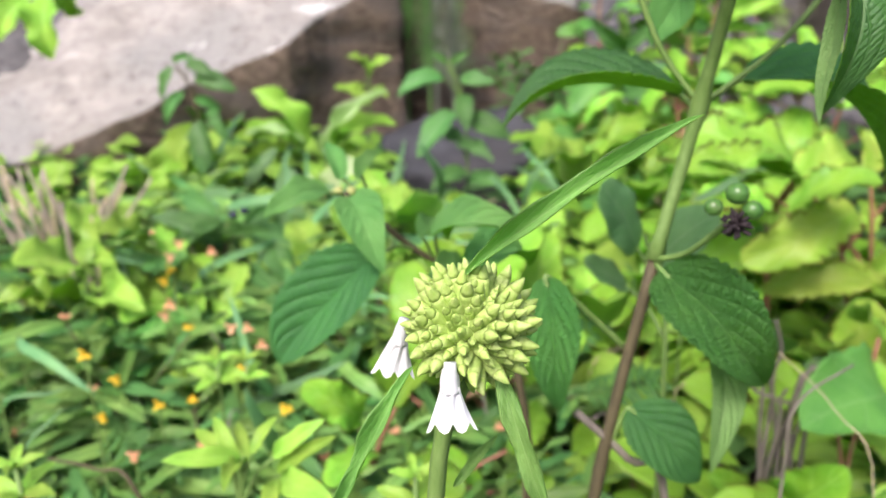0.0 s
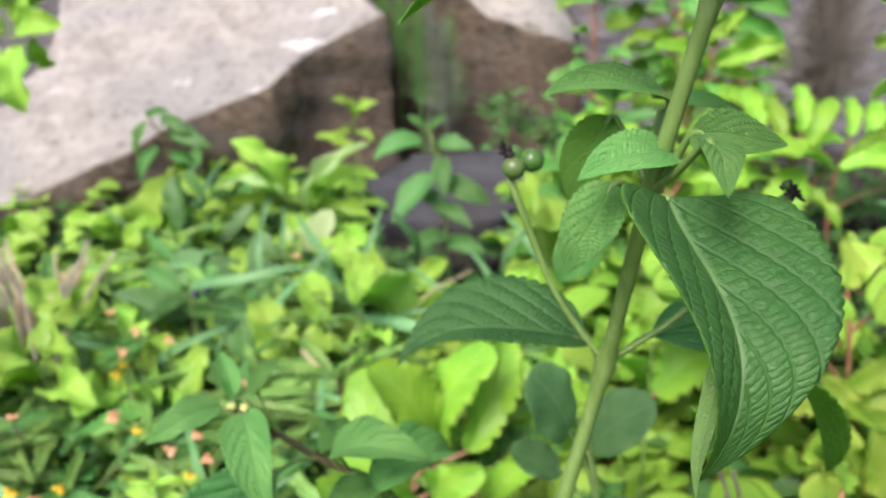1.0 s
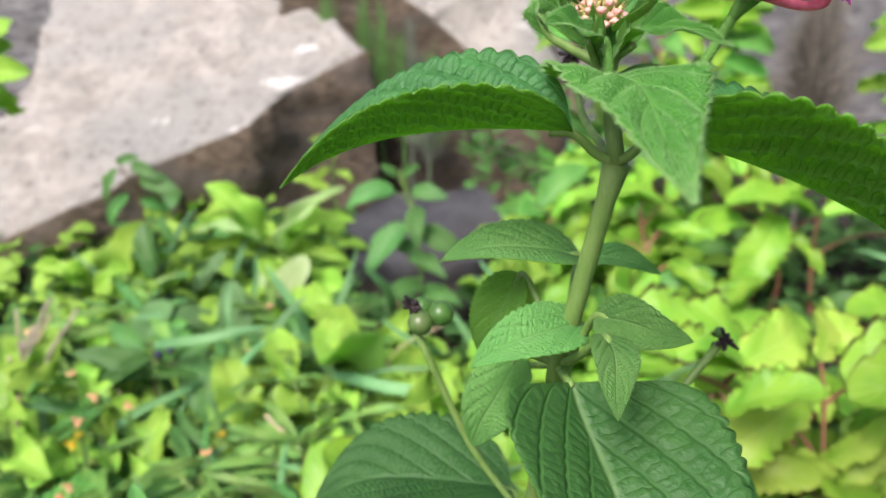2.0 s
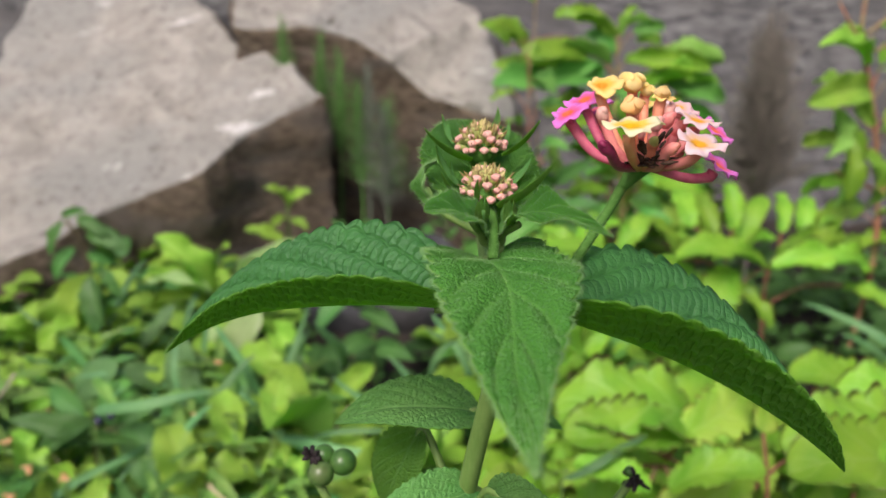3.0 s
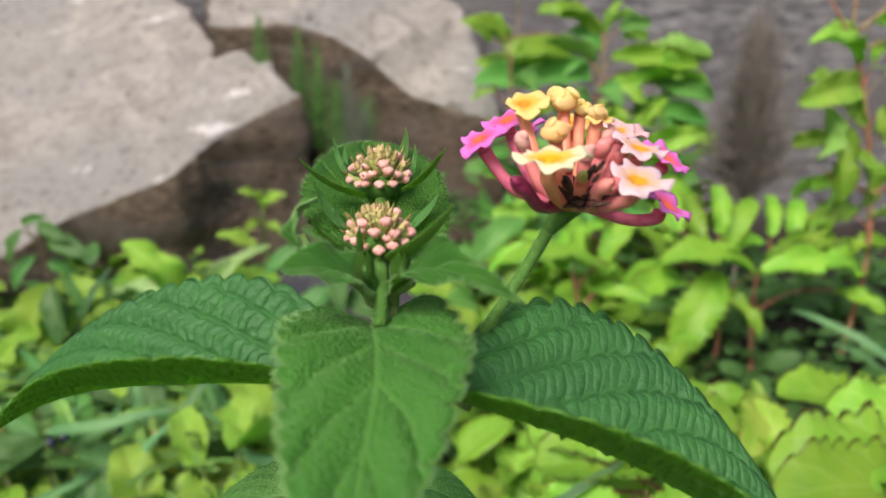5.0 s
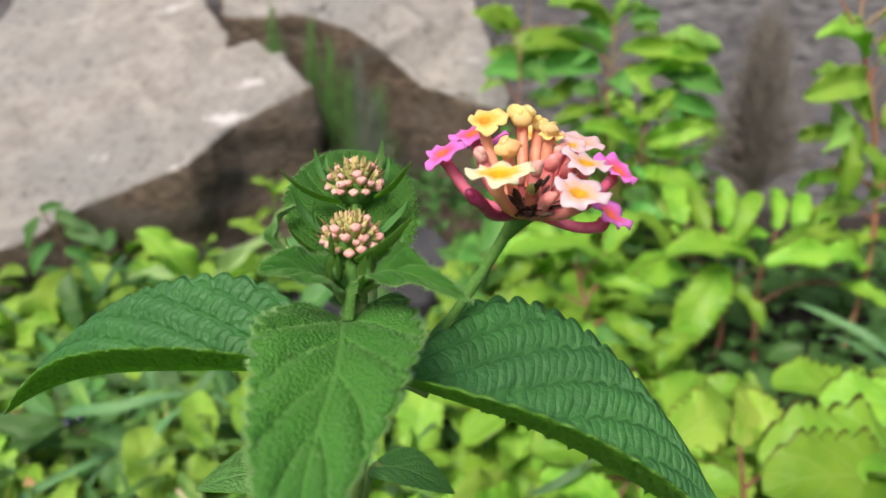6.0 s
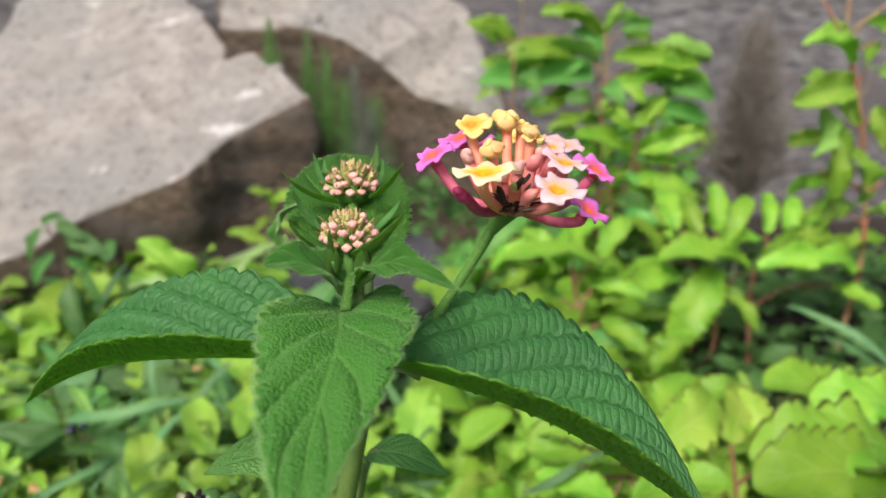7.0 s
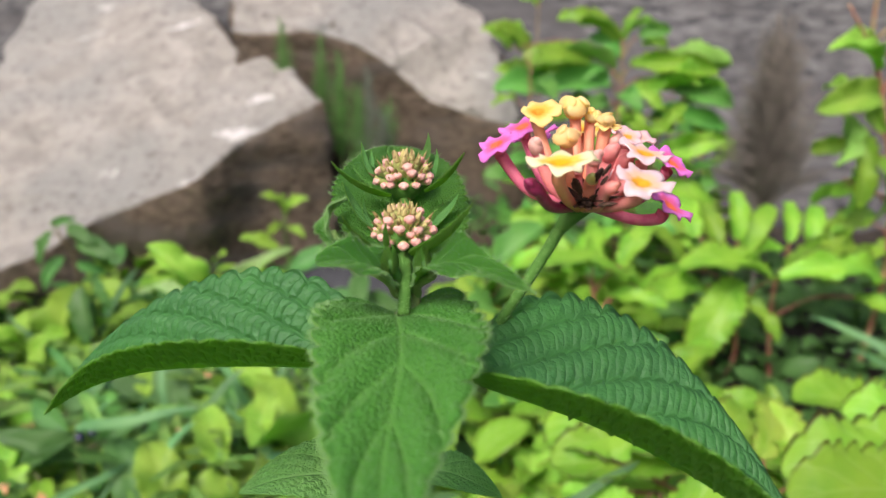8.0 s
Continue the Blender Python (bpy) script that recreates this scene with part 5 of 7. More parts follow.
cupped = leafy("broad_leaf_plant", "bright yellow-green plant with broad cupped leaves", "plant", (-0.135, 0.745), [(-0.135, 0.745, 0.131), (-0.137, 0.750, 0.174)],
      [
    ((-0.138, 0.752, 0.176), (-0.183, 0.745, 0.231), 0.62), ((-0.137, 0.745, 0.176), (-0.189, 0.735, 0.201), 0.50),
    ((-0.143, 0.748, 0.169), (-0.193, 0.740, 0.165), 0.45)], BROAD, GREEN_STEM, up=(0.1, -0.8, 1), jitter=0.06)
add_leaves(cupped, SKYLIT_BROAD, [
    ((-0.135, 0.738, 0.180), (-0.189, 0.728, 0.192), 0.30)], [(-0.135, 0.745, 0.131), (-0.137, 0.750, 0.174)], GREEN_STEM, up=(0.1, -0.5, 1), jitter=0.05)
folded = leafy("broad_leaf_plant", "bright plant with folded leaves, sky light painted on as pale blades", "plant", (-0.085, 0.735), [(-0.123, 0.735, 0.129), (-0.118, 0.750, 0.166)],
      [
    ((-0.116, 0.752, 0.166), (-0.049, 0.745, 0.198), 0.55), ((-0.113, 0.750, 0.164), (-0.057, 0.740, 0.161), 0.50),
    ((-0.087, 0.740, 0.151), (-0.041, 0.700, 0.110), 0.55), ((-0.078, 0.700, 0.122), (-0.127, 0.670, 0.119), 0.50),
    ((-0.077, 0.780, 0.212), (-0.111, 0.775, 0.229), 0.60)], BROAD, GREEN_STEM, up=(0.1, -0.7, 1), jitter=0.06)
add_leaves(folded, SKYLIT_BROAD, [
    ((-0.119, 0.750, 0.167), (-0.055, 0.742, 0.230), 0.24), ((-0.121, 0.720, 0.120), (-0.088, 0.718, 0.173), 0.74),
    ((-0.126, 0.710, 0.124), (-0.129, 0.710, 0.161), 0.55)], [(-0.123, 0.735, 0.129), (-0.118, 0.750, 0.166)], GREEN_STEM, up=(-0.1, -0.9, 0.7), jitter=0.05)
leafy("broad_leaf_plant", "bright yellow-green plant with broad arching leaves", "plant", (-0.24, 0.70), [(-0.246, 0.700, 0.131), (-0.241, 0.705, 0.162)],
      [
    ((-0.249, 0.710, 0.141), (-0.227, 0.715, 0.207), 0.85), ((-0.232, 0.700, 0.170), (-0.264, 0.680, 0.149), 0.60),
    ((-0.240, 0.700, 0.152), (-0.201, 0.700, 0.180), 0.55), ((-0.272, 0.700, 0.146), (-0.323, 0.695, 0.171), 0.55),
    ((-0.265, 0.620, 0.125), (-0.235, 0.620, 0.160), 0.65), ((-0.317, 0.640, 0.132), (-0.301, 0.640, 0.156), 0.60),
    ((-0.361, 0.660, 0.144), (-0.325, 0.660, 0.166), 0.70), ((-0.209, 0.700, 0.148), (-0.176, 0.700, 0.164), 0.60),
    ((-0.227, 0.600, 0.130), (-0.206, 0.600, 0.151), 0.80)], BROAD, GREEN_STEM, up=(0, -0.65, 1), jitter=0.10)
leafy("round_leaf_plant", "low plant with grey-green rounded leaves", "plant", (-0.17, 0.63), [(-0.165, 0.640, 0.134)],
      [
    ((-0.122, 0.620, 0.124), (-0.132, 0.640, 0.181), 0.55), ((-0.212, 0.630, 0.136), (-0.177, 0.630, 0.165), 0.75),
    ((-0.143, 0.640, 0.141), (-0.173, 0.630, 0.160), 0.60), ((-0.180, 0.680, 0.155), (-0.151, 0.690, 0.188), 0.40)], ROUND, GREEN_STEM, up=(0, -0.8, 0.8), jitter=0.15)
leafy("dark_leaf_plant", "single dark ovate leaf hanging before the bright plants", "plant", (-0.205, 0.70), [(-0.216, 0.697, 0.200)],
      [
    ((-0.215, 0.695, 0.200), (-0.215, 0.680, 0.166), 0.90)], OVATE, WOOD_STEM, up=(0, -1, 0.4), jitter=0.05)
leafy("broad_leaf_plant", "low yellowing plant with broad leaves", "plant", (-0.25, 0.55), [(-0.255, 0.587, 0.09), (-0.255, 0.587, 0.119)],
      [
    ((-0.239, 0.587, 0.122), (-0.261, 0.587, 0.151), 0.8), ((-0.241, 0.587, 0.124), (-0.209, 0.587, 0.155), 0.7),
    ((-0.272, 0.587, 0.100), (-0.283, 0.577, 0.133), 0.8), ((-0.210, 0.587, 0.125), (-0.176, 0.587, 0.148), 0.7),
    ((-0.214, 0.587, 0.129), (-0.239, 0.606, 0.163), 0.7), ((-0.302, 0.587, 0.109), (-0.329, 0.587, 0.128), 0.8),
    ((-0.307, 0.587, 0.128), (-0.322, 0.606, 0.153), 0.8), ((-0.226, 0.587, 0.105), (-0.247, 0.557, 0.106), 0.7)], BROAD + YELLOW, GREEN_STEM, up=(0, -0.8, 0.9))
leafy("broad_leaf_plant", "bright lime plant with hanging leaves against the boulder", "plant", (-0.47, 0.66), [(-0.45, 0.680, 0.270), (-0.335, 0.700, 0.336)],
      [
    ((-0.333, 0.700, 0.320), (-0.332, 0.684, 0.267), 0.85), ((-0.336, 0.700, 0.332), (-0.293, 0.692, 0.336), 1.0),
    ((-0.339, 0.700, 0.340), (-0.316, 0.714, 0.357), 1.0), ((-0.345, 0.700, 0.332), (-0.376, 0.700, 0.345), 1.05),
    ((-0.323, 0.700, 0.327), (-0.316, 0.714, 0.302), 1.0), ((-0.353, 0.700, 0.318), (-0.375, 0.684, 0.283), 1.0),
    ((-0.342, 0.700, 0.350), (-0.350, 0.700, 0.380), 1.05), ((-0.333, 0.700, 0.347), (-0.313, 0.714, 0.375), 1.05)],
      BROAD, GREEN_STEM, up=(0.1, -0.9, 0.6))
leafy("broad_leaf_plant", "bright plant with folded leaves near the soil", "plant", (-0.03, 0.60), [(-0.028, 0.626, 0.113)],
      [
    ((-0.032, 0.626, 0.133), (-0.066, 0.626, 0.166), 0.7), ((-0.014, 0.626, 0.133), (0.017, 0.645, 0.155), 0.7),
    ((-0.042, 0.626, 0.113), (-0.074, 0.606, 0.122), 0.6), ((-0.005, 0.626, 0.123), (0.031, 0.616, 0.138), 0.7),
    ((-0.049, 0.626, 0.152), (-0.091, 0.655, 0.160), 0.8)],
      BROAD, GREEN_STEM)

# ---- darker plants ----
leafy("dark_leaf_plant", "twiggy plant with small dark leaves against the boulder", "plant", (-0.20, 0.66), [(-0.214, 0.69, 0.147), (-0.218, 0.69, 0.228), (-0.232, 0.69, 0.266)],
      [
    ((-0.233, 0.690, 0.259), (-0.243, 0.682, 0.232), 0.7), ((-0.221, 0.690, 0.264), (-0.193, 0.682, 0.249), 0.6),
    ((-0.215, 0.690, 0.252), (-0.178, 0.682, 0.239), 0.7), ((-0.234, 0.690, 0.264), (-0.217, 0.699, 0.267), 0.7),
    ((-0.216, 0.690, 0.213), (-0.204, 0.673, 0.176), 0.85), ((-0.205, 0.690, 0.218), (-0.189, 0.682, 0.196), 0.7),
    ((-0.227, 0.690, 0.238), (-0.242, 0.682, 0.211), 0.7), ((-0.218, 0.690, 0.233), (-0.198, 0.699, 0.221), 0.7)], OVATE, WOOD_STEM, up=(0, -1, 0.5), r0=0.0014)
leafy("dark_leaf_plant", "upright seedling with pale leaves before the boulder", "plant", (-0.075, 0.84), [(-0.086, 0.846, 0.204), (-0.086, 0.846, 0.23)],
      [
    ((-0.086, 0.846, 0.232), (-0.107, 0.837, 0.253), 0.7), ((-0.084, 0.846, 0.232), (-0.059, 0.837, 0.250), 0.7),
    ((-0.087, 0.846, 0.221), (-0.099, 0.828, 0.213), 0.7), ((-0.084, 0.846, 0.218), (-0.065, 0.837, 0.211), 0.7)], BROAD, GREEN_STEM, up=(0, -0.5, 1))
leafy("dark_leaf_plant", "upright plant with diamond-shaped dark leaves", "plant", (0.02, 0.63), [(0.017, 0.655, 0.146), (0.015, 0.655, 0.214), (0.002, 0.655, 0.265)],
      [
    ((-0.002, 0.655, 0.250), (-0.039, 0.645, 0.237), 0.85), ((0.011, 0.655, 0.250), (0.039, 0.645, 0.247), 0.8),
    ((0.014, 0.655, 0.237), (0.016, 0.635, 0.210), 0.8), ((0.006, 0.655, 0.223), (-0.024, 0.635, 0.189), 0.75),
    ((0.017, 0.655, 0.218), (0.052, 0.645, 0.202), 0.8), ((0.008, 0.655, 0.197), (0.038, 0.635, 0.185), 0.7),
    ((-0.000, 0.655, 0.261), (-0.013, 0.655, 0.270), 0.8), ((0.004, 0.655, 0.261), (0.018, 0.655, 0.270), 0.8),
    ((0.017, 0.655, 0.171), (-0.014, 0.635, 0.163), 0.8), ((0.017, 0.655, 0.166), (0.049, 0.635, 0.164), 0.8),
    ((0.012, 0.655, 0.200), (-0.011, 0.673, 0.209), 0.7)], OVATE, GREEN_STEM, up=(0, -0.8, 0.7))
leafy("dark_leaf_plant", "low dark plant with blue-black berries", "plant", (-0.13, 0.50), [(-0.157, 0.538, 0.126), (-0.153, 0.538, 0.165)],
      [
    ((-0.153, 0.538, 0.159), (-0.204, 0.528, 0.173), 0.55), ((-0.129, 0.538, 0.165), (-0.105, 0.508, 0.130), 0.9),
    ((-0.154, 0.538, 0.152), (-0.180, 0.518, 0.153), 0.4), ((-0.158, 0.538, 0.152), (-0.112, 0.508, 0.168), 0.3),
    ((-0.141, 0.538, 0.161), (-0.118, 0.557, 0.174), 0.7), ((-0.160, 0.538, 0.169), (-0.190, 0.557, 0.182), 0.7),
    ((-0.140, 0.538, 0.135), (-0.162, 0.508, 0.125), 0.6), ((-0.156, 0.538, 0.165), (-0.197, 0.518, 0.127), 0.4)], OVATE, WOOD_STEM, up=(0, -0.9, 0.7))
berry_stalk = plant("berry_sprig", -0.125, 0.49, "thin sprig with two blue-black berries", "berry")
axis_stem(berry_stalk, [foot_at(-0.125, 0.49), (-0.148, 0.528, 0.157), (-0.142, 0.523, 0.175)], 0.0008, 0.0005, GREEN_STEM)
for q in ((-0.143, 0.521, 0.176), (-0.136, 0.524, 0.178)):
    part("berry", blob(bmesh.new(), toward(q, (0, 0, 1), (0.0032, 0.0032, 0.003)), 14, 9), BLUE_BERRY, berry_stalk)

# ---- leafy shoots behind the flower head and the red-stemmed plant ----
leafy("climbing_shoot", "bright green leafy shoot growing between the rocks", "plant", (0.30, 0.93), [(0.251, 0.95, 0.24), (0.258, 0.95, 0.333), (0.255, 0.95, 0.396)],
      [
    ((0.252, 0.950, 0.390), (0.208, 0.940, 0.413), 0.7), ((0.255, 0.950, 0.393), (0.222, 0.960, 0.424), 0.6),
    ((0.256, 0.950, 0.394), (0.293, 0.940, 0.407), 0.6), ((0.258, 0.950, 0.393), (0.276, 0.960, 0.424), 0.6),
    ((0.250, 0.950, 0.363), (0.187, 0.930, 0.383), 0.6), ((0.245, 0.950, 0.351), (0.173, 0.930, 0.347), 0.7),
    ((0.214, 0.950, 0.369), (0.147, 0.940, 0.367), 0.6), ((0.184, 0.950, 0.352), (0.126, 0.930, 0.336), 0.7),
    ((0.221, 0.950, 0.333), (0.177, 0.930, 0.315), 0.7), ((0.265, 0.950, 0.369), (0.352, 0.930, 0.360), 0.5),
    ((0.267, 0.950, 0.346), (0.298, 0.930, 0.321), 0.6), ((0.277, 0.950, 0.330), (0.367, 0.940, 0.339), 0.35),
    ((0.283, 0.950, 0.327), (0.326, 0.920, 0.295), 0.6), ((0.256, 0.950, 0.375), (0.222, 0.970, 0.395), 0.6),
    ((0.290, 0.950, 0.315), (0.368, 0.930, 0.300), 0.5), ((0.260, 0.950, 0.297), (0.196, 0.930, 0.294), 0.6),
    ((0.293, 0.950, 0.360), (0.361, 0.920, 0.372), 0.75), ((0.312, 0.950, 0.345), (0.370, 0.930, 0.327), 0.7),
    ((0.181, 0.950, 0.340), (0.121, 0.920, 0.345), 0.8), ((0.226, 0.950, 0.372), (0.150, 0.920, 0.376), 0.6),
    ((0.320, 0.950, 0.324), (0.345, 0.940, 0.285), 0.7), ((0.272, 0.950, 0.398), (0.305, 0.950, 0.403), 0.8),
    ((0.242, 0.950, 0.404), (0.189, 0.960, 0.416), 0.7), ((0.141, 0.950, 0.384), (0.114, 0.940, 0.407), 0.8),
    ((0.291, 0.950, 0.297), (0.259, 0.930, 0.257), 0.7), ((0.334, 0.950, 0.303), (0.387, 0.950, 0.265), 0.7),
    ((0.223, 0.950, 0.291), (0.256, 0.950, 0.259), 0.7)], BROAD[:3] + LIME[:3] + MIDLEAF[:2], RED_STEM, up=(0, -0.9, 0.8), jitter=0.75, r=0.0009)
leafy("climbing_shoot", "short leafy shoot beside the boulder", "plant", (0.19, 0.98), [(0.172, 0.98, 0.343), (0.17, 0.98, 0.433)],
      [
    ((0.162, 0.980, 0.374), (0.108, 0.970, 0.404), 0.6), ((0.162, 0.980, 0.380), (0.130, 0.990, 0.412), 0.6),
    ((0.170, 0.980, 0.430), (0.130, 0.980, 0.444), 0.6), ((0.171, 0.980, 0.433), (0.187, 0.980, 0.451), 0.6),
    ((0.169, 0.980, 0.349), (0.124, 0.970, 0.362), 0.6), ((0.172, 0.980, 0.355), (0.217, 0.970, 0.371), 0.6)], BROAD, RED_STEM, up=(0, -1.1, 0.6), r=0.0008)
red = leafy("red_stemmed_plant", "tall plant with red jointed stem and light green leaves", "plant", (0.435, 0.74),
            [(0.444, 0.735, 0.211), (0.436, 0.735, 0.286), (0.42, 0.735, 0.356), (0.405, 0.735, 0.4), (0.404, 0.735, 0.447)],
            [
    ((0.411, 0.735, 0.376), (0.363, 0.715, 0.393), 0.6), ((0.416, 0.735, 0.360), (0.360, 0.715, 0.349), 0.7),
    ((0.412, 0.735, 0.358), (0.421, 0.725, 0.330), 0.7), ((0.391, 0.735, 0.344), (0.380, 0.715, 0.306), 0.8),
    ((0.406, 0.735, 0.333), (0.403, 0.715, 0.271), 0.55), ((0.404, 0.735, 0.300), (0.402, 0.735, 0.259), 0.6),
    ((0.421, 0.735, 0.374), (0.441, 0.715, 0.364), 0.6), ((0.437, 0.735, 0.344), (0.452, 0.725, 0.307), 0.7),
    ((0.425, 0.735, 0.378), (0.442, 0.755, 0.393), 0.7), ((0.441, 0.735, 0.286), (0.459, 0.715, 0.281), 0.6),
    ((0.428, 0.735, 0.295), (0.394, 0.745, 0.276), 0.6), ((0.438, 0.735, 0.252), (0.460, 0.715, 0.247), 0.6),
    ((0.411, 0.735, 0.391), (0.398, 0.755, 0.408), 0.6), ((0.408, 0.735, 0.353), (0.386, 0.765, 0.360), 0.6),
    ((0.404, 0.735, 0.319), (0.378, 0.755, 0.311), 0.7), ((0.403, 0.735, 0.286), (0.384, 0.755, 0.266), 0.7),
    ((0.435, 0.735, 0.324), (0.474, 0.755, 0.325), 0.7), ((0.419, 0.735, 0.310), (0.436, 0.745, 0.259), 0.6),
    ((0.450, 0.735, 0.261), (0.484, 0.735, 0.231), 0.7), ((0.422, 0.735, 0.256), (0.395, 0.755, 0.231), 0.7),
    ((0.418, 0.735, 0.409), (0.458, 0.755, 0.395), 0.6), ((0.435, 0.735, 0.369), (0.470, 0.755, 0.381), 0.7)], BROAD[:3] + LIME[:3], RED_STEM, r0=0.0026, up=(0, -0.9, 0.8), jitter=0.75)
for a, b in (((0.406, 0.735, 0.393), (0.383, 0.735, 0.427)), ((0.406, 0.735, 0.4), (0.434, 0.73, 0.425)), ((0.436, 0.735, 0.275), (0.395, 0.73, 0.293)), ((0.438, 0.735, 0.27), (0.461, 0.73, 0.292)),
             ((0.412, 0.735, 0.387), (0.426, 0.73, 0.394))):
    stem([a, b], 0.0016, 0.0009, RED_STEM, red, "twig", seg=8, steps=3)
for dx, y in ((0.10, 0.70), (0.17, 0.62)):
    x = 0.435 + dx
    leafy("red_stemmed_plant", "tall plant with red jointed stem and light green leaves", "plant", (x, y),
          [(x, y, 0.25), (x + 0.01, y, 0.33)],
          [((x + 0.03 * math.cos(i * 2.4), y + 0.03 * math.sin(i * 2.4), 0.2 + 0.012 * i), (x + 0.085 * math.cos(i * 2.4), y + 0.085 * math.sin(i * 2.4), 0.19 + 0.013 * i), 0.7) for i in range(10)],
          BROAD, RED_STEM, r0=0.0026)


leafy("climbing_shoot", "bright green leafy shoot before the dark rock", "plant", (0.26, 0.86), [(0.264, 0.88, 0.201), (0.277, 0.88, 0.273), (0.285, 0.88, 0.313)],
      [
    ((0.276, 0.880, 0.278), (0.215, 0.860, 0.304), 0.6), ((0.282, 0.880, 0.284), (0.342, 0.860, 0.304), 0.6),
    ((0.278, 0.880, 0.255), (0.334, 0.850, 0.238), 0.7), ((0.273, 0.880, 0.249), (0.211, 0.860, 0.259), 0.6),
    ((0.283, 0.880, 0.307), (0.309, 0.890, 0.334), 0.6), ((0.281, 0.880, 0.301), (0.247, 0.890, 0.323), 0.6),
    ((0.274, 0.880, 0.225), (0.317, 0.860, 0.206), 0.7), ((0.269, 0.880, 0.219), (0.225, 0.860, 0.212), 0.7),
    ((0.288, 0.880, 0.272), (0.317, 0.860, 0.271), 0.7), ((0.267, 0.880, 0.243), (0.246, 0.900, 0.269), 0.7)], BROAD[:3] + LIME[:3] + MIDLEAF[:2], RED_STEM, up=(0, -0.9, 0.8), jitter=0.75, r=0.0009)
leafy("climbing_shoot", "bright green leafy shoot beside the flower", "plant", (0.19, 0.84), [(0.172, 0.85, 0.203), (0.182, 0.85, 0.261)],
      [
    ((0.182, 0.850, 0.256), (0.141, 0.830, 0.288), 0.6), ((0.182, 0.850, 0.256), (0.216, 0.830, 0.282), 0.6),
    ((0.180, 0.850, 0.233), (0.136, 0.830, 0.232), 0.7), ((0.180, 0.850, 0.227), (0.224, 0.830, 0.238), 0.7),
    ((0.182, 0.850, 0.261), (0.176, 0.860, 0.293), 0.6), ((0.177, 0.850, 0.215), (0.142, 0.820, 0.212), 0.7),
    ((0.178, 0.850, 0.209), (0.213, 0.820, 0.206), 0.7)], OVATE + BROAD, GREEN_STEM, up=(0, -0.9, 0.8), jitter=0.75, r=0.0009)


rs = random.Random(77)
for k in range(14):
    x, y = rs.uniform(0.15, 0.36), rs.uniform(0.84, 1.02)
    h = rs.uniform(0.10, 0.29)
    f = foot_at(x, y)
    rows = []
    for i in range(13):
        w, hh = i * 2.4, 0.35 + 0.65 * i / 12
        q = f + Vector((math.cos(w) * 0.012, math.sin(w) * 0.012, h * hh))
        rows.append((q, q + Vector((math.cos(w) * 0.9, math.sin(w) * 0.6 - 0.25, rs.uniform(-0.35, 0.45))) * rs.uniform(0.028, 0.046), rs.uniform(0.6, 0.85)))
    leafy("climbing_shoot", "bright green leafy shoot growing before the dark rock", "plant", (x, y), [f + Vector((0.004, 0, h * 0.5)), f + Vector((0, 0, h))], rows, BROAD[:2] + LIME[:2] + MIDLEAF,
          RED_STEM, up=(0, -0.8, 0.9), jitter=0.7, r=0.0008, group="leafy shoots")


# ---- kalanchoe: thick lime leaves with dark scalloped rims ----
def kalanchoe(foot, axis, rows, yellow=False, pale=False, **kw):
    return leafy("kalanchoe", "kalanchoe with thick lime-green scalloped leaves, dark red rims", "succulent", foot, axis, rows, PALE if pale else YELLOW + LIME[:1] if yellow else LIME + YELLOW[:1],
                 RED_STEM, r0=0.0028, group="kalanchoe clumps", r=0.0013, **kw)


kalanchoe((0.205, 0.46), [(0.187, 0.450, 0.188)],
          [
    ((0.206, 0.450, 0.217), (0.129, 0.440, 0.226), 1.00), ((0.192, 0.430, 0.218), (0.130, 0.420, 0.224), 1.00),
    ((0.155, 0.460, 0.222), (0.178, 0.470, 0.222), 0.80), ((0.177, 0.400, 0.210), (0.216, 0.390, 0.227), 1.00),
    ((0.169, 0.400, 0.209), (0.134, 0.410, 0.217), 0.90), ((0.203, 0.440, 0.217), (0.214, 0.430, 0.215), 0.80),
    ((0.125, 0.470, 0.223), (0.144, 0.450, 0.219), 0.85)], yellow=True, up=(0, -0.42, 1), jitter=0.10)
kalanchoe((0.30, 0.47), [(0.294, 0.455, 0.184), (0.293, 0.460, 0.208)],
          [
    ((0.315, 0.440, 0.213), (0.238, 0.420, 0.215), 0.95), ((0.305, 0.420, 0.210), (0.231, 0.400, 0.218), 0.95),
    ((0.336, 0.470, 0.216), (0.281, 0.460, 0.225), 1.00), ((0.323, 0.500, 0.206), (0.268, 0.490, 0.222), 0.95),
    ((0.310, 0.490, 0.207), (0.318, 0.500, 0.230), 0.90), ((0.248, 0.470, 0.203), (0.250, 0.480, 0.236), 0.62),
    ((0.273, 0.450, 0.207), (0.255, 0.460, 0.220), 0.80), ((0.346, 0.490, 0.222), (0.326, 0.500, 0.224), 0.80)], yellow=True, up=(0, -0.42, 1), jitter=0.10)
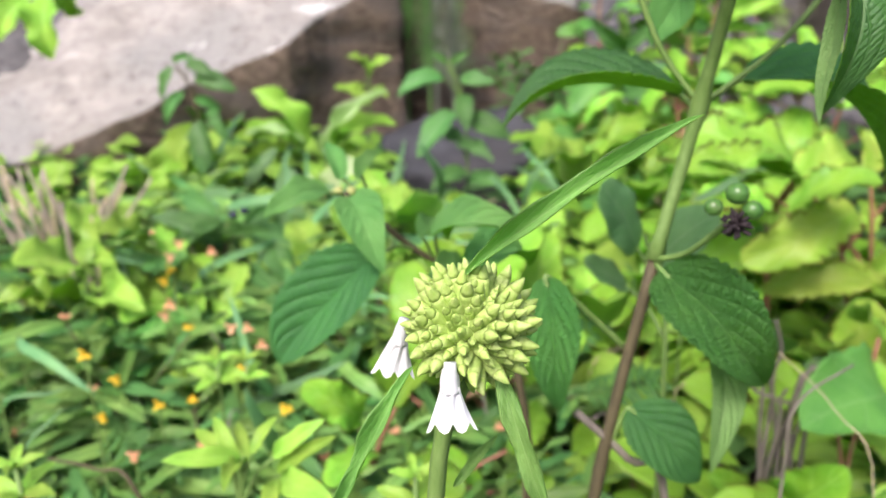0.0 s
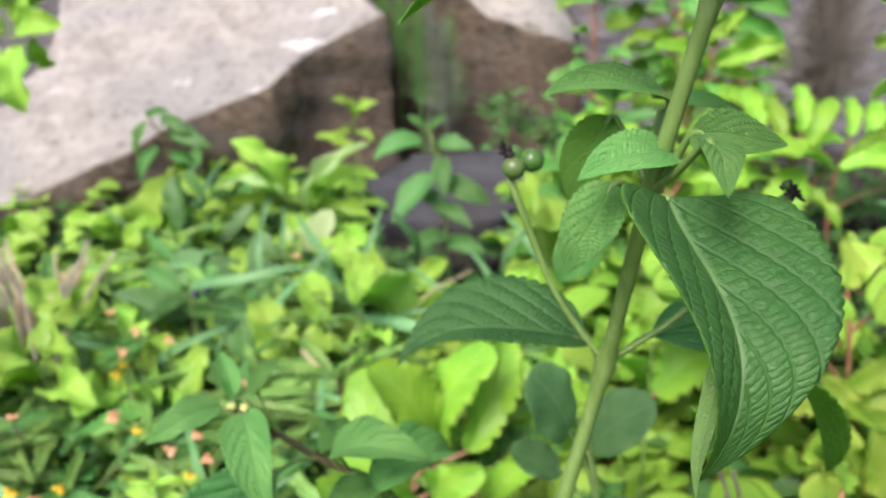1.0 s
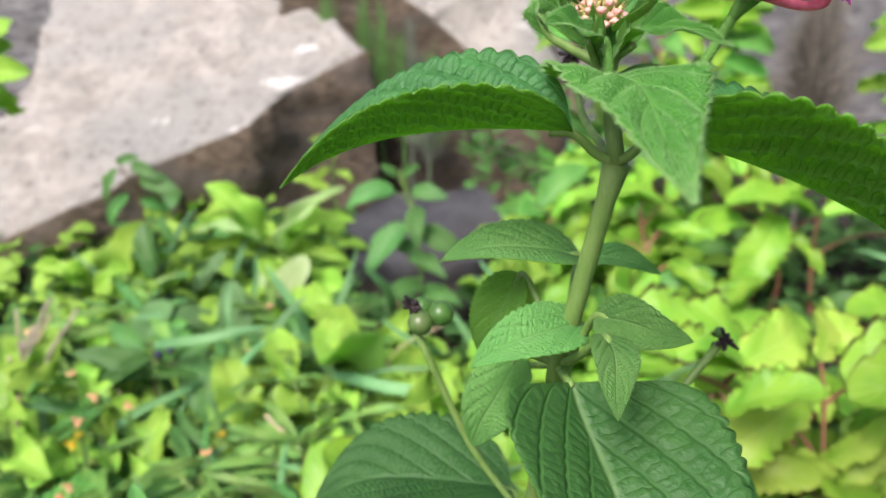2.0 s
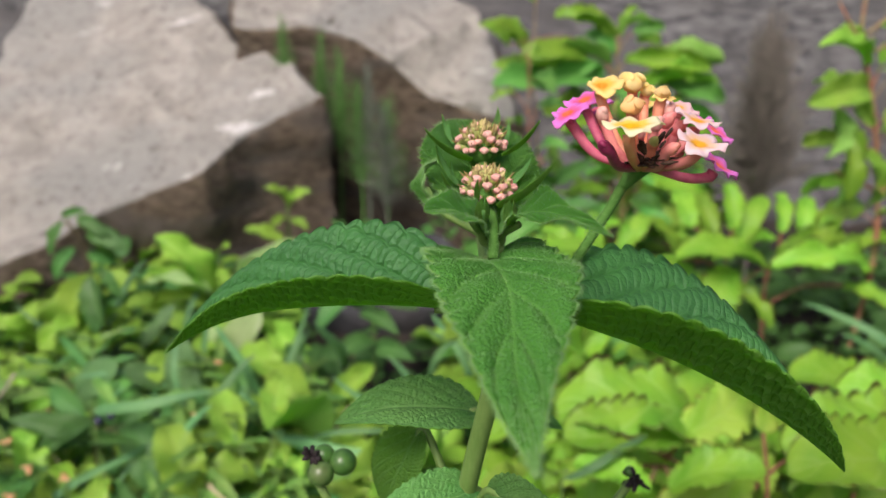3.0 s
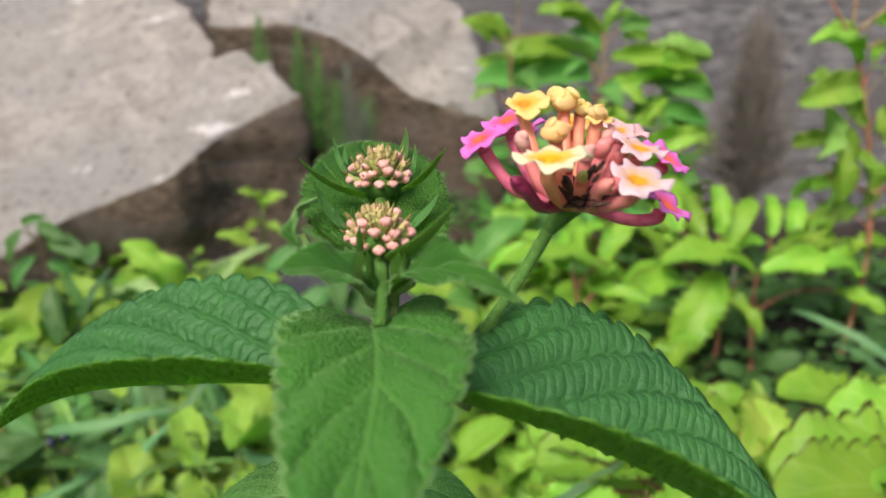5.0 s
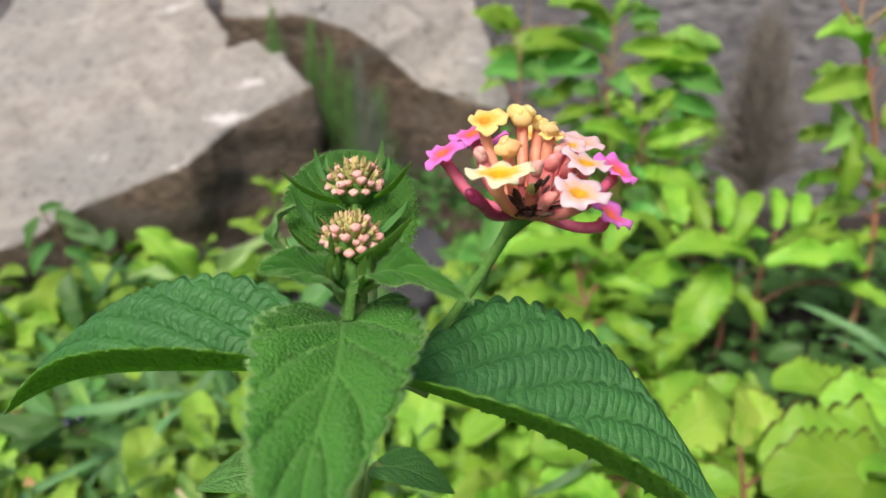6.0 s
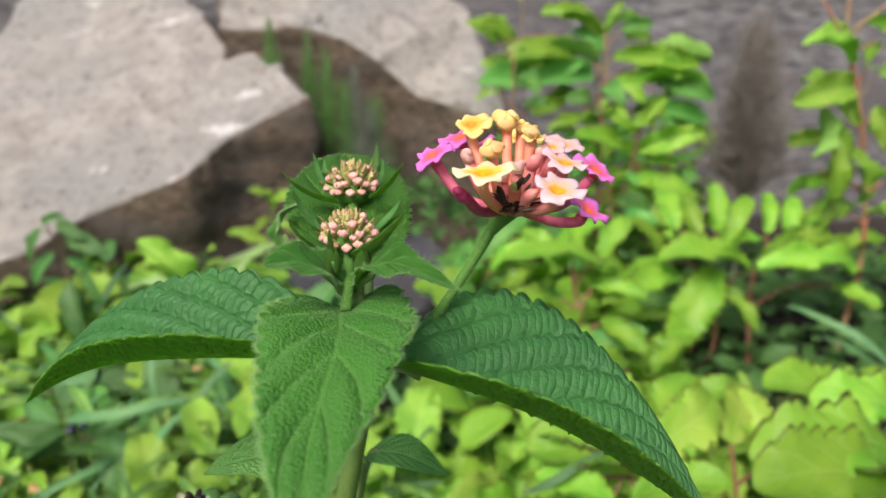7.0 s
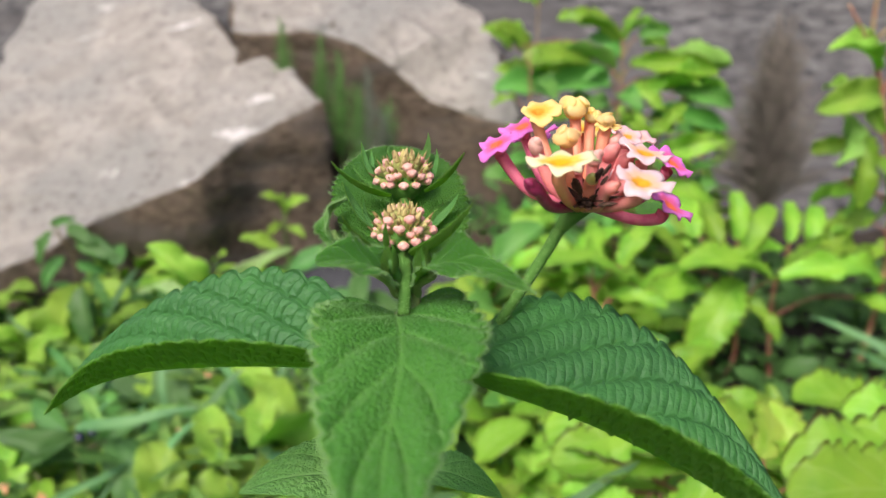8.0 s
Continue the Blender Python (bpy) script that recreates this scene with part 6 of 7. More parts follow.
kalanchoe((0.265, 0.72), [(0.319, 0.72, 0.133), (0.311, 0.72, 0.216)],
          [
    ((0.345, 0.715, 0.212), (0.261, 0.695, 0.227), 0.7), ((0.314, 0.715, 0.213), (0.277, 0.685, 0.157), 0.9),
    ((0.312, 0.715, 0.245), (0.312, 0.735, 0.281), 0.8), ((0.317, 0.715, 0.233), (0.344, 0.735, 0.269), 0.7),
    ((0.308, 0.715, 0.228), (0.354, 0.725, 0.235), 0.7), ((0.271, 0.715, 0.218), (0.245, 0.735, 0.252), 0.8),
    ((0.286, 0.715, 0.208), (0.233, 0.685, 0.199), 0.8), ((0.278, 0.715, 0.247), (0.273, 0.755, 0.272), 0.8),
    ((0.316, 0.715, 0.198), (0.341, 0.685, 0.169), 0.7), ((0.298, 0.715, 0.238), (0.290, 0.745, 0.269), 0.7)], up=(0, -0.5, 1))
kalanchoe((0.37, 0.74), [(0.361, 0.74, 0.113), (0.356, 0.74, 0.199), (0.379, 0.74, 0.23)],
          [
    ((0.444, 0.735, 0.205), (0.347, 0.715, 0.213), 0.45), ((0.359, 0.735, 0.216), (0.416, 0.735, 0.236), 0.6),
    ((0.379, 0.735, 0.237), (0.389, 0.755, 0.264), 0.9), ((0.396, 0.735, 0.237), (0.441, 0.755, 0.256), 0.8),
    ((0.362, 0.735, 0.237), (0.368, 0.765, 0.265), 0.7), ((0.408, 0.735, 0.216), (0.464, 0.735, 0.231), 0.7),
    ((0.387, 0.735, 0.226), (0.418, 0.765, 0.244), 0.8), ((0.422, 0.735, 0.190), (0.451, 0.705, 0.181), 0.7)], up=(0, -0.5, 1))
kalanchoe((0.15, 0.66), [(0.194, 0.66, 0.161), (0.187, 0.66, 0.227)],
          [
    ((0.221, 0.660, 0.227), (0.133, 0.640, 0.247), 0.6), ((0.207, 0.660, 0.241), (0.232, 0.680, 0.266), 0.8),
    ((0.182, 0.660, 0.236), (0.149, 0.680, 0.257), 0.7), ((0.200, 0.660, 0.218), (0.239, 0.640, 0.216), 0.7),
    ((0.174, 0.660, 0.209), (0.129, 0.630, 0.202), 0.8), ((0.186, 0.660, 0.241), (0.189, 0.690, 0.268), 0.7),
    ((0.192, 0.660, 0.199), (0.163, 0.630, 0.175), 0.8), ((0.210, 0.660, 0.190), (0.239, 0.630, 0.175), 0.8)], up=(0, -0.5, 1))
kalanchoe((0.225, 0.39), [(0.247, 0.43, 0.103), (0.24, 0.43, 0.16)],
          [
    ((0.230, 0.430, 0.222), (0.245, 0.469, 0.235), 0.7), ((0.236, 0.430, 0.187), (0.239, 0.450, 0.201), 0.8),
    ((0.246, 0.430, 0.147), (0.225, 0.430, 0.172), 0.8), ((0.248, 0.430, 0.147), (0.274, 0.450, 0.171), 0.9),
    ((0.243, 0.430, 0.103), (0.223, 0.409, 0.158), 0.9), ((0.269, 0.430, 0.096), (0.238, 0.398, 0.160), 0.9),
    ((0.216, 0.430, 0.187), (0.221, 0.469, 0.188), 0.8), ((0.228, 0.430, 0.164), (0.222, 0.459, 0.157), 0.7),
    ((0.252, 0.430, 0.088), (0.206, 0.388, 0.120), 0.9)], pale=True, up=(0, -0.9, 0.7))
kalanchoe((0.20, 0.41), [(0.239, 0.44, 0.109), (0.227, 0.44, 0.173)],
          [
    ((0.226, 0.430, 0.201), (0.159, 0.409, 0.178), 0.62), ((0.181, 0.430, 0.154), (0.235, 0.419, 0.163), 0.62),
    ((0.238, 0.430, 0.164), (0.268, 0.430, 0.190), 0.75), ((0.135, 0.430, 0.217), (0.182, 0.450, 0.221), 0.65),
    ((0.234, 0.430, 0.136), (0.266, 0.409, 0.111), 0.9), ((0.220, 0.430, 0.054), (0.249, 0.388, 0.123), 1),
    ((0.255, 0.430, 0.212), (0.239, 0.459, 0.235), 0.8), ((0.190, 0.430, 0.193), (0.172, 0.450, 0.199), 0.8),
    ((0.253, 0.430, 0.115), (0.228, 0.430, 0.136), 0.8), ((0.190, 0.430, 0.218), (0.235, 0.469, 0.226), 0.8),
    ((0.153, 0.430, 0.203), (0.135, 0.450, 0.186), 0.8)], pale=True, up=(0, -1.0, 0.6))
kalanchoe((0.15, 0.33), [(0.191, 0.335, 0.093)],
          [
    ((0.168, 0.335, 0.080), (0.174, 0.303, 0.124), 0.9),
    ((0.189, 0.335, 0.086), (0.201, 0.313, 0.108), 0.9), ((0.197, 0.335, 0.169), (0.197, 0.366, 0.166), 0.8),
    ((0.146, 0.335, 0.087), (0.122, 0.324, 0.107), 0.8), ((0.183, 0.335, 0.123), (0.198, 0.335, 0.158), 0.9)], yellow=True, up=(0, -0.9, 0.7))
leafy("shaded_leaf_plant", "low plant with one large dark green lobed leaf", "plant", (0.215, 0.34), [(0.212, 0.337, 0.12)],
      [((0.206, 0.335, 0.141), (0.152, 0.303, 0.143), 1.1)], MIDLEAF, GREEN_STEM, up=(0, -0.6, 1))
kalanchoe((0.0, 0.36), [(-0, 0.398, 0.106)],
          [
    ((0.000, 0.398, 0.113), (-0.020, 0.430, 0.173), 0.75), ((0.027, 0.398, 0.142), (0.020, 0.430, 0.177), 0.7),
    ((0.039, 0.398, 0.142), (0.060, 0.440, 0.187), 0.7), ((0.018, 0.398, 0.117), (0.047, 0.377, 0.147), 0.8),
    ((-0.018, 0.398, 0.106), (-0.036, 0.377, 0.139), 0.8), ((0.045, 0.398, 0.115), (0.077, 0.398, 0.143), 0.8),
    ((-0.033, 0.398, 0.120), (-0.014, 0.419, 0.134), 0.8)],
          up=(0, -0.9, 0.7))
kalanchoe((-0.005, 0.30), [(-0.034, 0.324, 0.094)],
          [
    ((-0.034, 0.324, 0.137), (-0.056, 0.303, 0.163), 0.8), ((-0.030, 0.324, 0.119), (-0.045, 0.292, 0.123), 0.8),
    ((-0.019, 0.324, 0.142), (-0.004, 0.345, 0.151), 0.8), ((-0.015, 0.324, 0.113), (0.011, 0.292, 0.118), 0.8),
    ((0.019, 0.324, 0.101), (-0.005, 0.335, 0.115), 0.7), ((0.032, 0.324, 0.119), (0.050, 0.356, 0.124), 0.7),
    ((0.030, 0.324, 0.101), (0.052, 0.313, 0.111), 0.8)],
          up=(0, -0.9, 0.7))


# ---- dense low growth ----
def scatter(n, x0, x1, y0, y1, seed, keep=None):
    rng = random.Random(seed)
    out = []
    while len(out) < n:
        x, y = rng.uniform(x0, x1), rng.uniform(y0, y1)
        if keep is None or keep(x, y):
            out.append((x, y, rng))
    return out


def clump(name, label, category, group, x, y, rng, height, count, size, blades, stalk_mat, wide=(0.7, 1.0), spread=0.035, r0=0.0016, rise=0.35):
    ob = plant(name, x, y, label, category, group)
    f = foot_at(x, y)
    lean = Vector((rng.uniform(-0.02, 0.02), rng.uniform(-0.02, 0.02), 0))
    axis = [f, f + lean * 0.5 + Vector((0, 0, height * 0.5)), f + lean + Vector((0, 0, height))]
    axis_stem(ob, axis, r0, r0 * 0.6, stalk_mat)
    rows = []
    for i in range(count):
        w = i * 2.4 + rng.uniform(-0.4, 0.4)
        h = 0.35 + 0.65 * i / max(1, count - 1)
        d = Vector((math.cos(w), math.sin(w), rng.uniform(-0.1, rise) + 0.5 * (h > 0.9)))
        b = f + lean * h + Vector((0, 0, height * h)) + d * spread * rng.uniform(0.3, 0.7) * (1.15 - 0.5 * h)
        rows.append((b, b + d * size * rng.uniform(0.7, 1.15), rng.uniform(*wide)))
    add_leaves(ob, blades, rows, axis, stalk_mat, up=(0, -0.25, 1), jitter=0.3, r=r0 * 0.5)
    return ob


for x, y, rng in scatter(30, 0.10, 0.85, 0.42, 0.86, 3, lambda x, y: x < 0.13 + (y - 0.1) * 0.75 and x > 0.02 + 0.10 * y and not (x > 0.27 and y > 0.53)):
    clump("kalanchoe", "kalanchoe with thick lime-green scalloped leaves, dark red rims", "succulent", "kalanchoe clumps", x, y, rng,
          rng.uniform(0.05, 0.085), 9, 0.050, LIME + YELLOW[:1] if y < 0.62 else LIME[:3] + MIDLEAF[:3], RED_STEM, spread=0.03, r0=0.0024)
for x, y, rng in scatter(14, -0.42, 0.12, 0.44, 0.80, 8, lambda x, y: abs(x - 0.03) < 0.09 + (y - 0.1) * 0.62 and not (x < -0.02 and y > 0.52) and not (-0.07 < x < 0.10 and y > 0.57)):
    clump("broad_leaf_plant", "bright yellow-green low plant with broad leaves", "plant", "broad-leaved plants", x, y, rng,
          rng.uniform(0.04, 0.085), 8, 0.044, BROAD, GREEN_STEM, spread=0.03)
for x, y, rng in scatter(15, -0.35, 0.30, 0.42, 0.86, 12, lambda x, y: abs(x - 0.03) < 0.09 + (y - 0.1) * 0.62 and not (x < -0.25 and y > 0.66) and not (-0.07 < x < 0.10 and y > 0.62)):
    clump("dark_leaf_plant", "low plant with pointed dark green leaves", "plant", "dark-leaved plants", x, y, rng,
          rng.uniform(0.03, 0.075), 8, 0.030, OVATE, GREEN_STEM, spread=0.03)


# trailing plant with narrow dark leaflets and small orange and yellow flowers
def trailing(x, y, rng, height, stems=3):
    ob = plant("trailing_herb", x, y, "trailing herb with narrow dark leaves and orange flowers", "herb", "trailing herbs")
    f = foot_at(x, y)
    for s in range(stems):
        w = rng.uniform(0, 6.28)
        d = Vector((math.cos(w), math.sin(w) * 0.8, 0))
        tip = f + d * rng.uniform(0.03, 0.06) + Vector((0, 0, height * rng.uniform(0.8, 1.15)))
        axis = [f, f + d * 0.012 + Vector((0, 0, height * 0.6)), tip]
        axis_stem(ob, axis, 0.0009, 0.0005, GREEN_STEM if s % 2 else WOOD_STEM)
        line = path_points(axis, 4)
        for i in range(2, len(line)):
            p = line[i]
            for side in (-1, 1) if rng.random() < 0.7 else (-1, 0.3, 1):
                a = w + side * rng.uniform(0.6, 1.5)
                e = Vector((math.cos(a), math.sin(a), rng.uniform(-0.1, 0.4)))
                u = Vector((rng.gauss(0, 0.3), -0.5 + rng.gauss(0, 0.3), 1))
                if rng.random() < 0.04:
                    part("leaf", rng.choice(FROND), None, ob, span(p, p + e * rng.uniform(0.030, 0.052), u, rng.uniform(0.8, 1.1)))
                else:
                    part("leaf", rng.choice(HERB + HERB + LEAFLET), None, ob, span(p, p + e * rng.uniform(0.026, 0.052), u, rng.uniform(0.40, 0.72)))
        if rng.random() < 0.34:
            c = tip + Vector((0, 0, 0.003))
            bm = bmesh.new()
            for k in range(3):
                q = Vector((math.cos(k * 2.1 + w), math.sin(k * 2.1 + w), 0.6)).normalized()
                blob(bm, toward(c + q * 0.0018, q, (0.0016, 0.0007, 0.0024)), 8, 6, 0, 0.1)
            part("flower", bm, rng.choice((SMALL_ORANGE, SMALL_ORANGE, SMALL_YELLOW)), ob)


for x, y, rng in scatter(56, -0.38, 0.06, 0.27, 0.62, 21, lambda x, y: x > 0.02 - 0.08 - (y - 0.02) * 0.62 and x < 0.05 - 0.02 * (y > 0.4) - max(0, y - 0.45) * 0.5):
    trailing(x, y, rng, rng.uniform(0.055, 0.09))

# single flowers standing clear of the leaves
for k, (q, yellow) in enumerate((((-0.162, 0.45, 0.163), 1), ((-0.169, 0.356, 0.119), 1), ((-0.076, 0.356, 0.123), 1), ((-0.175, 0.388, 0.123), 1), ((-0.144, 0.366, 0.12), 1), ((-0.167, 0.45, 0.156), 1), ((-0.155, 0.324, 0.169), 1),
                                ((-0.161, 0.43, 0.142), 0), ((-0.107, 0.409, 0.143), 0), ((-0.166, 0.479, 0.17), 0), ((-0.146, 0.479, 0.164), 0), ((-0.14, 0.324, 0.118), 0),
                                ((-0.094, 0.388, 0.143), 0), ((-0.102, 0.366, 0.163), 0), ((-0.14, 0.388, 0.166), 0), ((-0.161, 0.45, 0.171), 0))):
    q = Vector(q)
    ob = plant("flower_stalk", q.x, q.y, "small yellow pea-like flower on a thin stalk" if yellow else "small orange-pink flower on a thin stalk", "flower", "small flowers")
    axis_stem(ob, [foot_at(q.x, q.y), q.lerp(foot_at(q.x, q.y), 0.4), q], 0.0008, 0.0005, GREEN_STEM)
    bm = bmesh.new()
    for j in range(3):
        w = j * 2.1 + k
        d = Vector((math.cos(w) * 0.8, -0.5, math.sin(w) * 0.8)).normalized()
        blob(bm, toward(q + d * 0.0018, d, (0.0018, 0.0008, 0.0024)), 10, 7, 0, 0.15)
    part("flower", bm, SMALL_YELLOW if yellow else SMALL_ORANGE, ob)

# bright palmate herb and small sprouts close by
palm = plant("palmate_herb", -0.035, 0.22, "bright green herb with narrow finger-like leaflets", "herb")
axis = [foot_at(-0.035, 0.22), (-0.061, 0.229, 0.16), (-0.058, 0.229, 0.179)]
axis_stem(palm, axis, 0.0010, 0.0007, GREEN_STEM)
add_leaves(palm, LANCE, [
    ((-0.059, 0.229, 0.179), (-0.080, 0.218, 0.185), 0.95), ((-0.060, 0.229, 0.178), (-0.070, 0.239, 0.188), 1),
    ((-0.059, 0.229, 0.177), (-0.058, 0.207, 0.182), 1), ((-0.058, 0.229, 0.178), (-0.077, 0.239, 0.183), 0.9),
    ((-0.056, 0.229, 0.180), (-0.049, 0.239, 0.188), 1), ((-0.049, 0.229, 0.179), (-0.031, 0.229, 0.193), 0.9),
    ((-0.048, 0.229, 0.173), (-0.028, 0.229, 0.187), 0.9), ((-0.047, 0.229, 0.172), (-0.026, 0.207, 0.179), 1),
    ((-0.049, 0.229, 0.171), (-0.045, 0.207, 0.170), 1), ((-0.057, 0.229, 0.178), (-0.064, 0.244, 0.183), 0.8)], axis, GREEN_STEM, up=(0, -0.8, 0.9), jitter=0.1)
for q, h in (((-0.108, 0.356, 0.149), 1.0), ((-0.125, 0.218, 0.183), 0.75), ((-0.003, 0.218, 0.18), 0.7), ((-0.094, 0.356, 0.15), 0.7)):
    q = Vector(q)
    ob = plant("sprout", q.x, q.y, "small bright sprout with a ring of leaves", "herb", "sprouts")
    axis = [foot_at(q.x, q.y), q]
    axis_stem(ob, axis, 0.0010, 0.0008, GREEN_STEM)
    add_leaves(ob, LANCE, [(q + Vector((0, 0, dz)), q + Vector((math.cos(w) * s * h, math.sin(w) * s * h, dz + 0.003)), 1.25)
                           for dz, s, n in ((0.0, 0.012, 4), (-0.010, 0.019, 4)) for w in [k * 1.57 + dz * 60 + 0.3 for k in range(n)]], axis, GREEN_STEM, stalk=False, jitter=0.1)

# ---- grass, twigs, dry stalks ----
for a, b in (((-0.129, 0.682, 0.114), (-0.123, 0.682, 0.189)), ((-0.077, 0.626, 0.12), (-0.072, 0.626, 0.164)), ((-0.058, 0.577, 0.11), (-0.045, 0.557, 0.151)), ((0.128, 0.4, 0.215), (0.171, 0.42, 0.227)),
             ((0.403, 0.6, 0.18), (0.352, 0.66, 0.201)), ((0.427, 0.62, 0.156), (0.363, 0.62, 0.193)), ((-0.122, 0.6, 0.136), (-0.126, 0.62, 0.189)), ((-0.073, 0.55, 0.147), (-0.061, 0.56, 0.183)),
             ((-0.161, 0.508, 0.133), (-0.223, 0.489, 0.159)), ((-0.167, 0.479, 0.141), (-0.115, 0.528, 0.157)), ((-0.224, 0.388, 0.147), (-0.17, 0.356, 0.131)), ((-0.197, 0.324, 0.146), (-0.168, 0.324, 0.151)), ((-0.014, 0.547, 0.15), (0.044, 0.547, 0.157)),
             ((-0.038, 0.547, 0.149), (0.056, 0.528, 0.143)), ((-0.051, 0.45, 0.144), (-0.015, 0.43, 0.149)), ((-0.15, 0.26, 0.161), (-0.138, 0.271, 0.173)), ((-0.15, 0.528, 0.178), (-0.071, 0.528, 0.193)), ((-0.065, 0.62, 0.138), (-0.097, 0.62, 0.202))):
    a, b = Vector(a), Vector(b)
    ob = plant("grass_tuft", a.x, a.y, "blue-green grass blade among low plants", "grass", "grass blades")
    part("blade", random.choice(GRASS), None, ob, span(a, b, (0.2, -1, 0.6), 1.2))
    g = foot_at(a.x, a.y)
    stem([g, g.lerp(a, 0.6), a, a.lerp(b, 0.08)], 0.0008, 0.0005, GREEN_STEM, ob, "culm", seg=6, steps=4)


rg = random.Random(55)
for i in range(44):
    x, y = rg.uniform(-0.26, 0.14), rg.uniform(0.36, 0.72)
    if abs(x - 0.03) > 0.09 + (y - 0.1) * 0.6:
        continue
    g = foot_at(x, y)
    w = rg.uniform(0, 6.28)
    a = g + Vector((math.cos(w) * 0.006, math.sin(w) * 0.006, rg.uniform(0.03, 0.06)))
    b = a + Vector((math.cos(w), math.sin(w) * 0.6, rg.uniform(0.1, 1.3))).normalized() * rg.uniform(0.045, 0.085)
    ob = plant("grass_tuft", x, y, "blue-green grass blade among low plants", "grass", "grass blades")
    part("blade", rg.choice(GRASS), None, ob, span(a, b, (rg.uniform(-0.5, 0.5), -1, 0.7), rg.uniform(0.9, 1.5)))
    stem([g, g.lerp(a, 0.6), a, a.lerp(b, 0.08)], 0.0008, 0.0005, GREEN_STEM, ob, "culm", seg=6, steps=4)


def stick(points, r0, r1, material, label, category="twig", name="twig"):
    base = Vector(points[0])
    ob = thing(name, base, label, category, "dry twigs")
    stem(points, r0, r1, material, ob, "shoot", seg=8, rough=0.12, steps=5)
    return ob


def to_ground(p, dx=0.0, dy=0.0):
    return foot_at(p[0] + dx, p[1] + dy)


q = (0.07, 0.207, 0.176)
stick([to_ground(q, 0.01), q, (0.058, 0.207, 0.193), (0.043, 0.207, 0.208)], 0.0013, 0.0011, DRY_STEM, "broken brown twig leaning among the leaves")
q = (0.142, 0.229, 0.163)
stick([to_ground(q, 0.005), q, (0.131, 0.239, 0.189), (0.115, 0.25, 0.205)], 0.00026, 0.0002, STRAW, "thin bent straw-coloured grass stalk")
q = (0.117, 0.239, 0.161)
stick([to_ground(q), q, (0.118, 0.239, 0.191), (0.14, 0.25, 0.2)], 0.0006, 0.0004, DRY_STEM, "thin grey branched dry twig")
q = (0.03, 0.218, 0.188)
stick([to_ground(q), q, (0.024, 0.223, 0.198), (0.025, 0.229, 0.209)], 0.0009, 0.0006, WOOD_STEM, "dark brown bare twig among leaves")
q = (-0.109, 0.26, 0.141)
stick([to_ground(q, 0.02), q, (-0.13, 0.271, 0.146), (-0.161, 0.292, 0.137)], 0.0009, 0.0006, WOOD_STEM, "dark brown twig lying over the herbs")
q = (-0.043, 0.479, 0.127)
stick([to_ground(q, 0.01), q, (-0.067, 0.489, 0.152)], 0.0013, 0.0010, STRAW, "pale dry stalk piece")
stump = Vector((0.158, 0.335, 0.141))
for i in range(9):
    w = random.uniform(-0.020, 0.020)
    q = stump + Vector((w * 0.5, random.uniform(-0.012, 0.012), random.uniform(-0.012, 0.004)))
    t = q + Vector((w * 1.0 + random.uniform(-0.008, 0.008), random.uniform(-0.01, 0.01), random.uniform(0.012, 0.036)))
    foot = to_ground(stump, random.uniform(-0.004, 0.012), random.uniform(0.0, 0.03))
    stick([foot, foot.lerp(q, 0.5) + Vector((random.uniform(-0.008, 0.008), 0, 0)), q, q.lerp(t, 0.5) + Vector((random.uniform(-0.004, 0.004), 0, 0)), t], 0.0013, 0.0008, DRY_STEM,
          "grey dry stalk of an old cut plant")
for i in range(34):
    w = random.uniform(-0.03, 0.03)
    q = Vector((-0.262, 0.528, 0.151)) + Vector((w, random.uniform(-0.02, 0.02), 0))
    t = q + Vector((w * 0.8 + random.uniform(-0.02, 0.02), random.uniform(-0.01, 0.01), random.uniform(0.02, 0.06)))
    stick([to_ground(q), q, t], 0.0017, 0.0010, STRAW if i % 3 == 0 else DRY_PALE, "pale grey dry stalk")


rd = random.Random(9)
for i in range(34):
    x, y = rd.uniform(-0.18, 0.30), rd.uniform(0.36, 0.66)
    if not abs(x - 0.04) < 0.08 + y * 0.5:
        continue
    w = rd.uniform(0, 6.28)
    a = foot_at(x, y)
    d = Vector((math.cos(w), math.sin(w) * 0.5, 0)) * rd.uniform(0.02, 0.06)
    stick([a, a + Vector((0, 0, rd.uniform(0.04, 0.07))) + d * 0.3, a + Vector((0, 0, rd.uniform(0.05, 0.085))) + d], rd.uniform(0.0006, 0.0011), 0.0005, rd.choice((STRAW, DRY_STEM)),
          "dry straw-coloured stalk among green leaves")


def plume(x, y, z0, z1, width, n, material, label, needle=0.03, droop=0.0, r=0.0005):
    """Feathery plant: a stem with fine needles all along it."""
    ob = plant("feathery_plant", x, y, label, "plant", "feathery plants")
    f = foot_at(x, y)
    top = Vector((x + random.uniform(-0.01, 0.01), y, z1))
    axis_stem(ob, [f, (f + top) * 0.5, top], 0.0016, 0.0008, material)
    bm = bmesh.new()
    for i in range(n):
        h = random.random() ** 0.8
        p = f.lerp(top, 1 - h * (z1 - z0) / (z1 - f.z))
        w = random.uniform(0, 6.28)
        reach = width * (0.25 + 0.75 * h) * random.uniform(0.5, 1.1)
        d = Vector((math.cos(w) * reach, math.sin(w) * reach * 0.6, needle * random.uniform(0.4, 1.2) - droop * reach))
        tube(bm, [p, p + d * 0.5 + Vector((0, 0, needle * 0.15)), p + d], r, r * 0.4, seg=3, steps=1, close=False)
    part("needles", bm, material, ob)


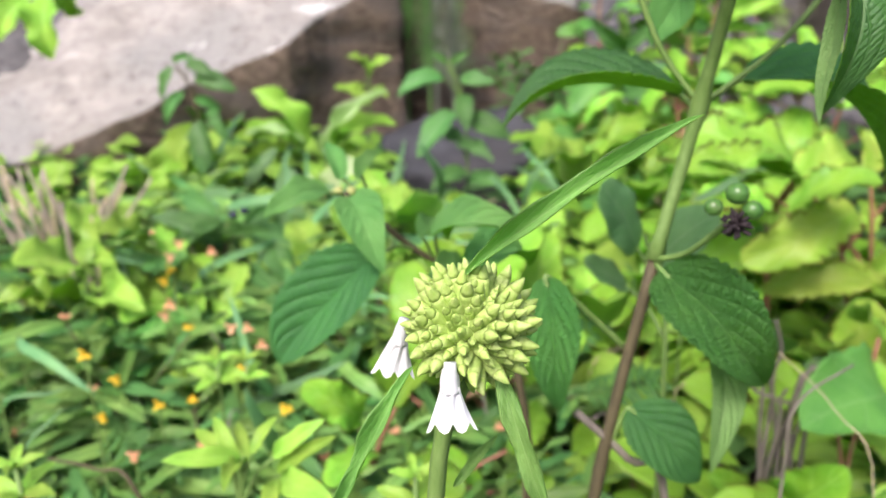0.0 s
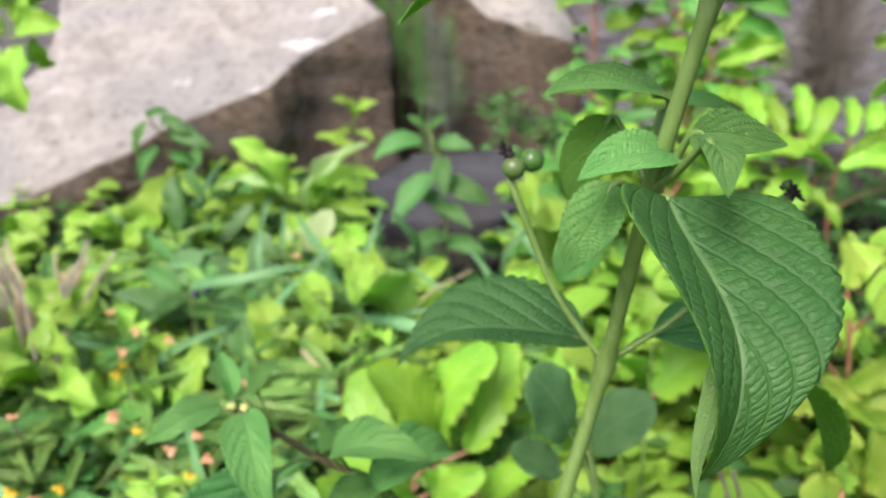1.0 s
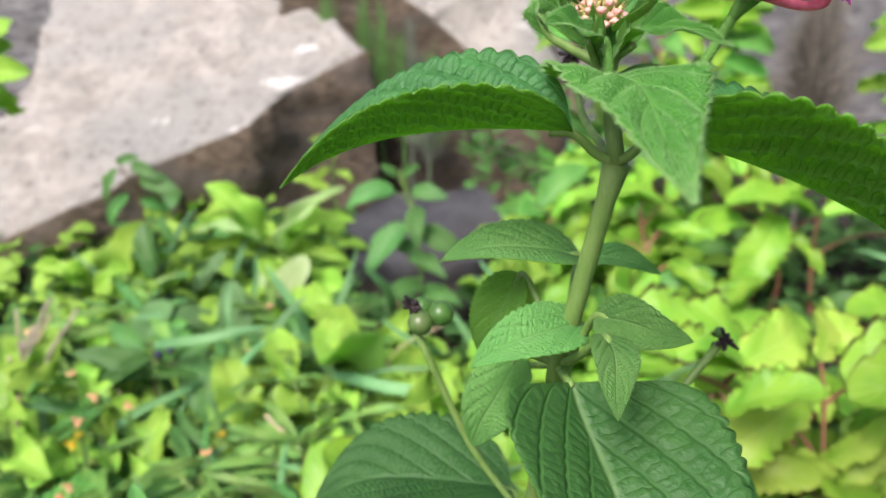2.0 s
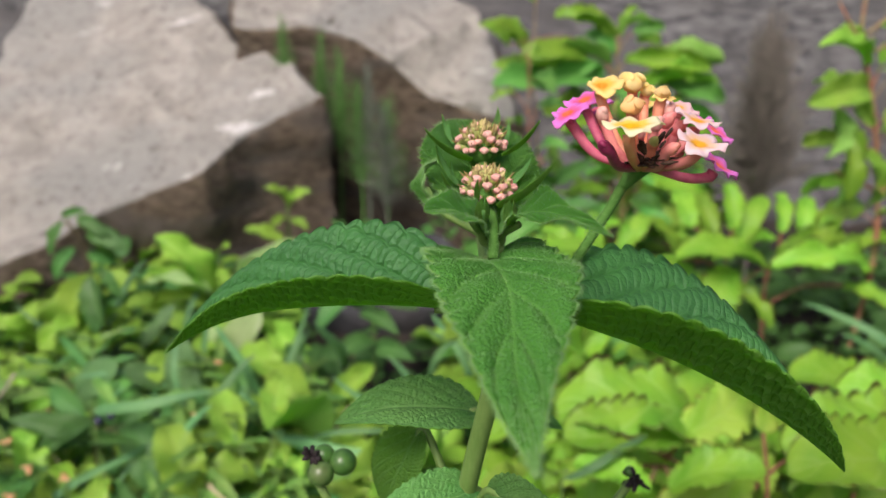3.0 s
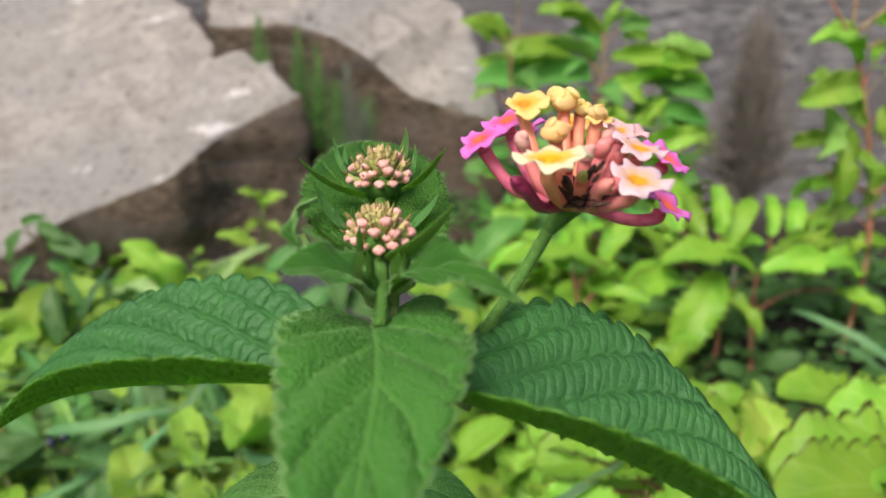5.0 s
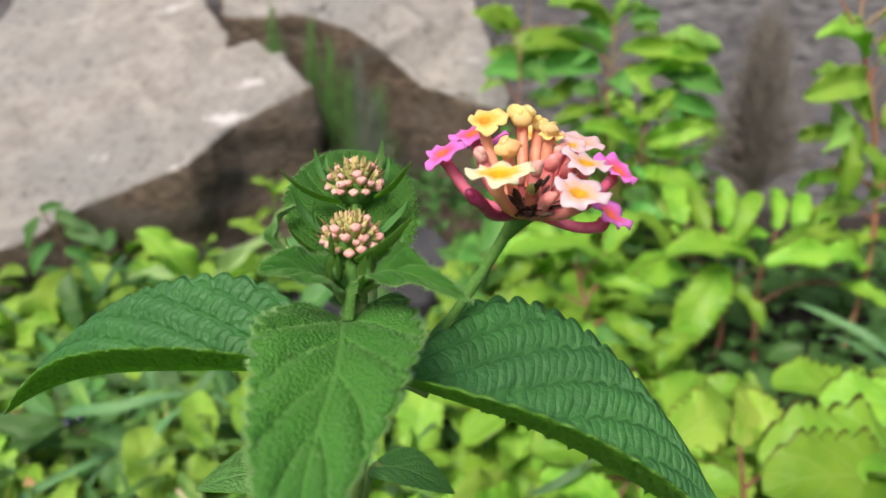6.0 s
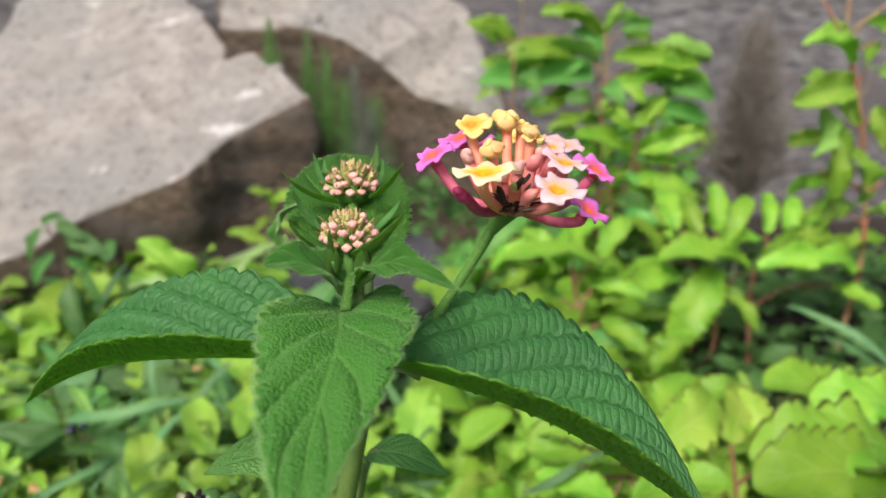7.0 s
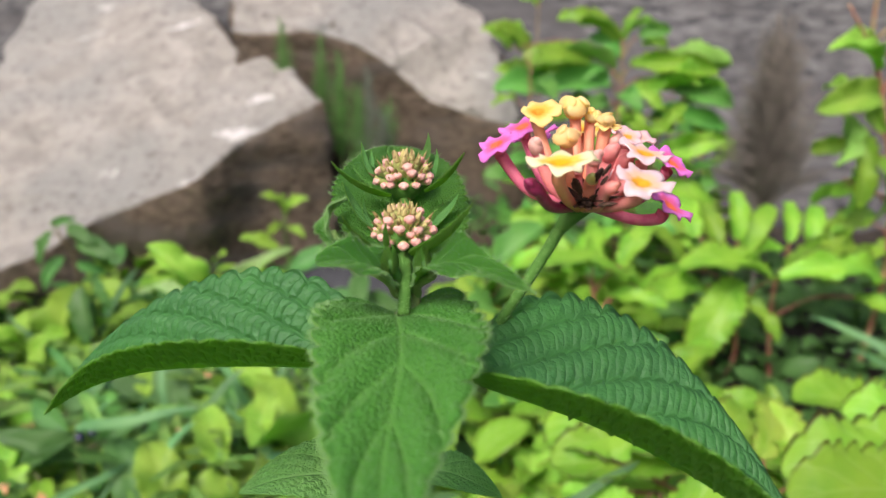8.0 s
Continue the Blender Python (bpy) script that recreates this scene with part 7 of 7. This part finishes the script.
DRY_GREY = plain_material("dry_grey_bristle", (0.17, 0.15, 0.132), (0.28, 0.245, 0.22), rough=0.85, scale=200, bump=0.2, dist=0.0005)
FERN = plain_material("feathery_green", (0.09, 0.22, 0.05), (0.17, 0.34, 0.09), rough=0.6, scale=200, bump=0.2, dist=0.0005)
GREY_GREEN = plain_material("feathery_grey", (0.14, 0.17, 0.13), (0.22, 0.24, 0.19), rough=0.7, scale=200, bump=0.2, dist=0.0005)
q = (0.38, 0.85, 0.256)
plume(q[0], q[1], (0.382, 0.85, 0.233)[2], (0.369, 0.85, 0.372)[2], 0.062, 900, DRY_GREY, "grey-brown dry plume grass", needle=0.05, r=0.0010)
for px, mm, wd in (((-0.115, 1.03, 0.403), FERN, 0.02), ((-0.08, 1.03, 0.387), FERN, 0.02), ((-0.057, 1.02, 0.365), FERN, 0.022), ((-0.019, 1, 0.348), GREY_GREEN, 0.02), ((0.004, 0.99, 0.305), GREY_GREEN, 0.03),
                   ((-0.026, 1, 0.33), FERN, 0.025), ((0.002, 1, 0.316), FERN, 0.03)):
    plume(px[0], px[1], px[2] - 0.11, px[2], wd * 1.25, 260, mm, "fine feathery green plant in the gap between rocks", needle=0.02)
for i, q in enumerate(((0.075, 0.93, 0.255), (0.094, 0.93, 0.23), (0.056, 0.95, 0.239), (0.112, 0.92, 0.219), (0.132, 0.98, 0.254))):
    ob = plant("small_leaf_weed", q[0], q[1], "small dark weed under the boulder", "weed", "small weeds")
    f, tip = foot_at(q[0], q[1]), Vector(q)
    axis_stem(ob, [f, f.lerp(tip, 0.5), tip], 0.001, 0.0006, GREEN_STEM)
    for k in range(16):
        h, w = random.uniform(0.35, 1), k * 2.4
        p = f.lerp(tip, h)
        part("leaf", random.choice(LEAFLET), None, ob, span(p, p + Vector((math.cos(w), math.sin(w), 0.5)) * 0.02, (0, -0.3, 1), 1.3))
for i in range(40):
    x, y = random.uniform(-0.25, 0.35), random.uniform(0.3, 0.8)
    z = ground_height(x, y) + 0.004
    ob = part("dead_leaf", random.choice(DEAD), None, None, span((x, y, z), (x + random.uniform(-0.03, 0.03), y + random.uniform(-0.03, 0.03), z + 0.004), (0, 0, 1)))
    tagged(ob, "curled brown dead leaf lying on the soil", "leaf", "dead leaves")


def undergrowth(name, n, x0, x1, y0, y1, low, high, size, ratio, materials, seed, label, keep):
    """Countless small leaves low over the soil, in one mesh."""
    rng = np.random.default_rng(seed)
    src = leaf_mesh(name + "_src", ratio=ratio, a=0.5, b=0.6, nu=7 if size < 0.035 else 5, nv=2 if size < 0.035 else 1, fold=0.3, arch=0.1, thick=0.01)
    co = np.empty(len(src.vertices) * 3)
    src.vertices.foreach_get("co", co)
    co = co.reshape(-1, 3)
    quads = np.array([p.vertices[:] for p in src.polygons])
    slot = np.empty(len(src.polygons), dtype=np.int32)
    src.polygons.foreach_get("material_index", slot)
    uv = np.empty(len(src.loops) * 2)
    src.uv_layers[0].data.foreach_get("uv", uv)
    V, F = [], []
    made = 0
    while made < n:
        x, y = rng.uniform(x0, x1), rng.uniform(y0, y1)
        if not keep(x, y):
            continue
        base = Vector((x, y, ground_height(x, y) + rng.uniform(low, high)))
        w = rng.uniform(0, 6.28)
        d = Vector((math.cos(w), math.sin(w), rng.uniform(-0.3, 0.6))) * size * rng.uniform(0.6, 1.3)
        m = np.array(span(base, base + d, (rng.normal(0, 0.4), -0.3 + rng.normal(0, 0.4), 1)))
        V.append(co @ m[:3, :3].T + m[:3, 3])
        F.append(quads + made * len(co))
        made += 1
    me = bpy.data.meshes.new(name)
    faces = np.concatenate(F)
    me.from_pydata(np.concatenate(V).tolist(), [], faces.tolist())
    layer = me.uv_layers.new(name="uv")
    layer.data.foreach_set("uv", np.tile(uv, made).astype(np.float32))
    for m in materials:
        me.materials.append(m)
    me.polygons.foreach_set("material_index", np.tile(slot, made))
    me.polygons.foreach_set("use_smooth", np.ones(len(faces), dtype=bool))
    bpy.data.meshes.remove(src)
    return tagged(new(name, me), label, "undergrowth", kind="stuff")


for x, y, rng in scatter(15, -0.40, -0.02, 0.44, 0.54, 31, lambda x, y: x > 0.0 - (y - 0.02) * 0.60):
    clump("broad_leaf_plant", "yellow-green low plant with broad leaves", "plant", "broad-leaved plants", x, y, rng,
          rng.uniform(0.05, 0.085), 7, 0.036, BROAD + YELLOW[:1], GREEN_STEM, spread=0.03)
fan = lambda x, y: abs(x - 0.04) < 0.12 + y * 0.72
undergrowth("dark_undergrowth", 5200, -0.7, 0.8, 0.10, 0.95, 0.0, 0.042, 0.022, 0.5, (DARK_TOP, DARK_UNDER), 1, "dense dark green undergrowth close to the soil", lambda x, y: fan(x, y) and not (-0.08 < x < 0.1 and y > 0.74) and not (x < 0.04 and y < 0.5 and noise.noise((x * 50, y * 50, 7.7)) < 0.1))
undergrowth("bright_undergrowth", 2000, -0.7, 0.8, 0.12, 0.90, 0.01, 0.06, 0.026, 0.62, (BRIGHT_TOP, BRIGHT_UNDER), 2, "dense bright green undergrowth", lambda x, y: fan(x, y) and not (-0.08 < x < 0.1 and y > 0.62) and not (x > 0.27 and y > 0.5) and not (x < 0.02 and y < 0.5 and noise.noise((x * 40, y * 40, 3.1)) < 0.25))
undergrowth("lime_undergrowth", 420, 0.05, 0.9, 0.3, 0.95, 0.02, 0.07, 0.032, 0.7, (LIME_TOP, LIME_UNDER), 3, "dense lime-green undergrowth between the clumps", lambda x, y: fan(x, y) and x > 0.02 + 0.12 * y and not (x > 0.27 and y > 0.5))


def outer(x, y):
    """Thick beside the plants, thinning out unevenly with distance."""
    if (abs(x - 0.04) < 0.14 + max(0, y) * 0.70 and y > -0.02) or (-0.62 < x < 0.25 and y > 0.86) or y > 1.6 or x * x + (y - 0.02) ** 2 < 0.006:
        return False
    r = math.hypot(x - 0.05, (y - 0.3) * 1.1) + 0.35 * noise.noise((x * 2.2, y * 2.2, 5.0)) + 0.2 * noise.noise((x * 7, y * 7, 2.0))
    return r < 0.75 + 1.5 * abs(noise.noise((x * 97, y * 97, 9.0))) ** 0.7


undergrowth("outer_undergrowth", 9000, -2.6, 2.6, -2.2, 1.6, 0.0, 0.075, 0.042, 0.55, (MID_TOP, DARK_UNDER), 4, "low green weeds all round the place", outer)

# broad scalloped leaves low beside the lantana sprig
kalanchoe((0.022, 0.415), [(0.022, 0.410, 0.134)], [
    ((0.023, 0.405, 0.141), (-0.010, 0.390, 0.195), 0.95), ((0.022, 0.410, 0.144), (0.052, 0.400, 0.201), 0.85), ((0.010, 0.400, 0.115), (-0.026, 0.385, 0.146), 0.95)], jitter=0.05)
